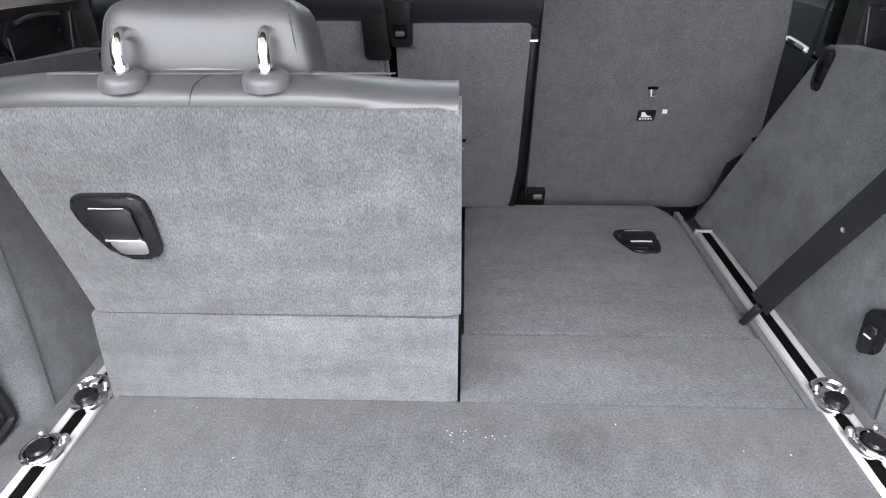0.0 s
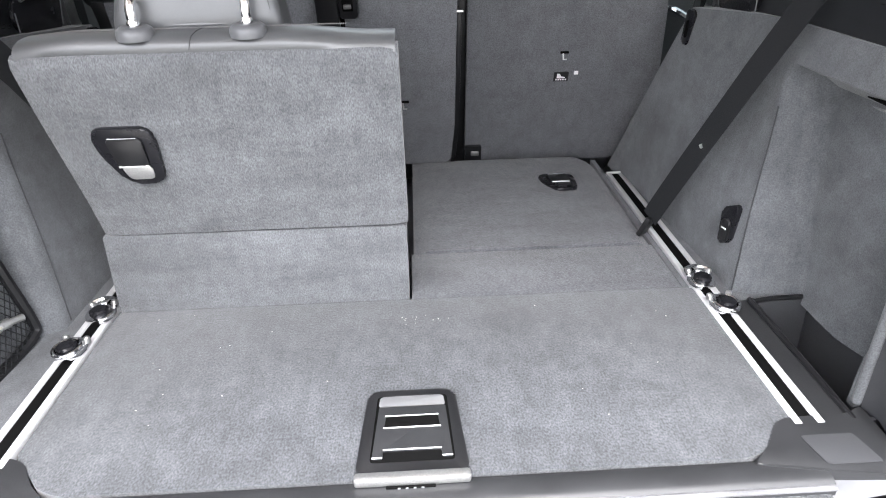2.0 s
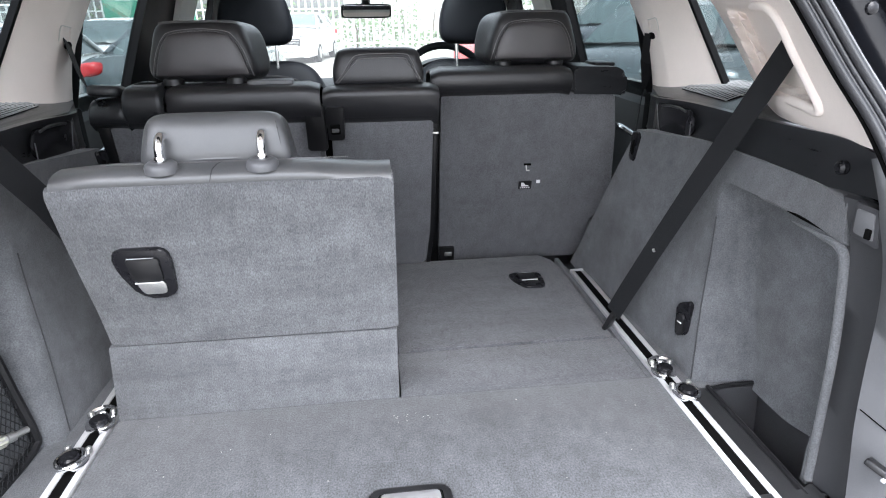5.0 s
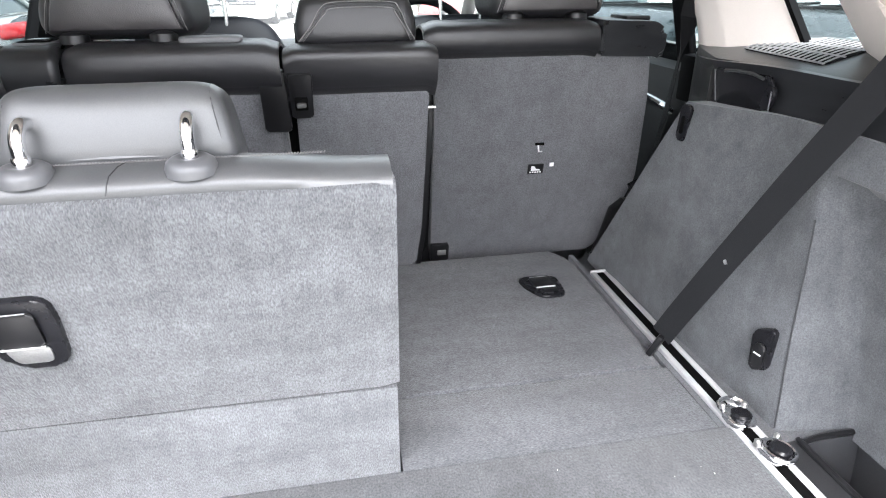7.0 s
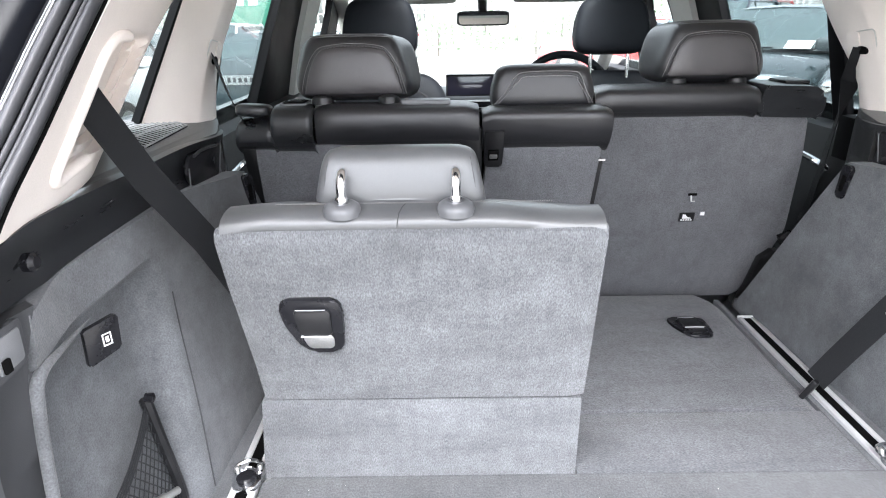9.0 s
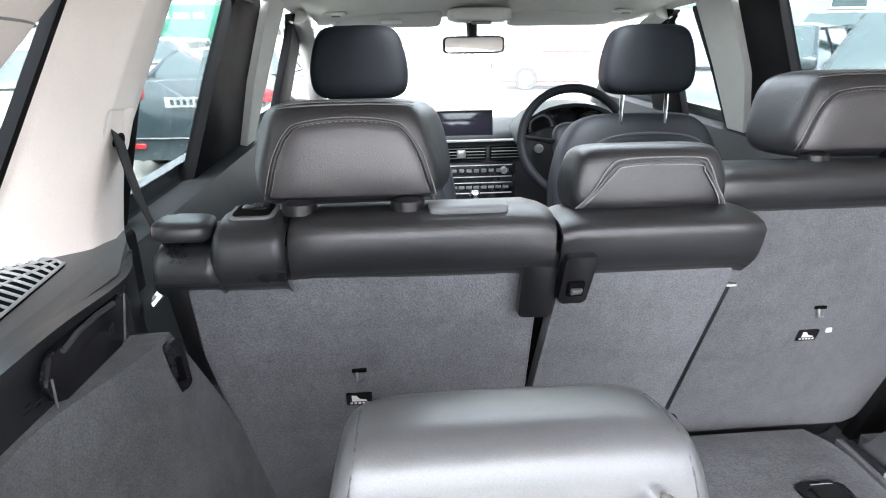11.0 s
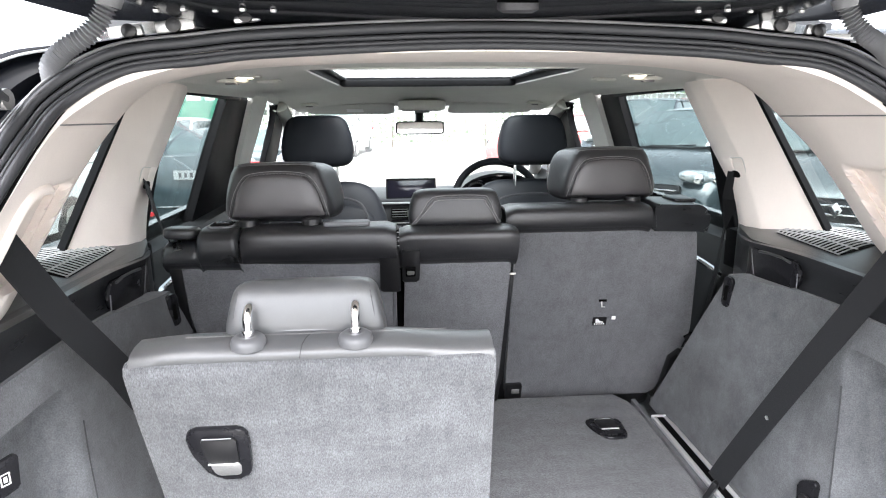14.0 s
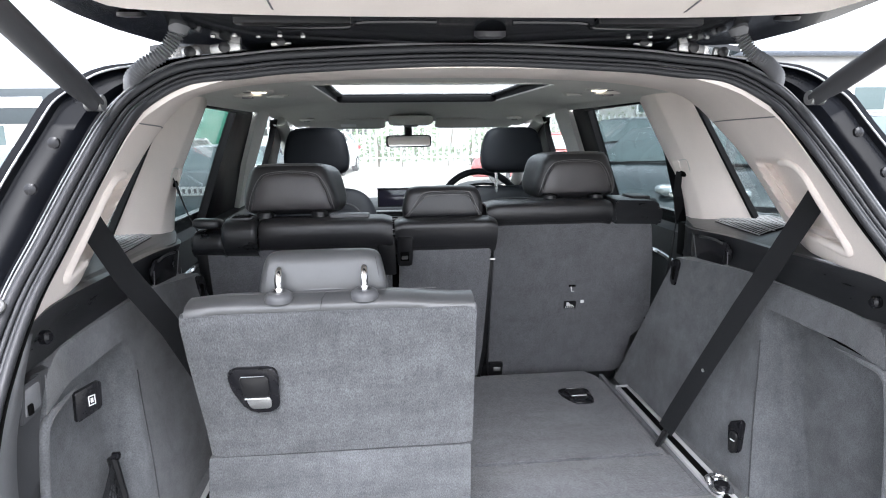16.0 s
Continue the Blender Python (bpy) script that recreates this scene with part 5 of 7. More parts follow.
# ---- tail opening: seal and painted jamb ----
HALF = [(0.0, -0.055, -0.077), (0.25, -0.055, -0.076), (0.46, -0.055, -0.068), (0.545, -0.055, -0.056), (0.607, -0.054, -0.036), (0.645, -0.052, 0.002), (0.659, -0.05, 0.065), (0.657, -0.048, 0.14), (0.645, -0.046, 0.22), (0.629, -0.042, 0.30), (0.619, -0.022, 0.385), (0.622, 0.035, 0.462), (0.617, 0.10, 0.54), (0.602, 0.165, 0.61), (0.580, 0.23, 0.69), (0.558, 0.29, 0.76), (0.532, 0.332, 0.808), (0.470, 0.362, 0.848), (0.38, 0.376, 0.862), (0.27, 0.385, 0.873), (0.0, 0.393, 0.883)]
LOOP = HALF + [(-p[0], p[1], p[2]) for p in HALF[-2:0:-1]]
ring = curve(LOOP, 6, closed=True)


def offring(d, back):
    k = len(ring)
    out = []
    for i, p in enumerate(ring):
        t = ring[(i + 1) % k] - ring[i - 1]
        nn = Vector((t.z, 0, -t.x)).normalized()
        if nn.dot(Vector((-p.x, 0, 0.42 - p.z))) < 0:
            nn = -nn
        out.append(p + nn * d + Vector((0, back, 0)))
    return out


seal = thing("boot_seal", "double-lipped black rubber weatherstrip round the tail opening", "door seal")
for d, back, rad, nm in ((0.0, -0.001, 0.0062, "outer_bulb"), (0.0105, 0.001, 0.0034, "bead"), (0.0172, 0.0025, 0.0030, "bead"), (0.0235, 0.004, 0.0058, "inner_lip")):
    bm = B()
    tube(bm, offring(d, back), rad, 10, closed=True)
    part(nm, bm, RUBBER, seal, smooth=60)
bm = B()
shell(bm, [p + p[:1] for p in [offring(-0.002, 0.007), offring(0.028, 0.012)]], (0, 0.006, 0))
part("web", bm, DARK, seal)
bm = B()
tube(bm, offring(-0.0092, 0.001), 0.0022, 6, closed=True)
part("outer_edge", bm, SEAL_EDGE, seal, "thin pale edge of the strip")

body = thing("car_body", "glossy black car body shell round the open tail", "car body", kind="structure")
k = len(ring)


def bodyring(w_up, w_low, y_up, y_low):
    base = offring(0.0, 0.0)
    out = []
    for i, p in enumerate(base):
        u = smooth01((p.z - 0.36) / 0.22)
        q = offring_cache[i]
        crown = smooth01((p.z - 0.76) / 0.10)
        wdt = (w_low + (w_up - w_low) * u) * (1 - 0.84 * crown)
        yb = y_low + (y_up - y_low) * u
        out.append(p + q * wdt + Vector((0, yb, 0)))
    return out


offring_cache = [(a - b).normalized() for a, b in zip(offring(-0.01, 0), offring(0.0, 0))]
levels = [(0.004, 0.004, 0.012, 0.012), (0.028, 0.035, 0.022, 0.02), (0.040, 0.06, 0.010, 0.03), (0.080, 0.11, 0.02, 0.02), (0.088, 0.125, 0.008, 0.0), (0.100, 0.15, 0.012, -0.01), (0.106, 0.175, 0.05, -0.01), (0.118, 0.25, 0.16, 0.06), (0.13, 0.29, 0.34, 0.30)]
rows = []
for lv in levels:
    r = bodyring(*lv)
    rows.append(r + r[:1])
bm = B()
shell(bm, rows, lambda p: Vector((0, 0.012, 0)))
part("tail_jamb", bm, PAINT_JAMB, body, smooth=50)
# reflections along the black flange edges, laid on as thin pale tubes
for lv, low, rad in (((0.0845, 0.118, 0.006, 0.0), 0.53, 0.0017), ((0.0125, 0.0125, 0.008, 0.008), 0.42, 0.0011), ((0.020, 0.022, 0.014, 0.014), 0.50, 0.0010)):
    bm = B()
    loop_pts = bodyring(*lv)
    for sg in (-1, 1):
        tube(bm, [p for p in (loop_pts if sg > 0 else loop_pts[::-1]) if p.x * sg > 0.48 and p.z > low], rad, 6)
    part("jamb_flange", bm, EDGE_GLINT, body, "reflection along the black flange edge, made as a pale line")
for s in (-1, 1):
    # soft moulding between the seal and the lamp
    near = [i for i, p in enumerate(ring) if p.x * s > 0.5 and 0.20 < p.z < 0.50]
    strips = [bodyring(*lv) for lv in ((0.013, 0.013, 0.002, 0.004), (0.022, 0.022, -0.007, -0.006), (0.036, 0.038, -0.004, -0.002), (0.050, 0.052, 0.016, 0.022))]
    bm = B()
    shell(bm, [[r[i] for i in near] for r in strips], (0, 0.006, 0))
    part("jamb_moulding", bm, PLASTIC_MID, body, "dark grey soft moulding", smooth=60)
    # outer quarter and tail lamp
    bm = B()
    rows = []
    for z in [-0.78, -0.6, -0.3, 0.0, 0.2, 0.4, 0.47]:
        b = 0.93 - 0.10 * smooth01((z - 0.2) / 0.3)
        rows.append([(s * (b - 0.16 + 0.09 * smooth01((z - 0.12) / 0.2)), -0.05 + 0.08 * smooth01(z / 0.5), z), (s * (b - 0.06), -0.02 + 0.06 * smooth01(z / 0.5), z), (s * b, 0.10, z), (s * (b + 0.02), 0.6, z), (s * (b + 0.02), 3.9, z)])
    shell(bm, rows, (-s * 0.03, 0.01, 0))
    part("quarter_panel", bm, PAINT, body, smooth=50)
    lamp = B()
    shell(lamp, [[(s * (0.755 + 0.03 * abs(z - 0.15) / 0.1), -0.066, z), (s * 0.83, -0.058, z), (s * 0.90, -0.01, z), (s * 0.945, 0.12, z)] for z in (0.02, 0.08, 0.14, 0.19, 0.225)], (s * 0.012, -0.012, 0))
    part("tail_lamp", lamp, RED_LENS, body, "red tail lamp")
    bm = B()
    rows = [[(s * 0.60, -0.10, -0.07), (s * 0.70, -0.16, -0.10), (s * 0.86, -0.12, -0.10), (s * 0.95, 0.05, -0.10)], [(s * 0.60, -0.30, -0.16), (s * 0.72, -0.30, -0.17), (s * 0.90, -0.22, -0.16), (s * 0.98, 0.05, -0.14)], [(s * 0.60, -0.36, -0.5), (s * 0.72, -0.36, -0.5), (s * 0.92, -0.28, -0.5), (s * 0.98, 0.05, -0.5)]]
    shell(bm, rows, (0, 0.02, -0.02))
    part("bumper_corner", bm, PAINT, body, smooth=60)
    # tailgate striker
    st = thing("latch_striker", "cream and zinc latch block bolted to the tail jamb", "latch", "tail latches", at=(s * 0.640, 0.090, 0.514))
    bm = B()
    box(bm, (s * 0.014, -0.006, -0.006), (0.032, 0.026, 0.042), rot=(20, s * 14, 0), bev=0.006)
    part("block", bm, CREAM, st, "cream plastic block")
    bm = B()
    box(bm, (-s * 0.008, -0.016, 0.000), (0.018, 0.020, 0.030), rot=(20, s * 24, 0), bev=0.006)
    ct = part("catch", bm, PLASTIC_MID, st, "dark rubber catch")
    for dz in (-0.008, 0.006):
        bm = B()
        box(bm, (-s * 0.010, -0.024, dz), (0.020, 0.010, 0.003), rot=(20, s * 24, 0), bev=0.001)
        part("groove", bm, DARK, ct)
    bm = B()
    lathe(bm, [(0.011, 0), (0.011, 0.004), (0.009, 0.0055), (0.004, 0.0055), (0.004, 0.002)], pose(-s * 0.016, -0.006, 0.026, 34, -s * 24, 0), 18)
    bt = part("bolt", bm, ZINC, st, "zinc eyelet")
    bm = B()
    lathe(bm, [(0.0042, 0.0), (0.0042, 0.0045), (0.0001, 0.0046)], pose(-s * 0.016, -0.006, 0.026, 34, -s * 24, 0), 12)
    part("bolt_hole", bm, DARK, bt)
    bm = B()
    box(bm, (-s * 0.002, 0.003, 0.020), (0.042, 0.012, 0.006), rot=(34, s * 10, 0), bev=0.002)
    part("bracket", bm, ZINC, st)
    bm = B()
    box(bm, (s * 0.006, -0.002, -0.036), (0.036, 0.012, 0.020), bev=0.003)
    part("foot", bm, PLASTIC_GREY, st)
    bm = B()
    soft(bm, (s * 0.016, 0.016, -0.020), (0.056, 0.028, 0.115), 0.6, 0.6, rot=(30, s * 10, 0))
    part("moulded_pad", bm, PLASTIC_MID, st, "dark grey moulded pad")

# roof skin, bonnet and sides that close the car
bm = B()
rows = []
for y, z, w in ((0.50, 0.935, 0.56), (0.7, 0.945, 0.62), (0.92, 0.938, 0.64), (1.02, 0.913, 0.64)):
    rows.append([(x, y, z - 0.05 * (abs(x) / 0.64) ** 3) for x in [w * (i - 6) / 6 for i in range(13)]])
shell(bm, rows, (0, 0, -0.01))
rows = []
for y, z, w in ((1.995, 0.9085, 0.63), (2.4, 0.872, 0.62), (2.75, 0.826, 0.60)):
    rows.append([(x, y, z - 0.03 * (abs(x) / 0.64) ** 3) for x in [w * (i - 6) / 6 for i in range(13)]])
shell(bm, rows, (0, 0, -0.008))
part("roof_skin", bm, PAINT, body)
bm = B()
for s in (-1, 1):
    shell(bm, [[(s * 0.346, y, 0.912) for y in (1.03, 1.985)], [(s * 0.60, y, 0.90) for y in (1.03, 1.985)], [(s * 0.67, y, 0.875) for y in (1.03, 1.985)]], (0, 0, -0.008))
part("roof_side", bm, PAINT, body)
bm = B()
rows = []
for y, z in ((3.32, 0.30), (3.6, 0.28), (4.0, 0.20), (4.25, 0.05), (4.30, -0.3)):
    rows.append([(x, y - 0.12 * (abs(x) / 0.9) ** 2, z - 0.05 * (abs(x) / 0.9) ** 2) for x in [0.9 * (i - 5) / 5 for i in range(11)]])
shell(bm, rows, (0, 0, -0.01))
part("bonnet", bm, PAINT, body, smooth=60)

# ---- pillars, headliner, glass ----
side = lambda s: (lambda y, z: (s * (0.91 - 0.3 * z), y, z))
for s in (-1, 1):
    pil = thing("pillar_left" if s < 0 else "pillar_right", "oyster-coloured cloth pillar trims beside the side glass", "pillar trim", kind="structure")
    # tail pillar and rear header, one bent sheet
    A = curve([(s * 0.601, 0.108, 0.510), (s * 0.590, 0.145, 0.560), (s * 0.574, 0.19, 0.612), (s * 0.552, 0.25, 0.684), (s * 0.528, 0.308, 0.752), (s * 0.503, 0.343, 0.785), (s * 0.455, 0.364, 0.814), (s * 0.36, 0.382, 0.838), (s * 0.20, 0.392, 0.848), (0, 0.397, 0.852)], 12)
    Bp = curve([(s * 0.758, 0.550, 0.503), (s * 0.746, 0.590, 0.545), (s * 0.720, 0.655, 0.632), (s * 0.703, 0.708, 0.69), (s * 0.687, 0.775, 0.742), (s * 0.668, 0.86, 0.802), (s * 0.62, 0.90, 0.838), (s * 0.45, 0.88, 0.862), (s * 0.22, 0.86, 0.872), (0, 0.86, 0.876)], 12)
    rows = []
    for t in [i / 60 for i in range(61)]:
        row = []
        for a, b in zip(A, Bp):
            p = a.lerp(b, t)
            bul = math.sin(math.pi * t ** 1.3)
            low = min(1, abs(a.x) / 0.5)
            p = p + Vector((-s * 0.030 * bul * low, 0, -0.006 * bul * (1 - low)))
            # the sunken belt outlet with its raised rim
            u, v = (t - 0.405 + 0.6 * (p.z - 0.61)) / 0.225, (p.z - 0.612) / 0.070
            e = (abs(u) ** 6 + abs(v) ** 6) ** (1 / 6)
            dent = 1 - smooth01((e - 0.90) / 0.10)
            p = p + Vector((s * 0.040 * dent, 0.020 * dent, 0))
            row.append(p)
        rows.append(row)
    bm = B()
    shell(bm, rows, lambda p: Vector((s * 0.012, 0, 0.012)))
    tp = part("tail_pillar_trim", bm, BEIGE, pil, smooth=60)
    bm = B()
    i0 = 51
    tube(bm, [rows[j][i0] + Vector((-s * 0.0006, 0, -0.0006)) for j in range(0, 61, 3)], 0.0011, 5)
    part("trim_joint", bm, PLASTIC_GREY, tp)

    def on_pillar(t, z):
        k = min(range(len(A)), key=lambda q: abs(A[q].lerp(Bp[q], t).z - z))
        return A[k].lerp(Bp[k], t) + Vector((-s * (0.030 * math.sin(math.pi * t ** 1.3) + 0.001), -0.002, 0))
    bm = B()
    tube(bm, curve([on_pillar(t, z) for t, z in ((0.29, 0.682), (0.190, 0.680), (0.152, 0.664), (0.172, 0.620), (0.198, 0.570), (0.206, 0.549), (0.24, 0.540), (0.32, 0.541), (0.42, 0.543))], 6), [0.004] + [0.0075] * 47 + [0.004], 10)
    part("belt_outlet_rim", bm, BEIGE, tp, "raised moulded rim of the belt outlet", smooth=60)
    # middle (C) pillar trim
    bm = B()
    rows = []
    for i in range(13):
        z = 0.488 + (0.842 - 0.488) * i / 12
        f = (z - 0.488) / 0.35
        low = max(0.0, 1 - f / 0.55) ** 1.4
        y0, y1 = 0.688 + 0.20 * f, 1.015 + 0.20 * f - 0.085 * low
        xx = 0.91 - 0.3 * z
        rows.append([(s * (xx + 0.006), y0, z), (s * (xx - 0.004), y0 + 0.02, z), (s * (xx - 0.029 - 0.028 * low), y0 + 0.126, z), (s * (xx - 0.031 - 0.030 * low), y0 + 0.134, z), (s * (xx - 0.0305 - 0.034 * low), y0 + 0.142, z), (s * (xx - 0.024 - 0.050 * low), y0 + 0.19, z), (s * (xx - 0.016 - 0.054 * low), y0 + 0.225, z), (s * (xx + 0.002 - 0.03 * low), y1 - 0.010, z), (s * (xx + 0.012), y1, z), (s * (xx + 0.04), y1 + 0.006, z)])
    shell(bm, rows, (s * 0.008, 0, 0))
    cp = part("centre_pillar_trim", bm, BEIGE, pil, smooth=60)
    bm = B()
    slab(bm, [(1.112, 0.42), (1.174, 0.42), (1.160, 0.70), (1.17, 0.80), (1.14, 0.80), (1.102, 0.70)], lambda y, z: (s * (0.935 - 0.3 * z), y, z), (s * 0.02, 0, 0), 0.004)
    part("window_divider", bm, FRAME_BLACK, pil, "black upright divider in the door glass")
    flush = lambda y, z: Vector((s * (0.8755 - 0.3 * z + 0.14 * max(0.0, y - 0.925)), y, z))
    bm = B()
    edge = round_poly([(0.895, 0.590), (0.978, 0.584), (1.000, 0.652), (0.905, 0.662)], 0.012)
    tube(bm, [flush(q[0], q[1]) for q in edge], 0.0013, 6, closed=True)
    part("belt_guide_edge", bm, HEADLINER, cp, "fine moulded outline of the belt guide")
    bm = B()
    slab(bm, round_poly([(0.948, 0.592), (1.000, 0.590), (1.016, 0.652), (0.962, 0.657)], 0.010), lambda y, z: flush(y, z) + Vector((-s * 0.003, 0, 0)), (s * 0.012, 0, 0), 0.003)
    part("belt_guide_plate", bm, BEIGE, cp, "raised plate of the belt guide")
    bm = B()
    q = flush(0.944, 0.619)
    soft(bm, (q.x, q.y, q.z), (0.010, 0.046, 0.018), 0.7, 0.7)
    part("belt_slot", bm, DARK, cp)
    bm = B()
    slab(bm, [(1.14, 0.824), (1.60, 0.820), (1.76, 0.818), (1.76, 0.846), (1.14, 0.848)], lambda y, z: (s * (0.915 - 0.3 * z), y, z), (s * 0.02, 0, 0), 0.003)
    part("door_frame_top", bm, FRAME_BLACK, pil)
    # roof side rail, door frames
    bm = B()
    rows = []
    for y in [0.86 + 0.1 * i for i in range(20)]:
        rows.append([(s * 0.665, y, 0.828 - 0.05 * smooth01((y - 2.0) / 0.8)), (s * 0.650, y, 0.842 - 0.05 * smooth01((y - 2.0) / 0.8)), (s * 0.60, y, 0.852 - 0.05 * smooth01((y - 2.0) / 0.8))])
    shell(bm, rows, (s * 0.012, 0, 0.012))
    part("roof_rail_trim", bm, HEADLINER, pil)
    bm = B()
    slab(bm, round_poly([(1.50, 0.40), (1.96, 0.40), (1.89, 0.62), (1.90, 0.834), (1.63, 0.834), (1.565, 0.66)] if s < 0 else [(1.68, 0.40), (1.96, 0.40), (1.90, 0.62), (1.93, 0.834), (1.74, 0.834), (1.715, 0.66)], 0.01), lambda y, z: (s * (0.925 - 0.3 * z), y, z), (s * 0.03, 0, 0), 0.008)
    part("door_frame", bm, FRAME_BLACK, pil, "black rear door frame")
    bm = B()
    slab(bm, round_poly([(1.965, 0.40), (2.05, 0.40), (2.09, 0.62), (2.15, 0.838), (1.905, 0.838), (1.895, 0.62)] if s < 0 else [(1.965, 0.40), (2.05, 0.40), (2.09, 0.62), (2.15, 0.838), (1.935, 0.838), (1.905, 0.62)], 0.02), lambda y, z: (s * (0.905 - 0.3 * z), y, z), (s * 0.03, 0, 0), 0.012)
    part("door_pillar_trim", bm, HEADLINER, pil)
    bm = B()
    slab(bm, round_poly([(2.035, 0.40), (2.10, 0.40), (2.15, 0.62), (2.22, 0.815), (2.155, 0.815), (2.085, 0.62)], 0.01), lambda y, z: (s * (0.925 - 0.3 * z), y, z), (s * 0.03, 0, 0), 0.008)
    part("front_door_frame", bm, FRAME_BLACK, pil)
    bm = B()
    slab(bm, [(2.29, 0.806), (2.36, 0.812), (2.47, 0.800), (2.57, 0.755), (2.62, 0.690), (2.66, 0.42), (2.37, 0.42), (2.368, 0.634), (2.392, 0.716), (2.376, 0.775), (2.345, 0.792)], lambda y, z: (s * (0.900 - 0.3 * z), y, z), (s * 0.03, 0, 0), 0.008)
    part("windscreen_pillar_frame", bm, FRAME_BLACK, pil)
    bm = B()
    tube(bm, curve([(s * 0.655, 2.36, 0.80), (s * 0.665, 2.60, 0.73), (s * 0.69, 2.90, 0.60), (s * 0.72, 3.25, 0.40)], 5), 0.038, 10, flat=0.6)
    part("windscreen_pillar", bm, HEADLINER, pil)
    bm = B()
    rows = []
    for y in (0.98, 1.4, 1.64, 2.0, 2.5, 3.0, 3.3):
        rows.append([(s * 0.70, y, -0.3), (s * 0.70, y, 0.26), (s * 0.735, y, 0.37), (s * 0.76, y, 0.425), (s * 0.80, y, 0.435)])
    shell(bm, rows, (s * 0.05, 0, -0.01))
    door = part("door_lining", bm, DOOR_TRIM, pil, "dark soft door lining")
    bm = B()
    tube(bm, curve([(s * 0.735, 1.02, 0.335), (s * 0.722, 1.07, 0.350), (s * 0.720, 1.15, 0.357), (s * 0.728, 1.26, 0.352)], 5), 0.008, 8)
    part("door_pull", bm, CHROME, door, "bright chrome door pull")
    # glass
    for nm, pts in (("quarter_window", [(0.53, 0.498), (0.84, 0.498), (1.02, 0.83), (0.84, 0.825), (0.68, 0.725), (0.56, 0.615)]),
                    ("rear_door_window", [(1.00, 0.42), (1.70, 0.42), (1.72, 0.66), (1.76, 0.838), (1.22, 0.842)]),
                    ("front_door_window", [(2.03, 0.42), (3.00, 0.44), (2.75, 0.66), (2.36, 0.82), (2.03, 0.835)])):
        bm = B()
        slab(bm, pts, lambda y, z: (s * (0.945 - 0.3 * z), y, z), (s * 0.004, 0, 0), 0)
        g = tagged(part(nm, bm, PRIVACY if nm != "front_door_window" else GLASS), "tinted car side window glass" if nm != "front_door_window" else "clear front door window glass", "window", kind="structure")
        g.visible_shadow = False
    bm = B()
    shell(bm, [[(s * (0.9125 - 0.3 * z), 0.688 + 0.571 * (z - 0.488) - 0.006, z), (s * (0.9290 - 0.3 * z), 0.688 + 0.571 * (z - 0.488) - 0.003, z)] for z in (0.49, 0.57, 0.66, 0.75, 0.835)], (0, 0.012, 0))
    part("glass_edge_seal", bm, FRAME_BLACK, pil)

roofc = thing("ceiling", "pale cloth headliner with an open sunroof aperture", "ceiling", kind="structure")


def roof_z(x, y):
    return 0.876 - 0.028 * (abs(x) / 0.6) ** 3 - 0.075 * smooth01((y - 2.0) / 0.75)


bm = B()


def roof_patch(x0, x1, y0, y1, nx, ny):
    shell(bm, [[(x0 + (x1 - x0) * i / nx, y0 + (y1 - y0) * j / ny, roof_z(x0 + (x1 - x0) * i / nx, y0 + (y1 - y0) * j / ny)) for i in range(nx + 1)] for j in range(ny + 1)], (0, 0, 0.012))


HOLE, HOLE0, HOLE1 = 0.342, 1.02, 1.99  # sunroof aperture
roof_patch(-0.615, 0.615, 0.858, HOLE0, 14, 4)
roof_patch(-0.615, -HOLE, HOLE0, HOLE1, 5, 8)
roof_patch(HOLE, 0.615, HOLE0, HOLE1, 5, 8)
roof_patch(-0.615, 0.615, HOLE1, 2.78, 14, 6)
part("headliner", bm, HEADLINER, roofc, smooth=60)
sr = thing("sunroof", "glass sunroof with black frame in the headliner", "sunroof", kind="structure")
for x0, x1, y0, y1 in ((-HOLE, HOLE, HOLE0, HOLE0 + 0.008), (-HOLE, HOLE, HOLE1 - 0.008, HOLE1), (-HOLE, 0.008 - HOLE, HOLE0 + 0.008, HOLE1 - 0.008), (HOLE - 0.008, HOLE, HOLE0 + 0.008, HOLE1 - 0.008)):
    bm = B()
    prism(bm, [(x0, y0), (x1, y0), (x1, y1), (x0, y1)], "z", 0.874, 0.9075)
    part("aperture_frame", bm, FRAME_BLACK, sr)
bm = B()
tube(bm, curve([(-HOLE, HOLE0, 0.874), (HOLE, HOLE0, 0.874), (HOLE, HOLE1, 0.872), (-HOLE, HOLE1, 0.872)], 1, True), 0.007, 8, closed=True, flat=0.6)
part("aperture_trim", bm, HEADLINER, sr)
bm = B()
prism(bm, [(-0.333, 1.90), (0.333, 1.90), (0.333, 1.981), (-0.333, 1.981)], "z", 0.868, 0.892, 0.004)
part("front_frame", bm, FRAME_BLACK, sr)
for sd in (-1, 1):
    bm = B()
    prism(bm, [(sd * 0.312, 1.04), (sd * 0.333, 1.04), (sd * 0.333, 1.899), (sd * 0.312, 1.899)], "z", 0.890, 0.898, 0.002)
    part("side_frame", bm, FRAME_BLACK, sr)
bm = B()
prism(bm, [(0.009 - HOLE, HOLE0 + 0.009), (HOLE - 0.009, HOLE0 + 0.009), (HOLE - 0.009, HOLE1 - 0.009), (0.009 - HOLE, HOLE1 - 0.009)], "z", 0.9025, 0.9055)
g = part("pane", bm, SUNROOF_GLASS, sr)
g.visible_shadow = False
bm = B()
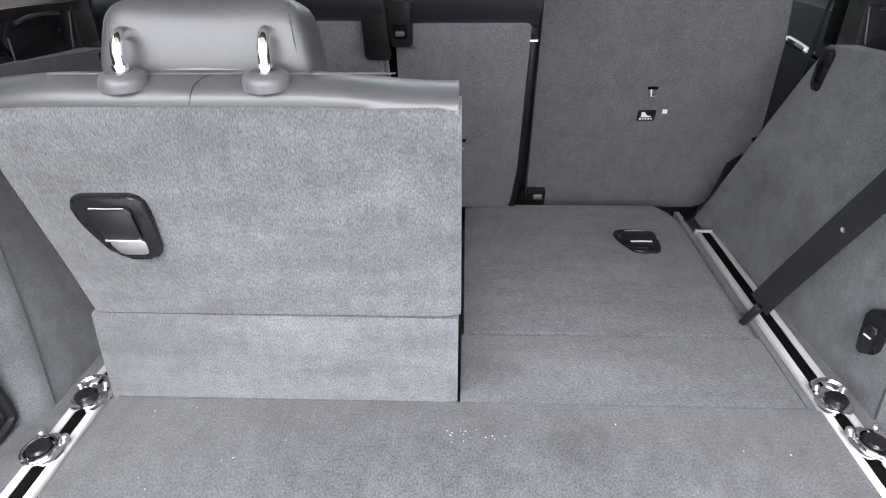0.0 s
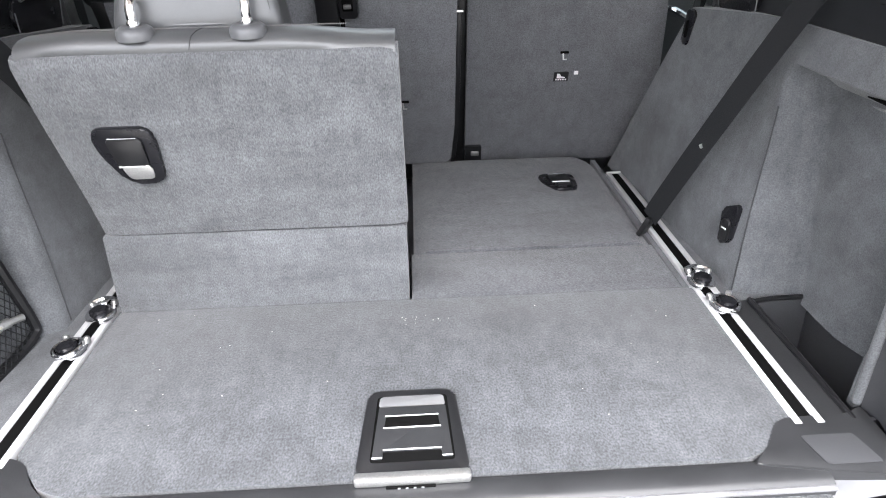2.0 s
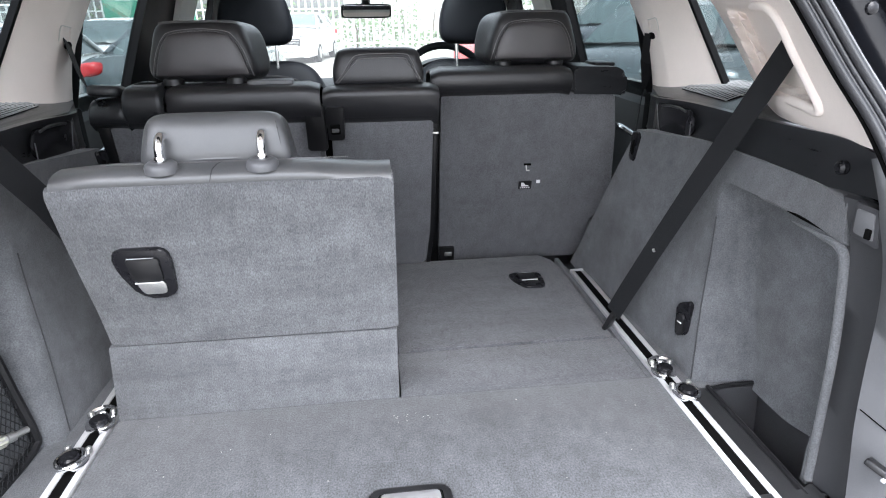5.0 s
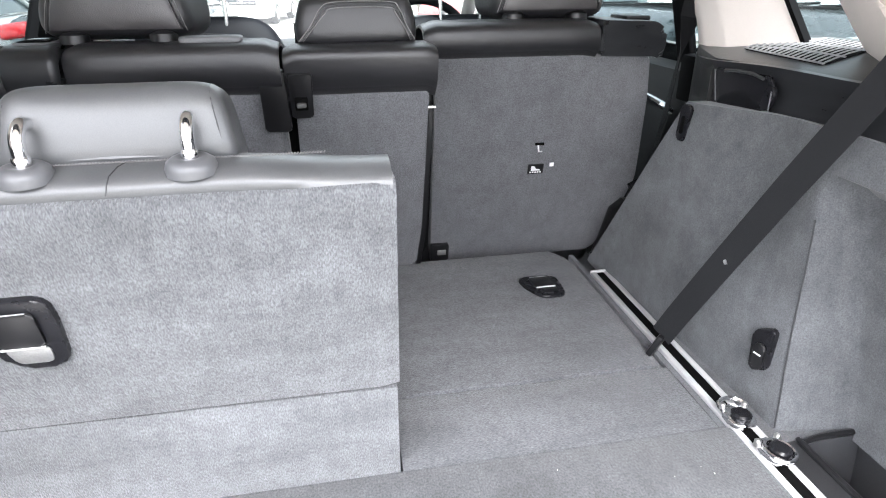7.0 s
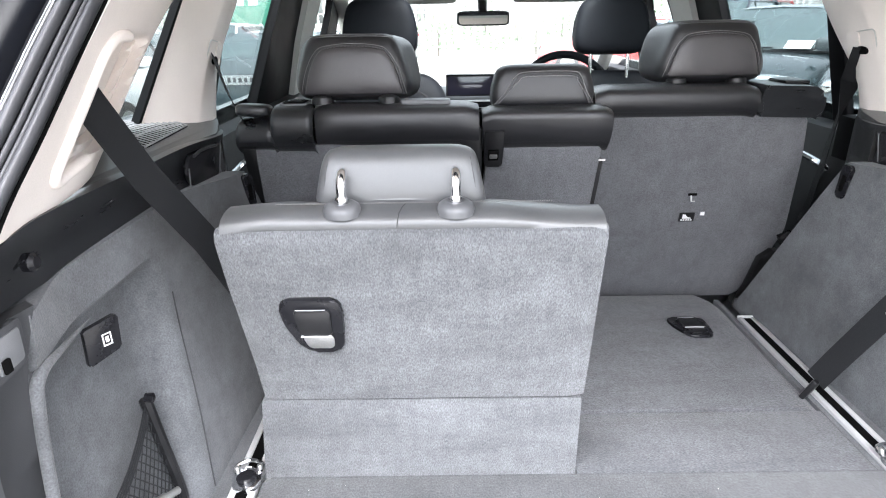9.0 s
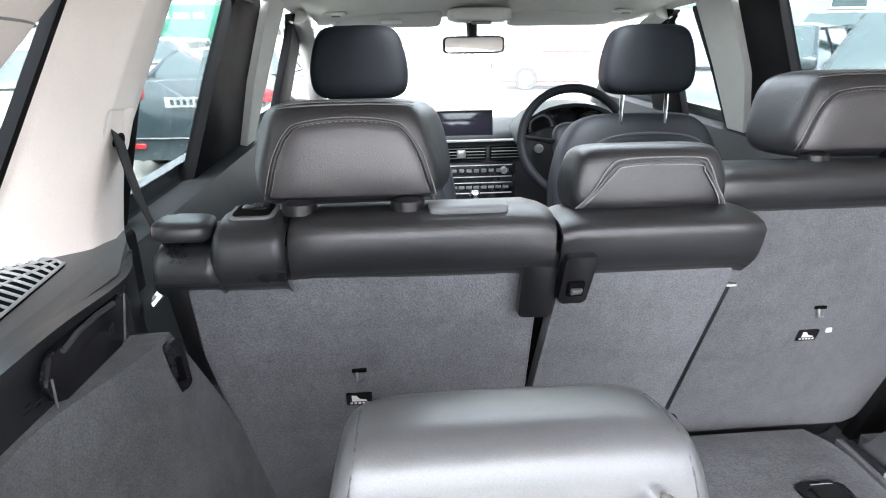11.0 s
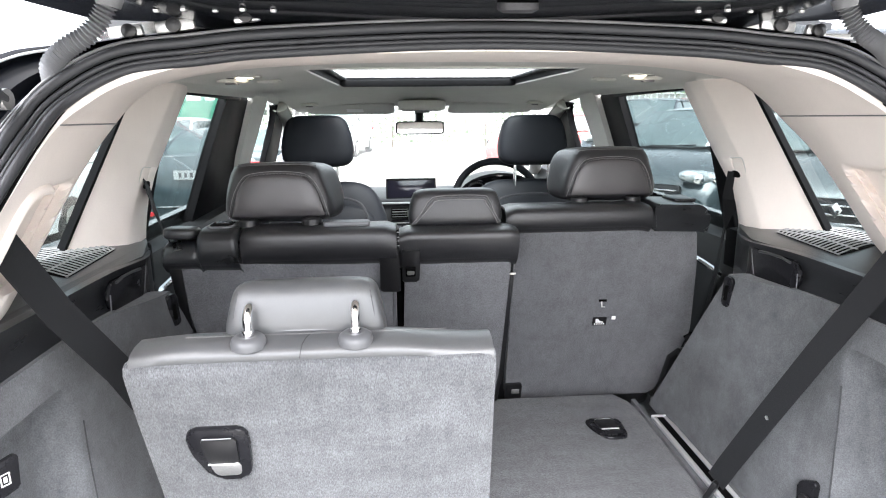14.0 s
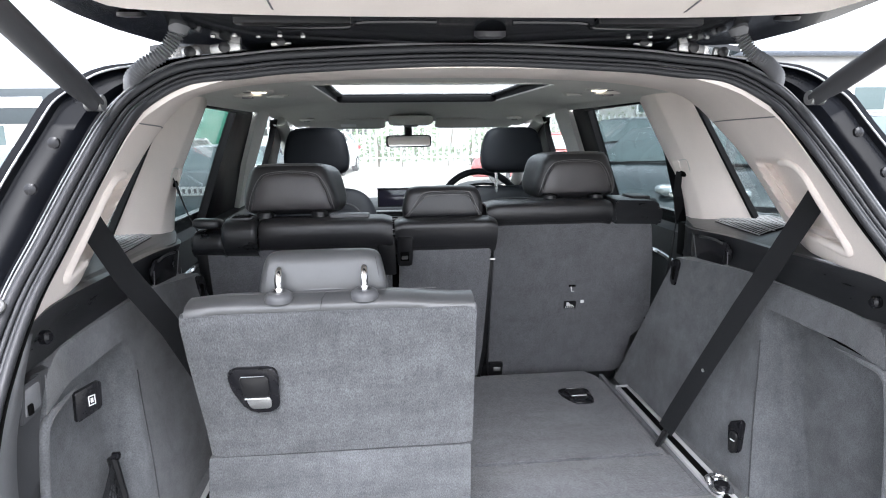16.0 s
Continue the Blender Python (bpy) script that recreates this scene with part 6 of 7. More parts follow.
shell(bm, [[(x, 2.76, 0.795 - 0.02 * (x / 0.6) ** 2) for x in (-0.60, -0.3, 0, 0.3, 0.60)], [(x, 3.05 - 0.05 * (x / 0.7) ** 2, 0.60) for x in (-0.66, -0.33, 0, 0.33, 0.66)], [(x, 3.36 - 0.1 * (x / 0.7) ** 2, 0.36) for x in (-0.74, -0.37, 0, 0.37, 0.74)]], (0, 0.004, 0.003))
g = tagged(part("windscreen", bm, SCREEN_GLASS), "clear curved windscreen glass", "windscreen", kind="structure")
g.visible_shadow = False

# ---- upper tailgate, raised ----
gate = thing("upper_tailgate", "raised black tailgate with oyster inner trim panel", "tailgate")
gz = lambda y: 0.892 + 0.20 * (0.45 - y)
bm = B()
rows = []
for y, w in ((0.455, 0.50), (0.40, 0.545), (0.34, 0.575), (0.24, 0.60), (0.0, 0.63), (-0.25, 0.635), (-0.32, 0.60)):
    rows.append([(w * (i - 10) / 10, y - 0.07 * (abs(i - 10) / 10) ** 3 * (1 if y > 0.2 else 0), gz(y) - (0.012 if 2 < i < 18 else 0)) for i in range(21)])
shell(bm, rows, (0, 0, 0.05))
part("gate_shell", bm, PAINT, gate, smooth=50)
bm = B()
rows = []
for y, w in ((0.228, 0.47), (0.218, 0.49), (0.16, 0.53), (0.0, 0.56), (-0.22, 0.57), (-0.28, 0.54)):
    rows.append([(w * (i - 9) / 9, y - 0.045 * (abs(i - 9) / 9) ** 4, gz(y) - 0.022 - (0.010 if y < 0.26 else 0)) for i in range(19)])
shell(bm, rows, (0, 0, 0.012))
ip = part("inner_panel", bm, BEIGE, gate, smooth=60)
for s in (-1, 1):
    bm = B()
    tube(bm, [(s * 0.285, 0.222, gz(0.222) - 0.026), (s * 0.290, 0.2, gz(0.2) - 0.033), (s * 0.30, -0.2, gz(-0.2) - 0.033)], 0.0016, 5)
    part("panel_joint", bm, PLASTIC_GREY, ip)
bm = B()
lathe(bm, [(0.026, 0), (0.026, 0.008), (0.018, 0.012), (0.012, 0.012), (0.010, 0.006)], pose(0.03, 0.335, gz(0.335) - 0.012, 190, 0, 0), 20)
part("gate_catch", bm, PLASTIC_MID, gate, "round grey rubber stop")
for s in (-1, 1):
    bm = B()
    box(bm, (s * 0.34, 0.44, gz(0.44) - 0.028), (0.065, 0.045, 0.03), bev=0.006)
    hg = part("hinge", bm, PLASTIC_GLOSS, gate)
    bm = B()
    box(bm, (s * 0.34, 0.43, gz(0.43) - 0.046), (0.05, 0.03, 0.008), bev=0.003)
    part("hinge_leaf", bm, PLASTIC, hg)
    for k in range(5):
        bm = B()
        lathe(bm, [(0.004, 0), (0.004, 0.003), (0.002, 0.004)], pose(s * (0.27 + 0.035 * k), 0.355 - 0.008 * (k % 2), gz(0.36) - 0.012, 190), 8)
        part("rivet", bm, STEEL, gate)
    bm = B()
    lathe(bm, [(0.022, 0), (0.020, 0.006), (0.008, 0.008)], pose(s * 0.505, 0.29, gz(0.29) - 0.004, 190), 16)
    part("buffer", bm, PLASTIC, gate)
    bm = B()
    tube(bm, curve([(s * 0.06, 0.300, gz(0.300) - 0.011), (s * 0.17, 0.302, gz(0.302) - 0.011), (s * 0.20, 0.322, gz(0.322) - 0.011), (s * 0.30, 0.322, gz(0.322) - 0.011), (s * 0.325, 0.300, gz(0.3) - 0.011), (s * 0.40, 0.296, gz(0.296) - 0.011), (s * 0.44, 0.26, gz(0.26) - 0.008)], 4), 0.0045, 8)
    part("pressing_ridge", bm, PAINT, gate)
    # bracketed ridge pressed into the shell
    bm = B()
    prism(bm, round_poly([(s * 0.19, 0.275), (s * 0.36, 0.275), (s * 0.36, 0.300), (s * 0.30, 0.304), (s * 0.28, 0.296), (s * 0.24, 0.304), (s * 0.19, 0.30)], 0.004), "z", gz(0.29) - 0.020, gz(0.29) - 0.010, 0.002)
    part("pressed_bracket", bm, PLASTIC, gate)
    sp = thing("gate_strut", "dark tubular strut holding the raised tailgate", "strut", "tailgate struts")
    bm = B()
    a, b = Vector((s * 0.572, 0.292, 0.792)), Vector((s * 0.556, -0.18, 0.985))
    tube(bm, [a, a.lerp(b, 0.06)], 0.013, 12)
    tube(bm, [a.lerp(b, 0.06), a.lerp(b, 0.12), a.lerp(b, 0.9), b], [0.014, 0.0165, 0.0165, 0.015], 16)
    part("tube", bm, PLASTIC_MID, sp, smooth=50)
    bm = B()
    lathe(bm, [(0.012, -0.012), (0.012, 0.012)], pose(*a, 0, 90, 0), 12)
    part("ball_joint", bm, STEEL, sp)
    for tt in (-0.03, -0.085):
        bm = B()
        lathe(bm, [(0.008, 0), (0.008, 0.005), (0.004, 0.007)], pose(s * (0.600 - tt * 0.22), 0.262 + tt * 0.9, 0.768 + tt * 1.1, 80, 0, 0), 12)
        part("bracket_bolt", bm, PLASTIC_GLOSS, sp)
    hose = thing("cable_conduit", "ribbed dark grey cable hose between roof and tailgate", "cable hose", "tailgate hoses")
    pts = curve([(s * 0.540, 0.352, 0.815), (s * 0.533, 0.340, 0.832), (s * 0.512, 0.335, 0.850), (s * 0.485, 0.335, 0.866), (s * 0.466, 0.338, 0.888), (s * 0.455, 0.340, 0.912)], 12)
    bm = B()
    tube(bm, pts, [0.0105 + 0.0022 * (1 if i % 2 else -1) for i in range(len(pts))], 12)
    part("ribbed_hose", bm, PLASTIC_GREY, hose, smooth=20)
    bm = B()
    lathe(bm, [(0.013, 0), (0.016, 0.010), (0.026, 0.022), (0.030, 0.028)], pose(s * 0.458, 0.339, 0.898, 0, s * -12, 0), 16)
    part("boot_grommet", bm, PLASTIC_GREY, hose)
    for k, (x, w2) in enumerate(((0.40, 0.05), (0.31, 0.035), (0.455, 0.03))):
        bm = B()
        box(bm, (s * x, 0.388, 0.896 - 0.13 * (x - 0.3)), (w2, 0.010, 0.016), rot=(0, s * 8, 0), bev=0.004)
        br = part("roof_bracket", bm, STEEL, body)
        bm = B()
        lathe(bm, [(0.009, 0), (0.009, 0.006), (0.004, 0.008)], pose(s * x, 0.383, 0.896 - 0.13 * (x - 0.3), 90, 0, 0), 12)
        part("bolt", bm, PLASTIC, br)

# ---- seat belts ----


def strap(name, label, pts, half, up):
    b = thing(name, label, "seat belt", "seat belts")
    P = [Vector(p) for p in pts]
    W = []
    for i in range(len(P)):
        d = (P[min(i + 1, len(P) - 1)] - P[max(i - 1, 0)]).normalized()
        u = Vector(up[i] if isinstance(up, list) else up)
        W.append((u - d * u.dot(d)).normalized() * half)
    bm = B()
    ribbon(bm, P, W)
    web = part("webbing", bm, BELT, b)
    for k in (-1, 1):
        bm = B()
        tube(bm, [p + w * k * 0.965 for p, w in zip(P, W)], 0.0011, 6)
        part("selvedge", bm, BELT, web, "ribbed woven edge")
    return b


sb = strap("seat_belt", "black boot-seat belt stretched down to the floor rail", [(0.648, 0.312, 0.685), (0.632, 0.345, 0.612), (0.606, 0.390, 0.505), (0.572, 0.450, 0.366), (0.538, 0.510, 0.220), (0.510, 0.560, 0.096), (0.498, 0.580, 0.042)], 0.0210, (0.30, -0.85, -0.42))
bm = B()
box(bm, (0.496, 0.585, 0.022), (0.030, 0.012, 0.05), rot=(22, 0, 38), bev=0.004)
part("buckle_tongue", bm, PLASTIC, sb)
bm = B()
lathe(bm, [(0.004, 0), (0.004, 0.003)], pose(0.536, 0.506, 0.221, 60, 0, 40), 10)
part("stop_button", bm, STEEL, sb)
strap("seat_belt", "black boot-seat belt running behind the raised seat", [(-0.648, 0.312, 0.685), (-0.630, 0.345, 0.612), (-0.597, 0.385, 0.505), (-0.552, 0.430, 0.400), (-0.515, 0.475, 0.28), (-0.50, 0.56, 0.06)], 0.0235, (-0.30, -0.85, -0.42))
strap("seat_belt", "black rear-seat belt hanging from the centre pillar", [(0.692, 0.946, 0.622), (0.706, 0.985, 0.55), (0.715, 1.015, 0.475), (0.708, 1.024, 0.36), (0.695, 1.026, 0.25), (0.668, 1.04, 0.12)], 0.020, [(0.74, -0.67, 0.1), (0.70, -0.70, 0.1), (0.45, 0.9, 0.0), (0.30, 0.95, 0.0), (0.24, 0.97, 0.0), (0.5, 0.86, 0.0)])
strap("seat_belt", "black rear-seat belt from pillar to seat shoulder", [(-0.690, 0.945, 0.628), (-0.668, 0.905, 0.595), (-0.640, 0.862, 0.553), (-0.605, 0.815, 0.517)], 0.021, (0.05, 0.64, -0.77))

# ---- front seats ----


def front_seat(x, zoff, tilt):
    f = thing("front_seat", "black leather front seat with headrest on bright posts", "car seat", "front seats", at=(x, 1.825 if x < 0 else 1.845, zoff))

    def wpb(p):
        k = p.z / 0.30
        p.x *= 1.0 - 0.11 * smooth01((k - 0.2) / 0.8)
        return p
    bm = B()
    soft(bm, (0, 0.0, 0.205), (0.52, 0.16, 0.62), 0.42, 0.42, 36, 26, (-10, 0, 0), wpb)
    part("backrest", bm, LEATHER_FRONT, f, smooth=60)
    bm = B()
    soft(bm, (0, -0.045, 0.17), (0.46, 0.12, 0.52), 0.35, 0.35, 30, 20, (-10, 0, 0), wpb)
    part("back_shell", bm, LEATHER_FRONT, f, smooth=60)
    bm = B()
    soft(bm, (0, 0.32, -0.12), (0.52, 0.52, 0.18), 0.4, 0.5)
    part("cushion", bm, LEATHER_FRONT, f, smooth=60)

    def wph(p):
        k = p.z / 0.09
        p.x *= 1.0 - 0.14 * smooth01((k + 0.3) / 1.3)
        if p.y < 0:
            p.y *= 0.9
        return p
    hr = padded_headrest(f, (0, 0.0, 0.664), (0.262, 0.12, 0.19), 0.42, 0.5, wph, (-6, 0, 0), LEATHER_FRONT)
    for px in (-0.066, 0.066):
        bm = B()
        tube(bm, [(px, -0.012, 0.47), (px, -0.006, 0.60)], 0.0065, 10)
        part("post", bm, CHROME, hr)
    bm = B()
    pts = curve([(-0.19, -0.098, 0.28), (-0.175, -0.078, 0.40), (-0.13, -0.066, 0.452), (0, -0.062, 0.468), (0.13, -0.066, 0.452), (0.175, -0.078, 0.40), (0.19, -0.098, 0.28)], 8)
    tube(bm, pts, 0.004, 6)
    part("piping", bm, LEATHER, f)
    return f


front_seat(-0.419, 0.004, 0)
front_seat(0.390, -0.002, 0)

# ---- dashboard ----
dash = thing("dashboard", "dark dashboard with pale top, vents and centre controls", "dashboard")
bm = B()
rows = []
for y, z in ((2.36, -0.10), (2.33, 0.10), (2.32, 0.30), (2.345, 0.352), (2.42, 0.372), (2.60, 0.380), (2.85, 0.375), (3.03, 0.350)):
    rows.append([(x, y + 0.06 * (x / 0.75) ** 2, z - 0.02 * (x / 0.75) ** 2 + (0.055 * math.exp(-((x - 0.33) / 0.17) ** 2) if 2.34 < y < 2.8 else 0)) for x in [0.75 * (i - 12) / 12 for i in range(25)]])
shell(bm, rows, (0, 0.01, -0.01))
part("dash_body", bm, DASH, dash, smooth=60)
bm = B()
box(bm, (-0.072, 2.31, 0.428), (0.228, 0.02, 0.090), rot=(-8, 0, 0), bev=0.004)
sc = part("display", bm, PLASTIC, dash, "wide dark display with silver edge")
bm = B()
box(bm, (-0.072, 2.2985, 0.428), (0.212, 0.003, 0.076), rot=(-8, 0, 0), bev=0.001)
part("display_glass", bm, SCREEN, sc)
bm = B()
box(bm, (-0.072, 2.3, 0.475), (0.23, 0.02, 0.004), rot=(-8, 0, 0), bev=0.001)
part("display_edge", bm, ALU, sc)
bm = B()
prism(bm, [(-0.62, 0.358), (0.16, 0.358), (0.16, 0.364), (-0.62, 0.364)], "y", 2.31, 2.33, 0.001)
part("trim_strip", bm, ALU, dash, "silver trim strip")
for x0, x1 in ((-0.165, 0.02), (0.035, 0.165)):
    bm = B()
    prism(bm, rounded(x0, 0.292, x1, 0.342, 0.006), "y", 2.305, 2.325, 0.002)
    v = part("air_vent", bm, DARK, dash)
    for k in range(4):
        bm = B()
        box(bm, ((x0 + x1) / 2, 2.303, 0.300 + k * 0.0115), (x1 - x0 - 0.008, 0.006, 0.0022))
        part("louvre", bm, PLASTIC_GREY if k != 2 else ALU, v)
bm = B()
box(bm, (-0.075, 2.298, 0.316), (0.032, 0.01, 0.028), bev=0.003)
part("vent_knob", bm, STEEL, dash)
bm = B()
prism(bm, rounded(-0.165, 0.06, 0.13, 0.284, 0.01), "y", 2.300, 2.325, 0.004)
cs = part("console_panel", bm, PLASTIC_GLOSS, dash, "gloss black control stack with silver buttons")
for k in range(9):
    bm = B()
    box(bm, (-0.13 + 0.028 * k, 2.297, 0.252), (0.019, 0.006, 0.013), bev=0.002)
    part("button", bm, PLASTIC_GREY, cs)
    bm = B()
    box(bm, (-0.13 + 0.028 * k, 2.297, 0.188), (0.022, 0.006, 0.011), bev=0.002)
    part("button", bm, PLASTIC_GREY, cs)
for zz in (0.272, 0.228, 0.205, 0.165):
    bm = B()
    box(bm, (-0.018, 2.2985, zz), (0.27, 0.004, 0.003))
    part("silver_line", bm, ALU, cs)
for x, z, r in ((0.085, 0.252, 0.013), (-0.145, 0.252, 0.011), (0.215, 0.330, 0.017)):
    bm = B()
    lathe(bm, [(r, 0), (r, 0.012), (r * 0.7, 0.016)], pose(x, 2.30, z, 90, 0, 0), 18)
    part("rotary_knob", bm, STEEL, dash)
bm = B()
prism(bm, [(-0.16, -0.12), (0.14, -0.12), (0.13, 0.10), (-0.15, 0.10)], "y", 1.75, 2.30, 0.02)
part("centre_console", bm, PLASTIC_GLOSS, dash)
gs = thing("gear_selector", "short gear lever with a bright metal knob", "gear lever", at=(-0.055, 2.05, 0.13))
bm = B()
tube(bm, [(0, 0, -0.03), (0, 0.005, 0.05)], 0.010, 10)
part("stem", bm, PLASTIC, gs)
bm = B()
soft(bm, (0, 0.0, 0.078), (0.036, 0.045, 0.07), 0.6, 0.6)
part("knob", bm, CHROME, gs, smooth=60)

# instrument hood and dials
cl = thing("instrument_cluster", "round dials with pale rings under a black hood", "instruments")
bm = B()
rows = []
for y in (2.26, 2.32, 2.45):
    rows.append([(0.33 + 0.205 * math.cos(a), y, 0.355 + 0.13 * math.sin(a) * (1 - 0.2 * (y - 2.26))) for a in [math.pi * i / 14 for i in range(15)]])
shell(bm, rows, (0, 0, 0.012))
part("hood", bm, DASH, cl, smooth=60)
bm = B()
prism(bm, [(0.14, 0.33), (0.52, 0.33), (0.51, 0.42), (0.43, 0.472), (0.23, 0.472), (0.15, 0.42)], "y", 2.36, 2.37)
part("dial_plate", bm, PLASTIC_GLOSS, cl)
for x in (0.235, 0.425):
    bm = B()
    tube(bm, [(x + 0.055 * math.cos(a * math.pi / 16), 2.352, 0.402 + 0.055 * math.sin(a * math.pi / 16)) for a in range(32)], 0.004, 6, closed=True)
    dr = part("dial_ring", bm, CHROME, cl)
    bm = B()
    for k in range(24):
        a = math.pi * (-0.25 + 1.5 * k / 23)
        tube(bm, [(x + 0.038 * math.cos(a), 2.356, 0.402 + 0.038 * math.sin(a)), (x + 0.047 * math.cos(a), 2.356, 0.402 + 0.047 * math.sin(a))], 0.0012, 4)
    part("dial_marks", bm, WHITE, dr)

sw = thing("steering_wheel", "black leather steering wheel with silver spoke trim", "steering wheel", at=(0.29, 2.09, 0.39))
sw.rotation_euler = (radians(-24), 0, 0)
bm = B()
tube(bm, [(0.184 * math.cos(a * math.pi / 24), 0, 0.184 * math.sin(a * math.pi / 24)) for a in range(48)], 0.0155, 10, closed=True)
part("rim", bm, LEATHER_FRONT, sw, smooth=60)
bm = B()
soft(bm, (0, 0.0, 0.0), (0.155, 0.06, 0.13), 0.6, 0.6)
part("hub", bm, DASH, sw, smooth=60)
bm = B()
lathe(bm, [(0.018, 0), (0.018, 0.003)], pose(0, -0.031, 0.01, 90, 0, 0), 20)
part("hub_badge", bm, ALU, sw, "plain round silver badge")
for a, b in (((-0.07, 0.0), (-0.178, 0.02)), ((0.07, 0.0), (0.178, 0.02)), ((-0.02, -0.05), (-0.05, -0.175)), ((0.02, -0.05), (0.05, -0.175))):
    bm = B()
    tube(bm, [(a[0], -0.005, a[1]), (b[0], 0, b[1])], 0.014, 8, flat=0.5)
    part("spoke", bm, PLASTIC if a[1] == 0 else ALU, sw)

DASH_AT, DASH_GROW = Vector((-0.15, 0.0, 0.745)), 1.10
for ob in (dash, gs, cl, sw):
    ob.location = DASH_AT + (ob.location - DASH_AT) * DASH_GROW
    ob.scale = (DASH_GROW,) * 3

# ---- under the roof, at the front ----
mr = thing("rear_view_mirror", "frameless black interior mirror on the windscreen", "mirror", at=(-0.013, 2.58, 0.694))
bm = B()
soft(bm, (0, 0.0, 0), (0.244, 0.035, 0.066), 0.3, 0.35, 28, 18, (-3, 0, 0))
part("housing", bm, PLASTIC, mr)
bm = B()
prism(bm, rounded(-0.113, -0.026, 0.113, 0.026, 0.014), "y", -0.0195, -0.0175)
bmesh.ops.transform(bm, matrix=pose(0, 0, 0, -3), verts=bm.verts)
part("glass", bm, MIRROR, mr)
bm = B()
tube(bm, [(0, 0.015, 0.01), (0, 0.05, 0.06), (0, 0.09, 0.10)], 0.022, 10)
part("stalk", bm, PLASTIC, mr)
oc = thing("overhead_console", "pale roof console with lamp and sunroof switch", "console", at=(-0.008, 2.46, 0.792))
bm = B()
soft(bm, (0, 0.0, 0.01), (0.225, 0.20, 0.05), 0.35, 0.4)
part("housing", bm, HEADLINER, oc)
bm = B()
box(bm, (0, -0.055, -0.016), (0.07, 0.05, 0.012), rot=(10, 0, 0), bev=0.004)
part("switch", bm, PLASTIC_GREY, oc)
for x in (-0.06, 0.06):
    bm = B()
    prism(bm, rounded(x - 0.03, -0.03, x + 0.03, 0.05, 0.01), "z", -0.018, -0.012, 0.002)
    part("lamp_lens", bm, WHITE, oc)
for s in (-1, 1):
    vs = thing("sun_visor", "folded pale sun visor under the headliner", "sun visor", "sun visors", at=(s * 0.35, 2.62, 0.792))
    bm = B()
    soft(bm, (0, 0, 0), (0.43, 0.19, 0.024), 0.25, 0.4, rot=(-14, 0, 0))
    part("flap", bm, HEADLINER, vs)
    if s < 0:
        bm = B()
        box(bm, (0.02, -0.03, -0.011), (0.08, 0.05, 0.003), rot=(-14, 0, 0))
        part("label", bm, WHITE, vs, "plain white warning label")
    for y, nm in ((2.42, "coat_hook"), (1.12, "coat_hook")):
        ch = thing("roof_clip", "small pale ceiling clip with oval base", "clip", "roof clips", at=(s * 0.525, y, roof_z(0.525, y) - 0.003))
        bm = B()
        soft(bm, (0, 0, -0.002), (0.08, 0.035, 0.016), 0.6, 0.6)
        part("base", bm, HEADLINER, ch)
        bm = B()
        box(bm, (0, -0.008, -0.010), (0.03, 0.018, 0.006), bev=0.002)
        part("slot", bm, PLASTIC_GREY, ch)
    rl = thing("roof_lamp", "small warm-lit reading lamp in the headliner", "lamp", "roof lamps", at=(s * 0.492, 1.09, roof_z(0.492, 1.09) - 0.001))
    bm = B()
    prism(bm, rounded(-0.042, -0.020, 0.042, 0.020, 0.012), "z", -0.003, 0.002, 0.001)
    part("bezel", bm, HEADLINER, rl)
    lm = bpy.data.materials.get("warm_lamp_lens")
    if lm is None:
        lm = material("warm_lamp_lens", (0.8, 0.6, 0.4), 0.3, bump=0)
        q = lm.node_tree.nodes["Principled BSDF"]
        q.inputs["Emission Color"].default_value = (1.0, 0.82, 0.58, 1)
        q.inputs["Emission Strength"].default_value = 1.0
    bm = B()
    x0, x1 = sorted((-s * 0.022, s * 0.016))
    prism(bm, rounded(x0, -0.015, x1, 0.015, 0.005), "z", -0.0042, -0.0028, 0.0005)
    part("lens", bm, lm, rl, "lit warm lens")
    bm = B()
    x0, x1 = sorted((s * 0.018, s * 0.038))
    prism(bm, rounded(x0, -0.015, x1, 0.015, 0.005), "z", -0.0042, -0.0028, 0.0005)
    part("lamp_shade", bm, PLASTIC_MID, rl, "dark unlit half of the lamp")
    gh = thing("coat_hook", "pale folded coat hook lying flush in the headliner", "coat hook", "coat hooks", at=(s * 0.478, 1.30, roof_z(0.478, 1.30)))
    bm = B()
    soft(bm, (0, 0.008, -0.001), (0.074, 0.034, 0.008), 0.5, 0.5)
    part("base", bm, HEADLINER, gh)
    bm = B()
    soft(bm, (0, -0.006, -0.005), (0.056, 0.014, 0.008), 0.5, 0.5)
    part("bar", bm, HEADLINER, gh)

# crumbs on the carpet
cr = random.Random(11)
verts, faces = [], []
for k in range(34):
    if k < 12:
        c = Vector((0.012 + cr.gauss(0, 0.012), 0.325 + cr.gauss(0, 0.010), 0.0006))
    else:
        c = Vector((cr.uniform(-0.46, 0.46), cr.uniform(0.03, 0.37), 0.0006))
    a, r = cr.uniform(0, 6.28), cr.uniform(0.0008, 0.0019)
    u, v = Vector((math.cos(a), math.sin(a), 0)) * r, Vector((-math.sin(a), math.cos(a), 0)) * r * 0.5
    i = len(verts)
    verts += [c - u, c - v, c + u, c + v, c + Vector((0, 0, r * 0.7))]
    faces += [(i, i + 1, i + 4), (i + 1, i + 2, i + 4), (i + 2, i + 3, i + 4), (i + 3, i, i + 4), (i + 3, i + 2, i + 1, i)]
me = bpy.data.meshes.new("crumbs")
me.from_pydata([tuple(v) for v in verts], [], faces)
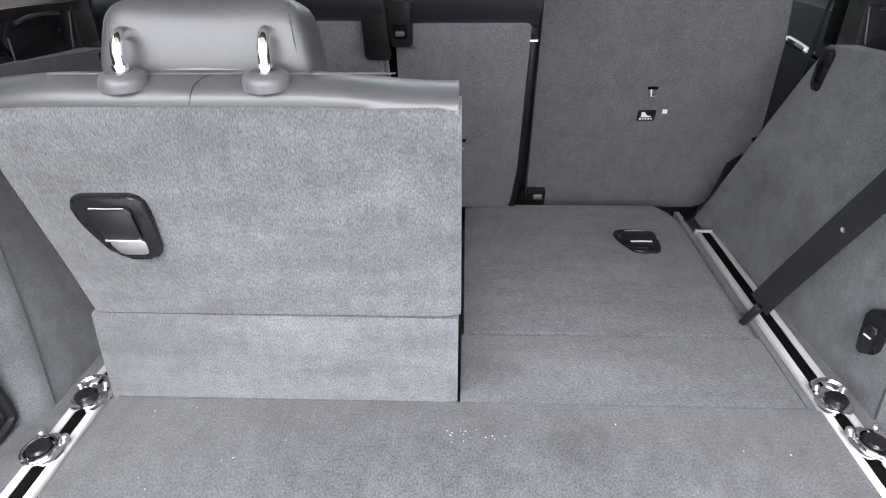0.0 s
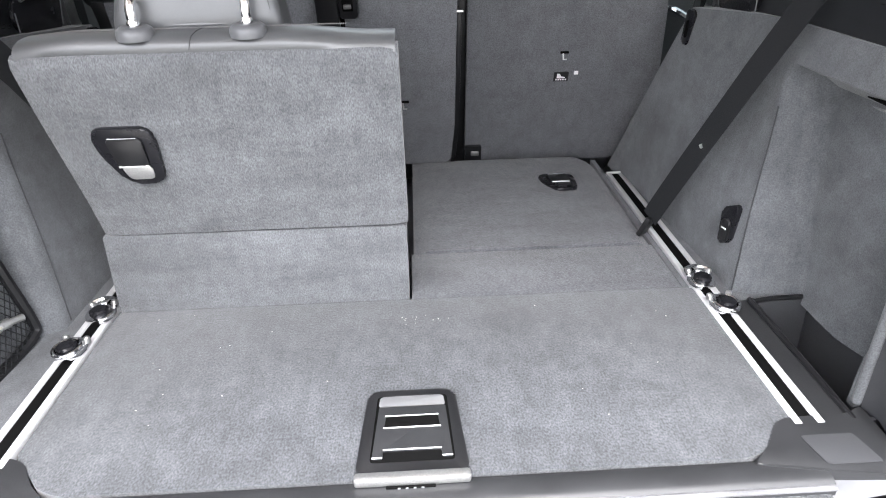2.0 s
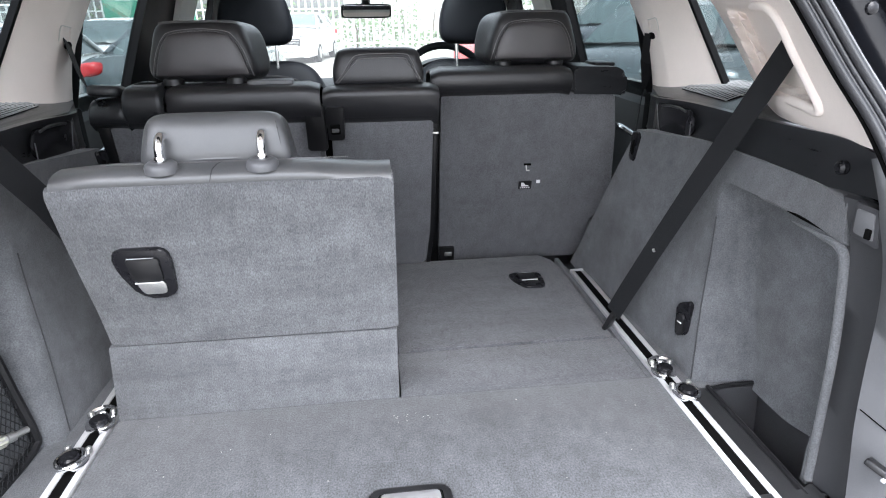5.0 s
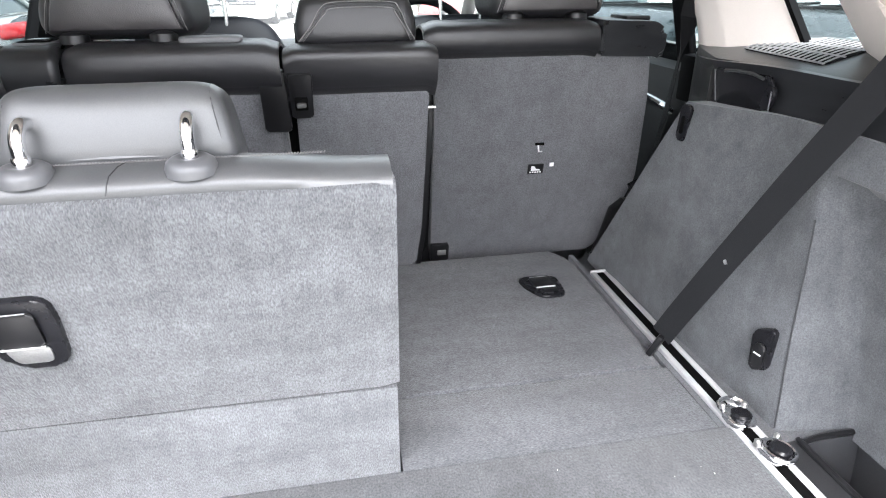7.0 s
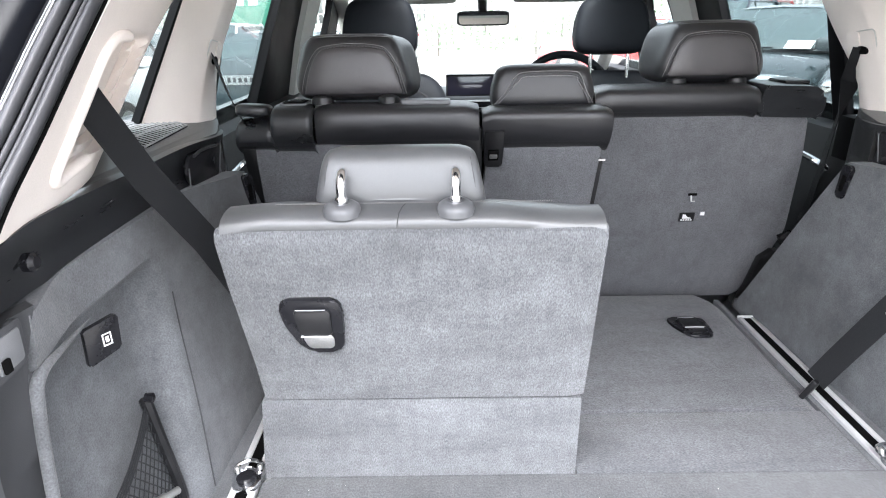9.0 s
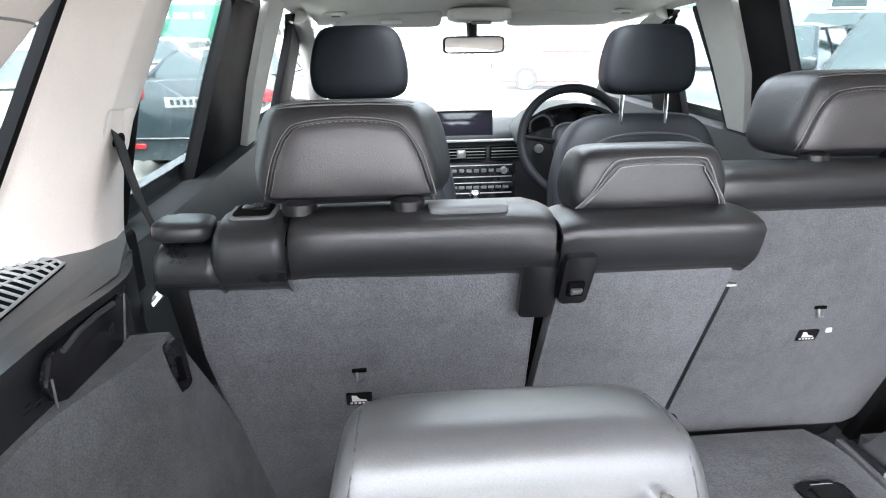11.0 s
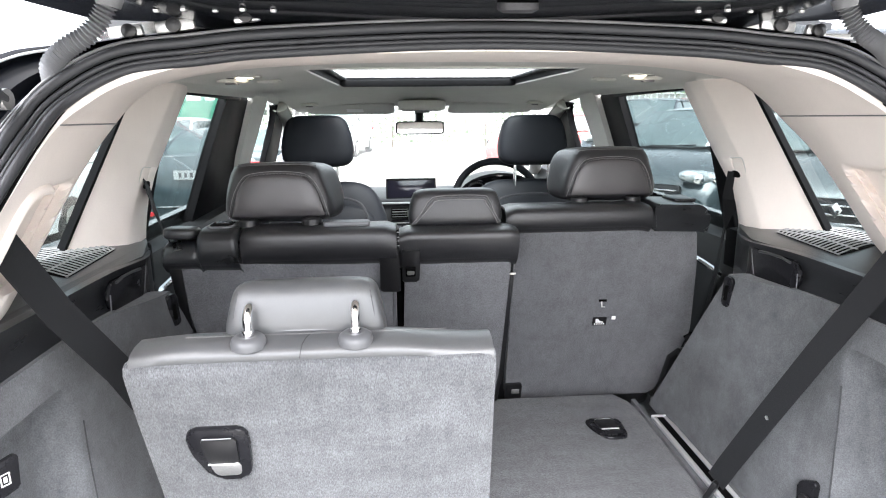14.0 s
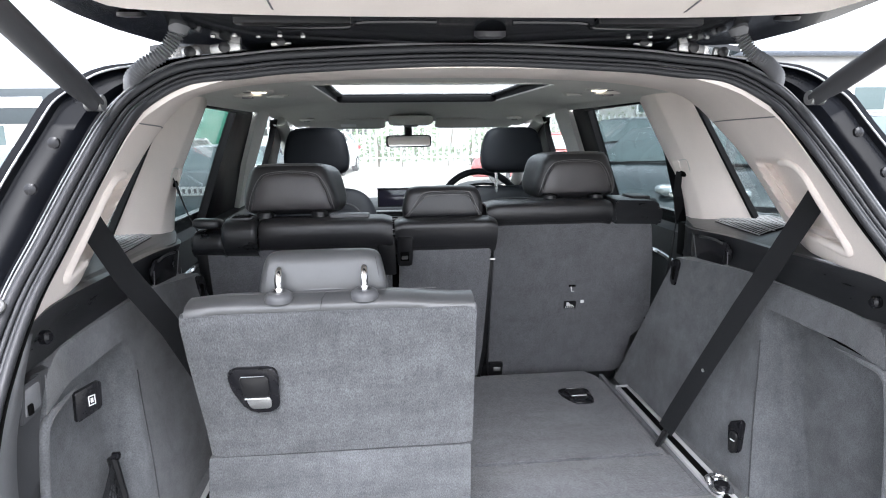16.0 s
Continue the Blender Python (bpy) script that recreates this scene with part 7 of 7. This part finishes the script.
me.materials.append(material("pale_crumb", (0.55, 0.53, 0.48), 0.8, vary=0.2, bump=0.0))
tagged(new("crumbs", me), "pale crumbs and lint scattered on the boot carpet", "crumbs", kind="stuff")

# ---- the yard outside ----


def parked_car(label, paint, L, W, H, m, hood=0.26, tail=0.12, waist=0.68, permit=False):
    """A car with its nose at local y = 0 looking along +y, standing on z = 0."""
    c = thing("parked_car", label, "car", "parked cars")
    c.matrix_world = m
    h1 = waist * H
    ys = [0.0, -0.03, -0.09, -0.2, -0.45, -hood * L * 0.7, -hood * L, -0.45 * L, -0.7 * L, -(1 - tail) * L, -L + 0.20, -L + 0.08, -L + 0.02, -L]
    crest = [(0.0, 0.62 * h1), (-0.06, 0.74 * h1), (-0.22, 0.83 * h1), (-hood * L * 0.5, 0.93 * h1), (-hood * L, h1), (-(1 - tail) * L, h1 + 0.03), (-L + 0.07, h1 - 0.01), (-L, 0.80 * h1)]

    def top(y):
        for (a, b), (a2, b2) in zip(crest, crest[1:]):
            if a2 <= y <= a:
                return b + (b2 - b) * (a - y) / (a - a2)
        return crest[-1][1]
    rows = []
    for y in ys:
        nar = 1 - 0.22 * max(0, 1 - (-y) / 0.55) ** 2 - 0.15 * max(0, 1 - (y + L) / 0.45) ** 2
        w = W / 2 * nar
        t = top(y)
        rows.append([(w * a, y, b) for a, b in ((-0.80, 0.20), (-0.96, 0.26), (-1.0, 0.52 * t), (-0.985, 0.70 * t), (-0.955, 0.86 * t), (-0.90, 0.955 * t), (-0.80, 0.99 * t), (-0.4, t + 0.012), (0, t + 0.02), (0.4, t + 0.012), (0.80, 0.99 * t), (0.90, 0.955 * t), (0.955, 0.86 * t), (0.985, 0.70 * t), (1.0, 0.52 * t), (0.96, 0.26), (0.80, 0.20))])
    bm = B()
    shell(bm, rows, (0, 0, -0.01))
    part("body", bm, paint, c, smooth=50)
    for ends, out in ((rows[0], 0.035), (rows[-1], -0.035)):
        bm = B()
        shell(bm, [[(p[0] * k, p[1] + out * (1 - k * k), 0.42 + (p[2] - 0.42) * k) for p in ends] for k in (1.0, 0.85, 0.5, 0.1)], (0, -out * 0.1, 0))
        part("end_panel", bm, paint, c, smooth=60)
        bm = B()
        y = ends[0][1]
        rows_b = [[(W * 0.40 * u, y + (out * 2.2) * (1 - 0.55 * u * u) - out * 0.4, z) for u in (-1, -0.8, -0.4, 0, 0.4, 0.8, 1)] for z in (0.22, 0.30, 0.44, 0.50)]
        shell(bm, rows_b, (0, -out, 0))
        bp = part("bumper", bm, paint, c, smooth=60)
        if out < 0:
            bm = B()
            tube(bm, [(W * 0.36 * u, y + out * 2.0 * (1 - 0.5 * u * u), 0.46) for u in (-1, -0.5, 0, 0.5, 1)], 0.010, 6)
            part("bumper_strip", bm, CHROME, bp, "thin chrome strip")
            for sd in (-1, 1):
                bm = B()
                soft(bm, (sd * W * 0.35, y + out * 1.5, 0.38), (0.20, 0.03, 0.06), 0.5, 0.5)
                part("reflector", bm, RED_LENS, bp, "red reflector")
    # cabin
    yw0, yw1, yr0, yr1 = -hood * L + 0.02, -hood * L - 0.72, -(1 - tail) * L + 0.45, -(1 - tail) * L - 0.05
    wl, wt = W / 2 * 0.88, W / 2 * 0.68
    z0, z1 = h1 - 0.01, H
    bm = B()
    shell(bm, [[(wt * u, y, z1 - dz - 0.06 * abs(u) ** 3) for u in (-1.02, -0.9, -0.6, 0, 0.6, 0.9, 1.02)] for y, dz in ((yw1 + 0.05, 0.035), (yw1 - 0.1, 0.008), ((yw1 + yr0) / 2, 0.0), (yr0 + 0.1, 0.012), (yr0 - 0.05, 0.04))], (0, 0, -0.03))
    part("roof", bm, paint, c, smooth=60)
    for sd in (-1, 1):
        for a, b, rr in (((wl * sd, yw0, z0), (wt * sd, yw1, z1 - 0.07), 0.035), ((wl * sd, yr1, z0), (wt * sd, yr0, z1 - 0.07), 0.06), ((wl * sd, -0.50 * L, z0), (wt * sd, -0.50 * L, z1 - 0.07), 0.03)):
            bm = B()
            tube(bm, [a, b], rr, 8, flat=0.6)
            part("pillar", bm, PLASTIC_GLOSS if rr == 0.03 else paint, c)
        bm = B()
        shell(bm, [[(wl * sd, yw0 - 0.02, z0), (wl * sd, yr1 + 0.03, z0)], [(wt * sd, yw1, z1 - 0.07), (wt * sd, yr0, z1 - 0.07)]], (-sd * 0.01, 0, 0))
        part("side_glass", bm, CAR_GLASS, c)
        bm = B()
        tube(bm, [(wl * sd * 1.015, yw0 - 0.05, z0 + 0.01), (wl * sd * 1.02, -0.5 * L, z0 + 0.015), (wl * sd * 1.015, yr1 + 0.03, z0 + 0.01)], 0.012, 6)
        part("waist_trim", bm, CHROME, c)
        for k, y in enumerate((-0.52 * L, -0.73 * L)):
            bm = B()
            soft(bm, (sd * (W / 2 + 0.012), y, 0.80 * h1), (0.03, 0.20, 0.035), 0.5, 0.5)
            part("door_handle", bm, paint, c)
        for y in (-0.34 * L, -0.505 * L, -0.72 * L):
            bm = B()
            tube(bm, [(sd * W * 0.499, y, 0.30), (sd * W * 0.501, y, 0.55 * h1), (sd * W * 0.493, y - 0.01, 0.70 * h1), (sd * W * 0.474, y - 0.02, 0.88 * h1)], 0.004, 5)
            part("door_gap", bm, DARK, c)
    for a, b, nm in ((yw0, yw1, "windscreen"), (yr1, yr0, "rear_glass")):
        k = 1 if nm == "windscreen" else -1
        us = (-1, -0.75, -0.4, 0, 0.4, 0.75, 1)
        bm = B()
        shell(bm, [[((wl + (wt - wl) * t) * u * 0.98, a + (b - a) * t + k * 0.10 * (1 - t * 0.5) * (1 - u * u), z0 + (z1 - 0.05 - z0) * t + 0.03 * math.sin(math.pi * t)) for u in us] for t in (0, 0.35, 0.7, 1)], (0, 0, -0.01))
        gl = part(nm, bm, CAR_GLASS, c, smooth=60)
        bm = B()
        tube(bm, [(wl * u * 0.98, a + k * (0.012 + 0.10 * (1 - u * u)), z0 + 0.012) for u in us], 0.016, 6)
        part("glass_edge", bm, PLASTIC, gl)
        if k > 0:
            for x in (-0.55, 0.05):
                bm = B()
                tube(bm, [(x * W / 2 + 0.30, a + 0.10, z0 + 0.028), (x * W / 2, a + 0.085, z0 + 0.036), (x * W / 2 - 0.25, a + 0.04, z0 + 0.05)], 0.008, 6)
                part("wiper", bm, PLASTIC, gl)
            if permit:
                bm = B()
                shell(bm, [[(-W * 0.32 + 0.26 * u, a + 0.085 - 0.12 * t, z0 + 0.045 + 0.075 * t) for u in (0, 1)] for t in (0, 1)], (0, 0, -0.003))
                part("price_sheet", bm, WHITE, gl, "white paper sheet on the windscreen")
    for sd in (-1, 1):
        for y in (-0.19 * L, -0.80 * L):
            bm = B()
            lathe(bm, [(0.19, -0.10), (0.29, -0.105), (0.32, -0.07), (0.32, 0.07), (0.29, 0.105), (0.19, 0.10)], pose(sd * (W / 2 - 0.10), y, 0.32, 0, 90, 0), 24)
            wh = part("wheel", bm, TYRE, c)
            bm = B()
            lathe(bm, [(0.195, -0.108), (0.195, 0.108), (0.06, 0.112)], pose(sd * (W / 2 - 0.10), y, 0.32, 0, 90, 0), 20)
            part("rim", bm, STEEL, wh)
        bm = B()
        soft(bm, (sd * W * 0.335, -0.22, 0.77 * h1), (0.22, 0.66, 0.15), 0.8, 0.7, rot=(10, sd * -10, sd * 30))
        hl = part("headlamp", bm, LAMP_CLEAR, c, "clear headlamp")
        for dx, dy in ((0.325, -0.03), (0.40, -0.17)):
            bm = B()
            soft(bm, (sd * W * dx, dy, 0.785 * h1), (0.12, 0.10, 0.12), 1, 1)
            part("reflector_bowl", bm, CHROME, hl)
        bm = B()
        soft(bm, (sd * W * 0.385, -L + 0.12, 0.86 * h1), (0.44, 0.26, 0.17), 0.6, 0.5, rot=(0, sd * 8, sd * 24))
        part("tail_lamp", bm, RED_LENS, c, "red tail lamp")
        bm = B()
        soft(bm, (sd * (W / 2 + 0.07), yw0 - 0.22, h1 + 0.06), (0.20, 0.10, 0.13), 0.6, 0.6)
        part("door_mirror", bm, paint, c)
    bm = B()
    prism(bm, rounded(-W * 0.24, 0.50 * h1, W * 0.24, 0.72 * h1, 0.04), "y", -0.02, 0.022, 0.008)
    gr = part("grille", bm, PLASTIC, c)
    for k in range(3):
        bm = B()
        box(bm, (0, 0.026, (0.54 + 0.065 * k) * h1), (W * 0.44, 0.008, 0.014), bev=0.003)
        part("grille_bar", bm, CHROME, gr)
    bm = B()
    zb = 0.64 * h1
    prism(bm, round_poly([(-0.05, zb), (0, zb - 0.07), (0.05, zb), (0, zb + 0.07)], 0.005), "y", 0.028, 0.042, 0.003)
    part("badge", bm, CHROME, gr, "plain chrome badge")
    for y, z in ((0.066, 0.38), (-L - 0.046, 0.80 * h1)):
        bm = B()
        prism(bm, rounded(-0.25, z - 0.055, 0.25, z + 0.055, 0.01), "y", y - 0.006, y + 0.006)
        pl = part("number_plate", bm, PLATE, c, "pale plate with dark bars")
        for k in range(6):
            bm = B()
            box(bm, (-0.17 + 0.068 * k, y + (0.008 if y > -1 else -0.008), z), (0.034, 0.003, 0.055))
            part("bar", bm, PLASTIC_MID, pl)
    return c


CAR_GLASS = material("dark_car_glass", (0.075, 0.105, 0.108), 0.05, vary=0.05, bump=0.0, coat=1.0)
PLATE = material("pale_plate", (0.36, 0.37, 0.37), 0.4, vary=0.05, bump=0.0)
LAMP_CLEAR = material("clear_lamp", (0.42, 0.45, 0.46), 0.12, metal=0.6, vary=0.2, bump=0.0, coat=0.8)
P_SILVER = material("slate_silver_paint", (0.10, 0.115, 0.12), 0.28, metal=0.4, vary=0.05, bump=0.0, coat=0.8)
P_WHITE = material("white_paint", (0.75, 0.76, 0.76), 0.25, vary=0.04, bump=0.0, coat=0.7)
P_BLUE = material("bright_blue_paint", (0.035, 0.10, 0.155), 0.25, metal=0.2, vary=0.05, bump=0.0, coat=0.8)
P_GREY = material("dark_grey_paint", (0.055, 0.065, 0.08), 0.25, metal=0.4, vary=0.05, bump=0.0, coat=0.8)
P_TEAL = material("dark_slate_teal_paint", (0.045, 0.062, 0.069), 0.25, metal=0.3, vary=0.05, bump=0.0, coat=1.0)
P_RED = material("red_paint", (0.42, 0.06, 0.06), 0.25, vary=0.05, bump=0.0, coat=0.8)
P_LIGHT = material("pale_silver_paint", (0.48, 0.50, 0.52), 0.28, metal=0.4, vary=0.05, bump=0.0, coat=0.8)

parked_car("pale silver people carrier parked in echelon", P_SILVER, 4.5, 1.82, 1.70, pose(3.5, 4.2, GROUND, 0, 0, 138), hood=0.20, tail=0.06)
parked_car("dark slate estate car with a white sheet on its windscreen", P_TEAL, 4.5, 1.82, 1.60, pose(2.45, 5.75, GROUND, 0, 0, 134), hood=0.24, tail=0.08, waist=0.70, permit=True)
parked_car("tall dark grey hatchback in the second row", P_GREY, 4.4, 1.85, 1.82, pose(4.3, 11.8, GROUND, 0, 0, 136), hood=0.26, tail=0.1)
parked_car("tall pale silver hatchback in the second row", P_LIGHT, 4.4, 1.85, 1.84, pose(7.6, 11.2, GROUND, 0, 0, 136), hood=0.26, tail=0.1)
parked_car("dark slate saloon with its tail towards the open boot", P_TEAL, 4.6, 1.8, 1.40, pose(-2.35, 11.6, GROUND, 0, 0, -3), hood=0.28, tail=0.2, waist=0.76)
parked_car("bright blue hatchback with white bumper facing the boot", P_BLUE, 4.2, 1.78, 1.36, pose(-3.72, 3.72, GROUND, 0, 0, 238), hood=0.31, tail=0.08)
parked_car("white saloon parked behind the blue hatchback", P_WHITE, 4.5, 1.8, 1.45, pose(-4.95, 6.1, GROUND, 0, 0, 180), hood=0.27, tail=0.18)
parked_car("white hatchback in the next row", P_WHITE, 4.2, 1.78, 1.5, pose(-5.2, 11.2, GROUND, 0, 0, 178), hood=0.25, tail=0.1)
parked_car("red people carrier in the third row", P_RED, 4.2, 1.8, 1.95, pose(9.2, 20.0, GROUND, 0, 0, 136), hood=0.25, tail=0.1)
parked_car("white car before the palisade fence", P_WHITE, 4.3, 1.8, 1.62, pose(-2.6, 20.6, GROUND, 0, 0, 172), hood=0.25, tail=0.1)
parked_car("red hatchback beyond the windscreen", P_RED, 4.3, 1.8, 1.48, pose(2.6, 17.5, GROUND, 0, 0, 75), hood=0.25, tail=0.1)

fence = thing("palisade_fence", "pale grey steel palisade fence round the car yard", "fence")
FENCE = material("galvanised_fence", (0.55, 0.57, 0.57), 0.5, metal=0.3, vary=0.1, bump=0.05)
pale = None
for k in range(110):
    x = -14.0 + 0.26 * k
    if pale is None:
        bm = B()
        prism(bm, [(-0.035, 0.0), (0.035, 0.0), (0.035, 2.05), (0, 2.15), (-0.035, 2.05)], "y", -0.012, 0.012)
        pale = part("pale", bm, FENCE, fence)
        pale.location = (x, 25.0, GROUND + 0.05)
    else:
        q = new("pale", pale.data)
        q.parent = fence
        q.location = (x, 25.0, GROUND + 0.05)
for z in (0.45, 1.75):
    bm = B()
    box(bm, (0.2, 25.05, GROUND + z), (28.8, 0.05, 0.06))
    part("fence_rail", bm, FENCE, fence)

GREEN = material("hedge_leaf", (0.09, 0.14, 0.06), 0.6, grain=0.3, grain_scale=20, vary=0.4, vary_scale=2, bump=0.1)
bark = material("bark", (0.09, 0.07, 0.05), 0.9, grain=0.3, grain_scale=40, bump=0.4)
rng = random.Random(5)
hedge = thing("hedge", "loose green hedge behind the palisade fence", "hedge")
bm = B()
for k in range(26):
    x = -13 + k * 1.05
    tube(bm, [(x, 26.4, GROUND - 0.02), (x + rng.uniform(-0.1, 0.1), 26.4, GROUND + 0.9), (x + rng.uniform(-0.3, 0.3), 26.5, GROUND + 1.7)], [0.04, 0.03, 0.012], 6)
part("stems", bm, bark, hedge)
verts, faces = [], []
for k in range(5200):
    x, y, z = rng.uniform(-13.5, 13.5), rng.gauss(26.4, 0.28), GROUND + 0.25 + abs(rng.gauss(0.75, 0.55))
    if math.sin(x * 1.7) + math.sin(x * 0.6 + 2) < -0.9 and z > GROUND + 0.9:
        continue
    a, b2 = rng.uniform(0, 6.28), rng.uniform(-0.7, 0.7)
    u = Vector((math.cos(a), math.sin(a), b2)).normalized() * rng.uniform(0.06, 0.13)
    v = u.orthogonal().normalized() * rng.uniform(0.03, 0.07)
    c = Vector((x, y, z))
    i = len(verts)
    verts += [c - u, c + v, c + u, c - v]
    faces.append((i, i + 1, i + 2, i + 3))
me = bpy.data.meshes.new("leaves")
me.from_pydata([tuple(v) for v in verts], [], faces)
me.materials.append(GREEN)
lv = new("leaves", me)
lv.parent = hedge
tagged(lv, kind="stuff")

WALL_P = material("pale_render", (0.30, 0.30, 0.29), 0.85, grain=0.1, grain_scale=30, vary=0.1, vary_scale=1, bump=0.2)
SIGN_D = material("dark_sign_board", (0.03, 0.04, 0.045), 0.5, vary=0.1, bump=0.0)
GREEN_B = material("green_board", (0.05, 0.22, 0.15), 0.5, vary=0.1, bump=0.0)
bld = thing("office_building", "low pale yard office with dark sign board", "building")
bm = B()
box(bm, (-17.5, 31.0, GROUND + 1.7), (11, 6, 3.4), bev=0.02)
part("wall", bm, WALL_P, bld)
bm = B()
box(bm, (-17.5, 31.0, GROUND + 3.5), (11.4, 6.4, 0.2), bev=0.02)
part("roof", bm, P_GREY, bld)
for k in range(3):
    bm = B()
    box(bm, (-20.6 + 3.0 * k, 27.98, GROUND + 1.5), (1.6, 0.08, 1.2), bev=0.01)
    wdw = part("window", bm, P_WHITE, bld)
    bm = B()
    box(bm, (-20.6 + 3.0 * k, 27.93, GROUND + 1.5), (1.45, 0.04, 1.05))
    part("pane", bm, CAR_GLASS, wdw)
sg = thing("sign_board", "dark sign board with pale lettering on two posts", "sign")
bm = B()
box(bm, (-11.4, 20.9, 1.72), (4.9, 0.10, 1.15), bev=0.01)
part("board", bm, SIGN_D, sg)
tx = bpy.data.curves.new("lettering", "FONT")
tx.body = "ey Cars"
tx.size = 0.56
tx.extrude = 0.005
to = new("lettering_source", tx)
bpy.context.view_layer.update()
me = bpy.data.meshes.new_from_object(to.evaluated_get(bpy.context.evaluated_depsgraph_get()))
bpy.data.objects.remove(to)
me.materials.append(WHITE)
lo = new("lettering", me)
lo.parent = sg
lo.matrix_basis = pose(-10.45, 20.83, 1.25, 90, 0, 0)
lo["label"] = "white lettering ey Cars"
for x in (-13.4, -9.4):
    bm = B()
    box(bm, (x, 21.0, 0.695), (0.1, 0.1, 3.01))
    part("post", bm, FENCE, sg)
bm = B()
box(bm, (-12.5, 20.835, 1.85), (2.2, 0.01, 0.34))
part("print_bar", bm, WHITE, sg)
hb = thing("hoarding", "green site hoarding board with white print on posts", "hoarding")
bm = B()
box(bm, (-6.4, 19.5, 0.98), (2.6, 0.06, 1.15), bev=0.01)
part("board", bm, GREEN_B, hb)
for x, wd, z in ((-7.1, 0.4, 1.26), (-6.55, 0.45, 1.26), (-6.05, 0.3, 1.26)):
    bm = B()
    box(bm, (x, 19.466, z), (wd, 0.008, 0.16))
    part("print_bar", bm, WHITE, hb)
for x in (-7.55, -5.25):
    bm = B()
    box(bm, (x, 19.58, 0.5 * (GROUND + 1.6)), (0.08, 0.08, 1.6 - GROUND))
    part("post", bm, FENCE, hb)
shed = thing("workshop_building", "long pale workshop behind the fence", "building")
bm = B()
box(bm, (14, 34.0, GROUND + 2.6), (30, 8, 5.2), bev=0.03)
part("wall", bm, WALL_P, shed)
bm = B()
box(bm, (14, 34.0, GROUND + 5.3), (30.6, 8.6, 0.25), bev=0.03)
part("roof", bm, P_GREY, shed)
for k in range(7):
    bm = B()
    box(bm, (2 + 4 * k, 29.97, GROUND + 3.0), (2.0, 0.08, 1.4), bev=0.01)
    wdw = part("window", bm, P_WHITE, shed)
    bm = B()
    box(bm, (2 + 4 * k, 29.92, GROUND + 3.0), (1.8, 0.04, 1.2))
    part("pane", bm, CAR_GLASS, wdw)
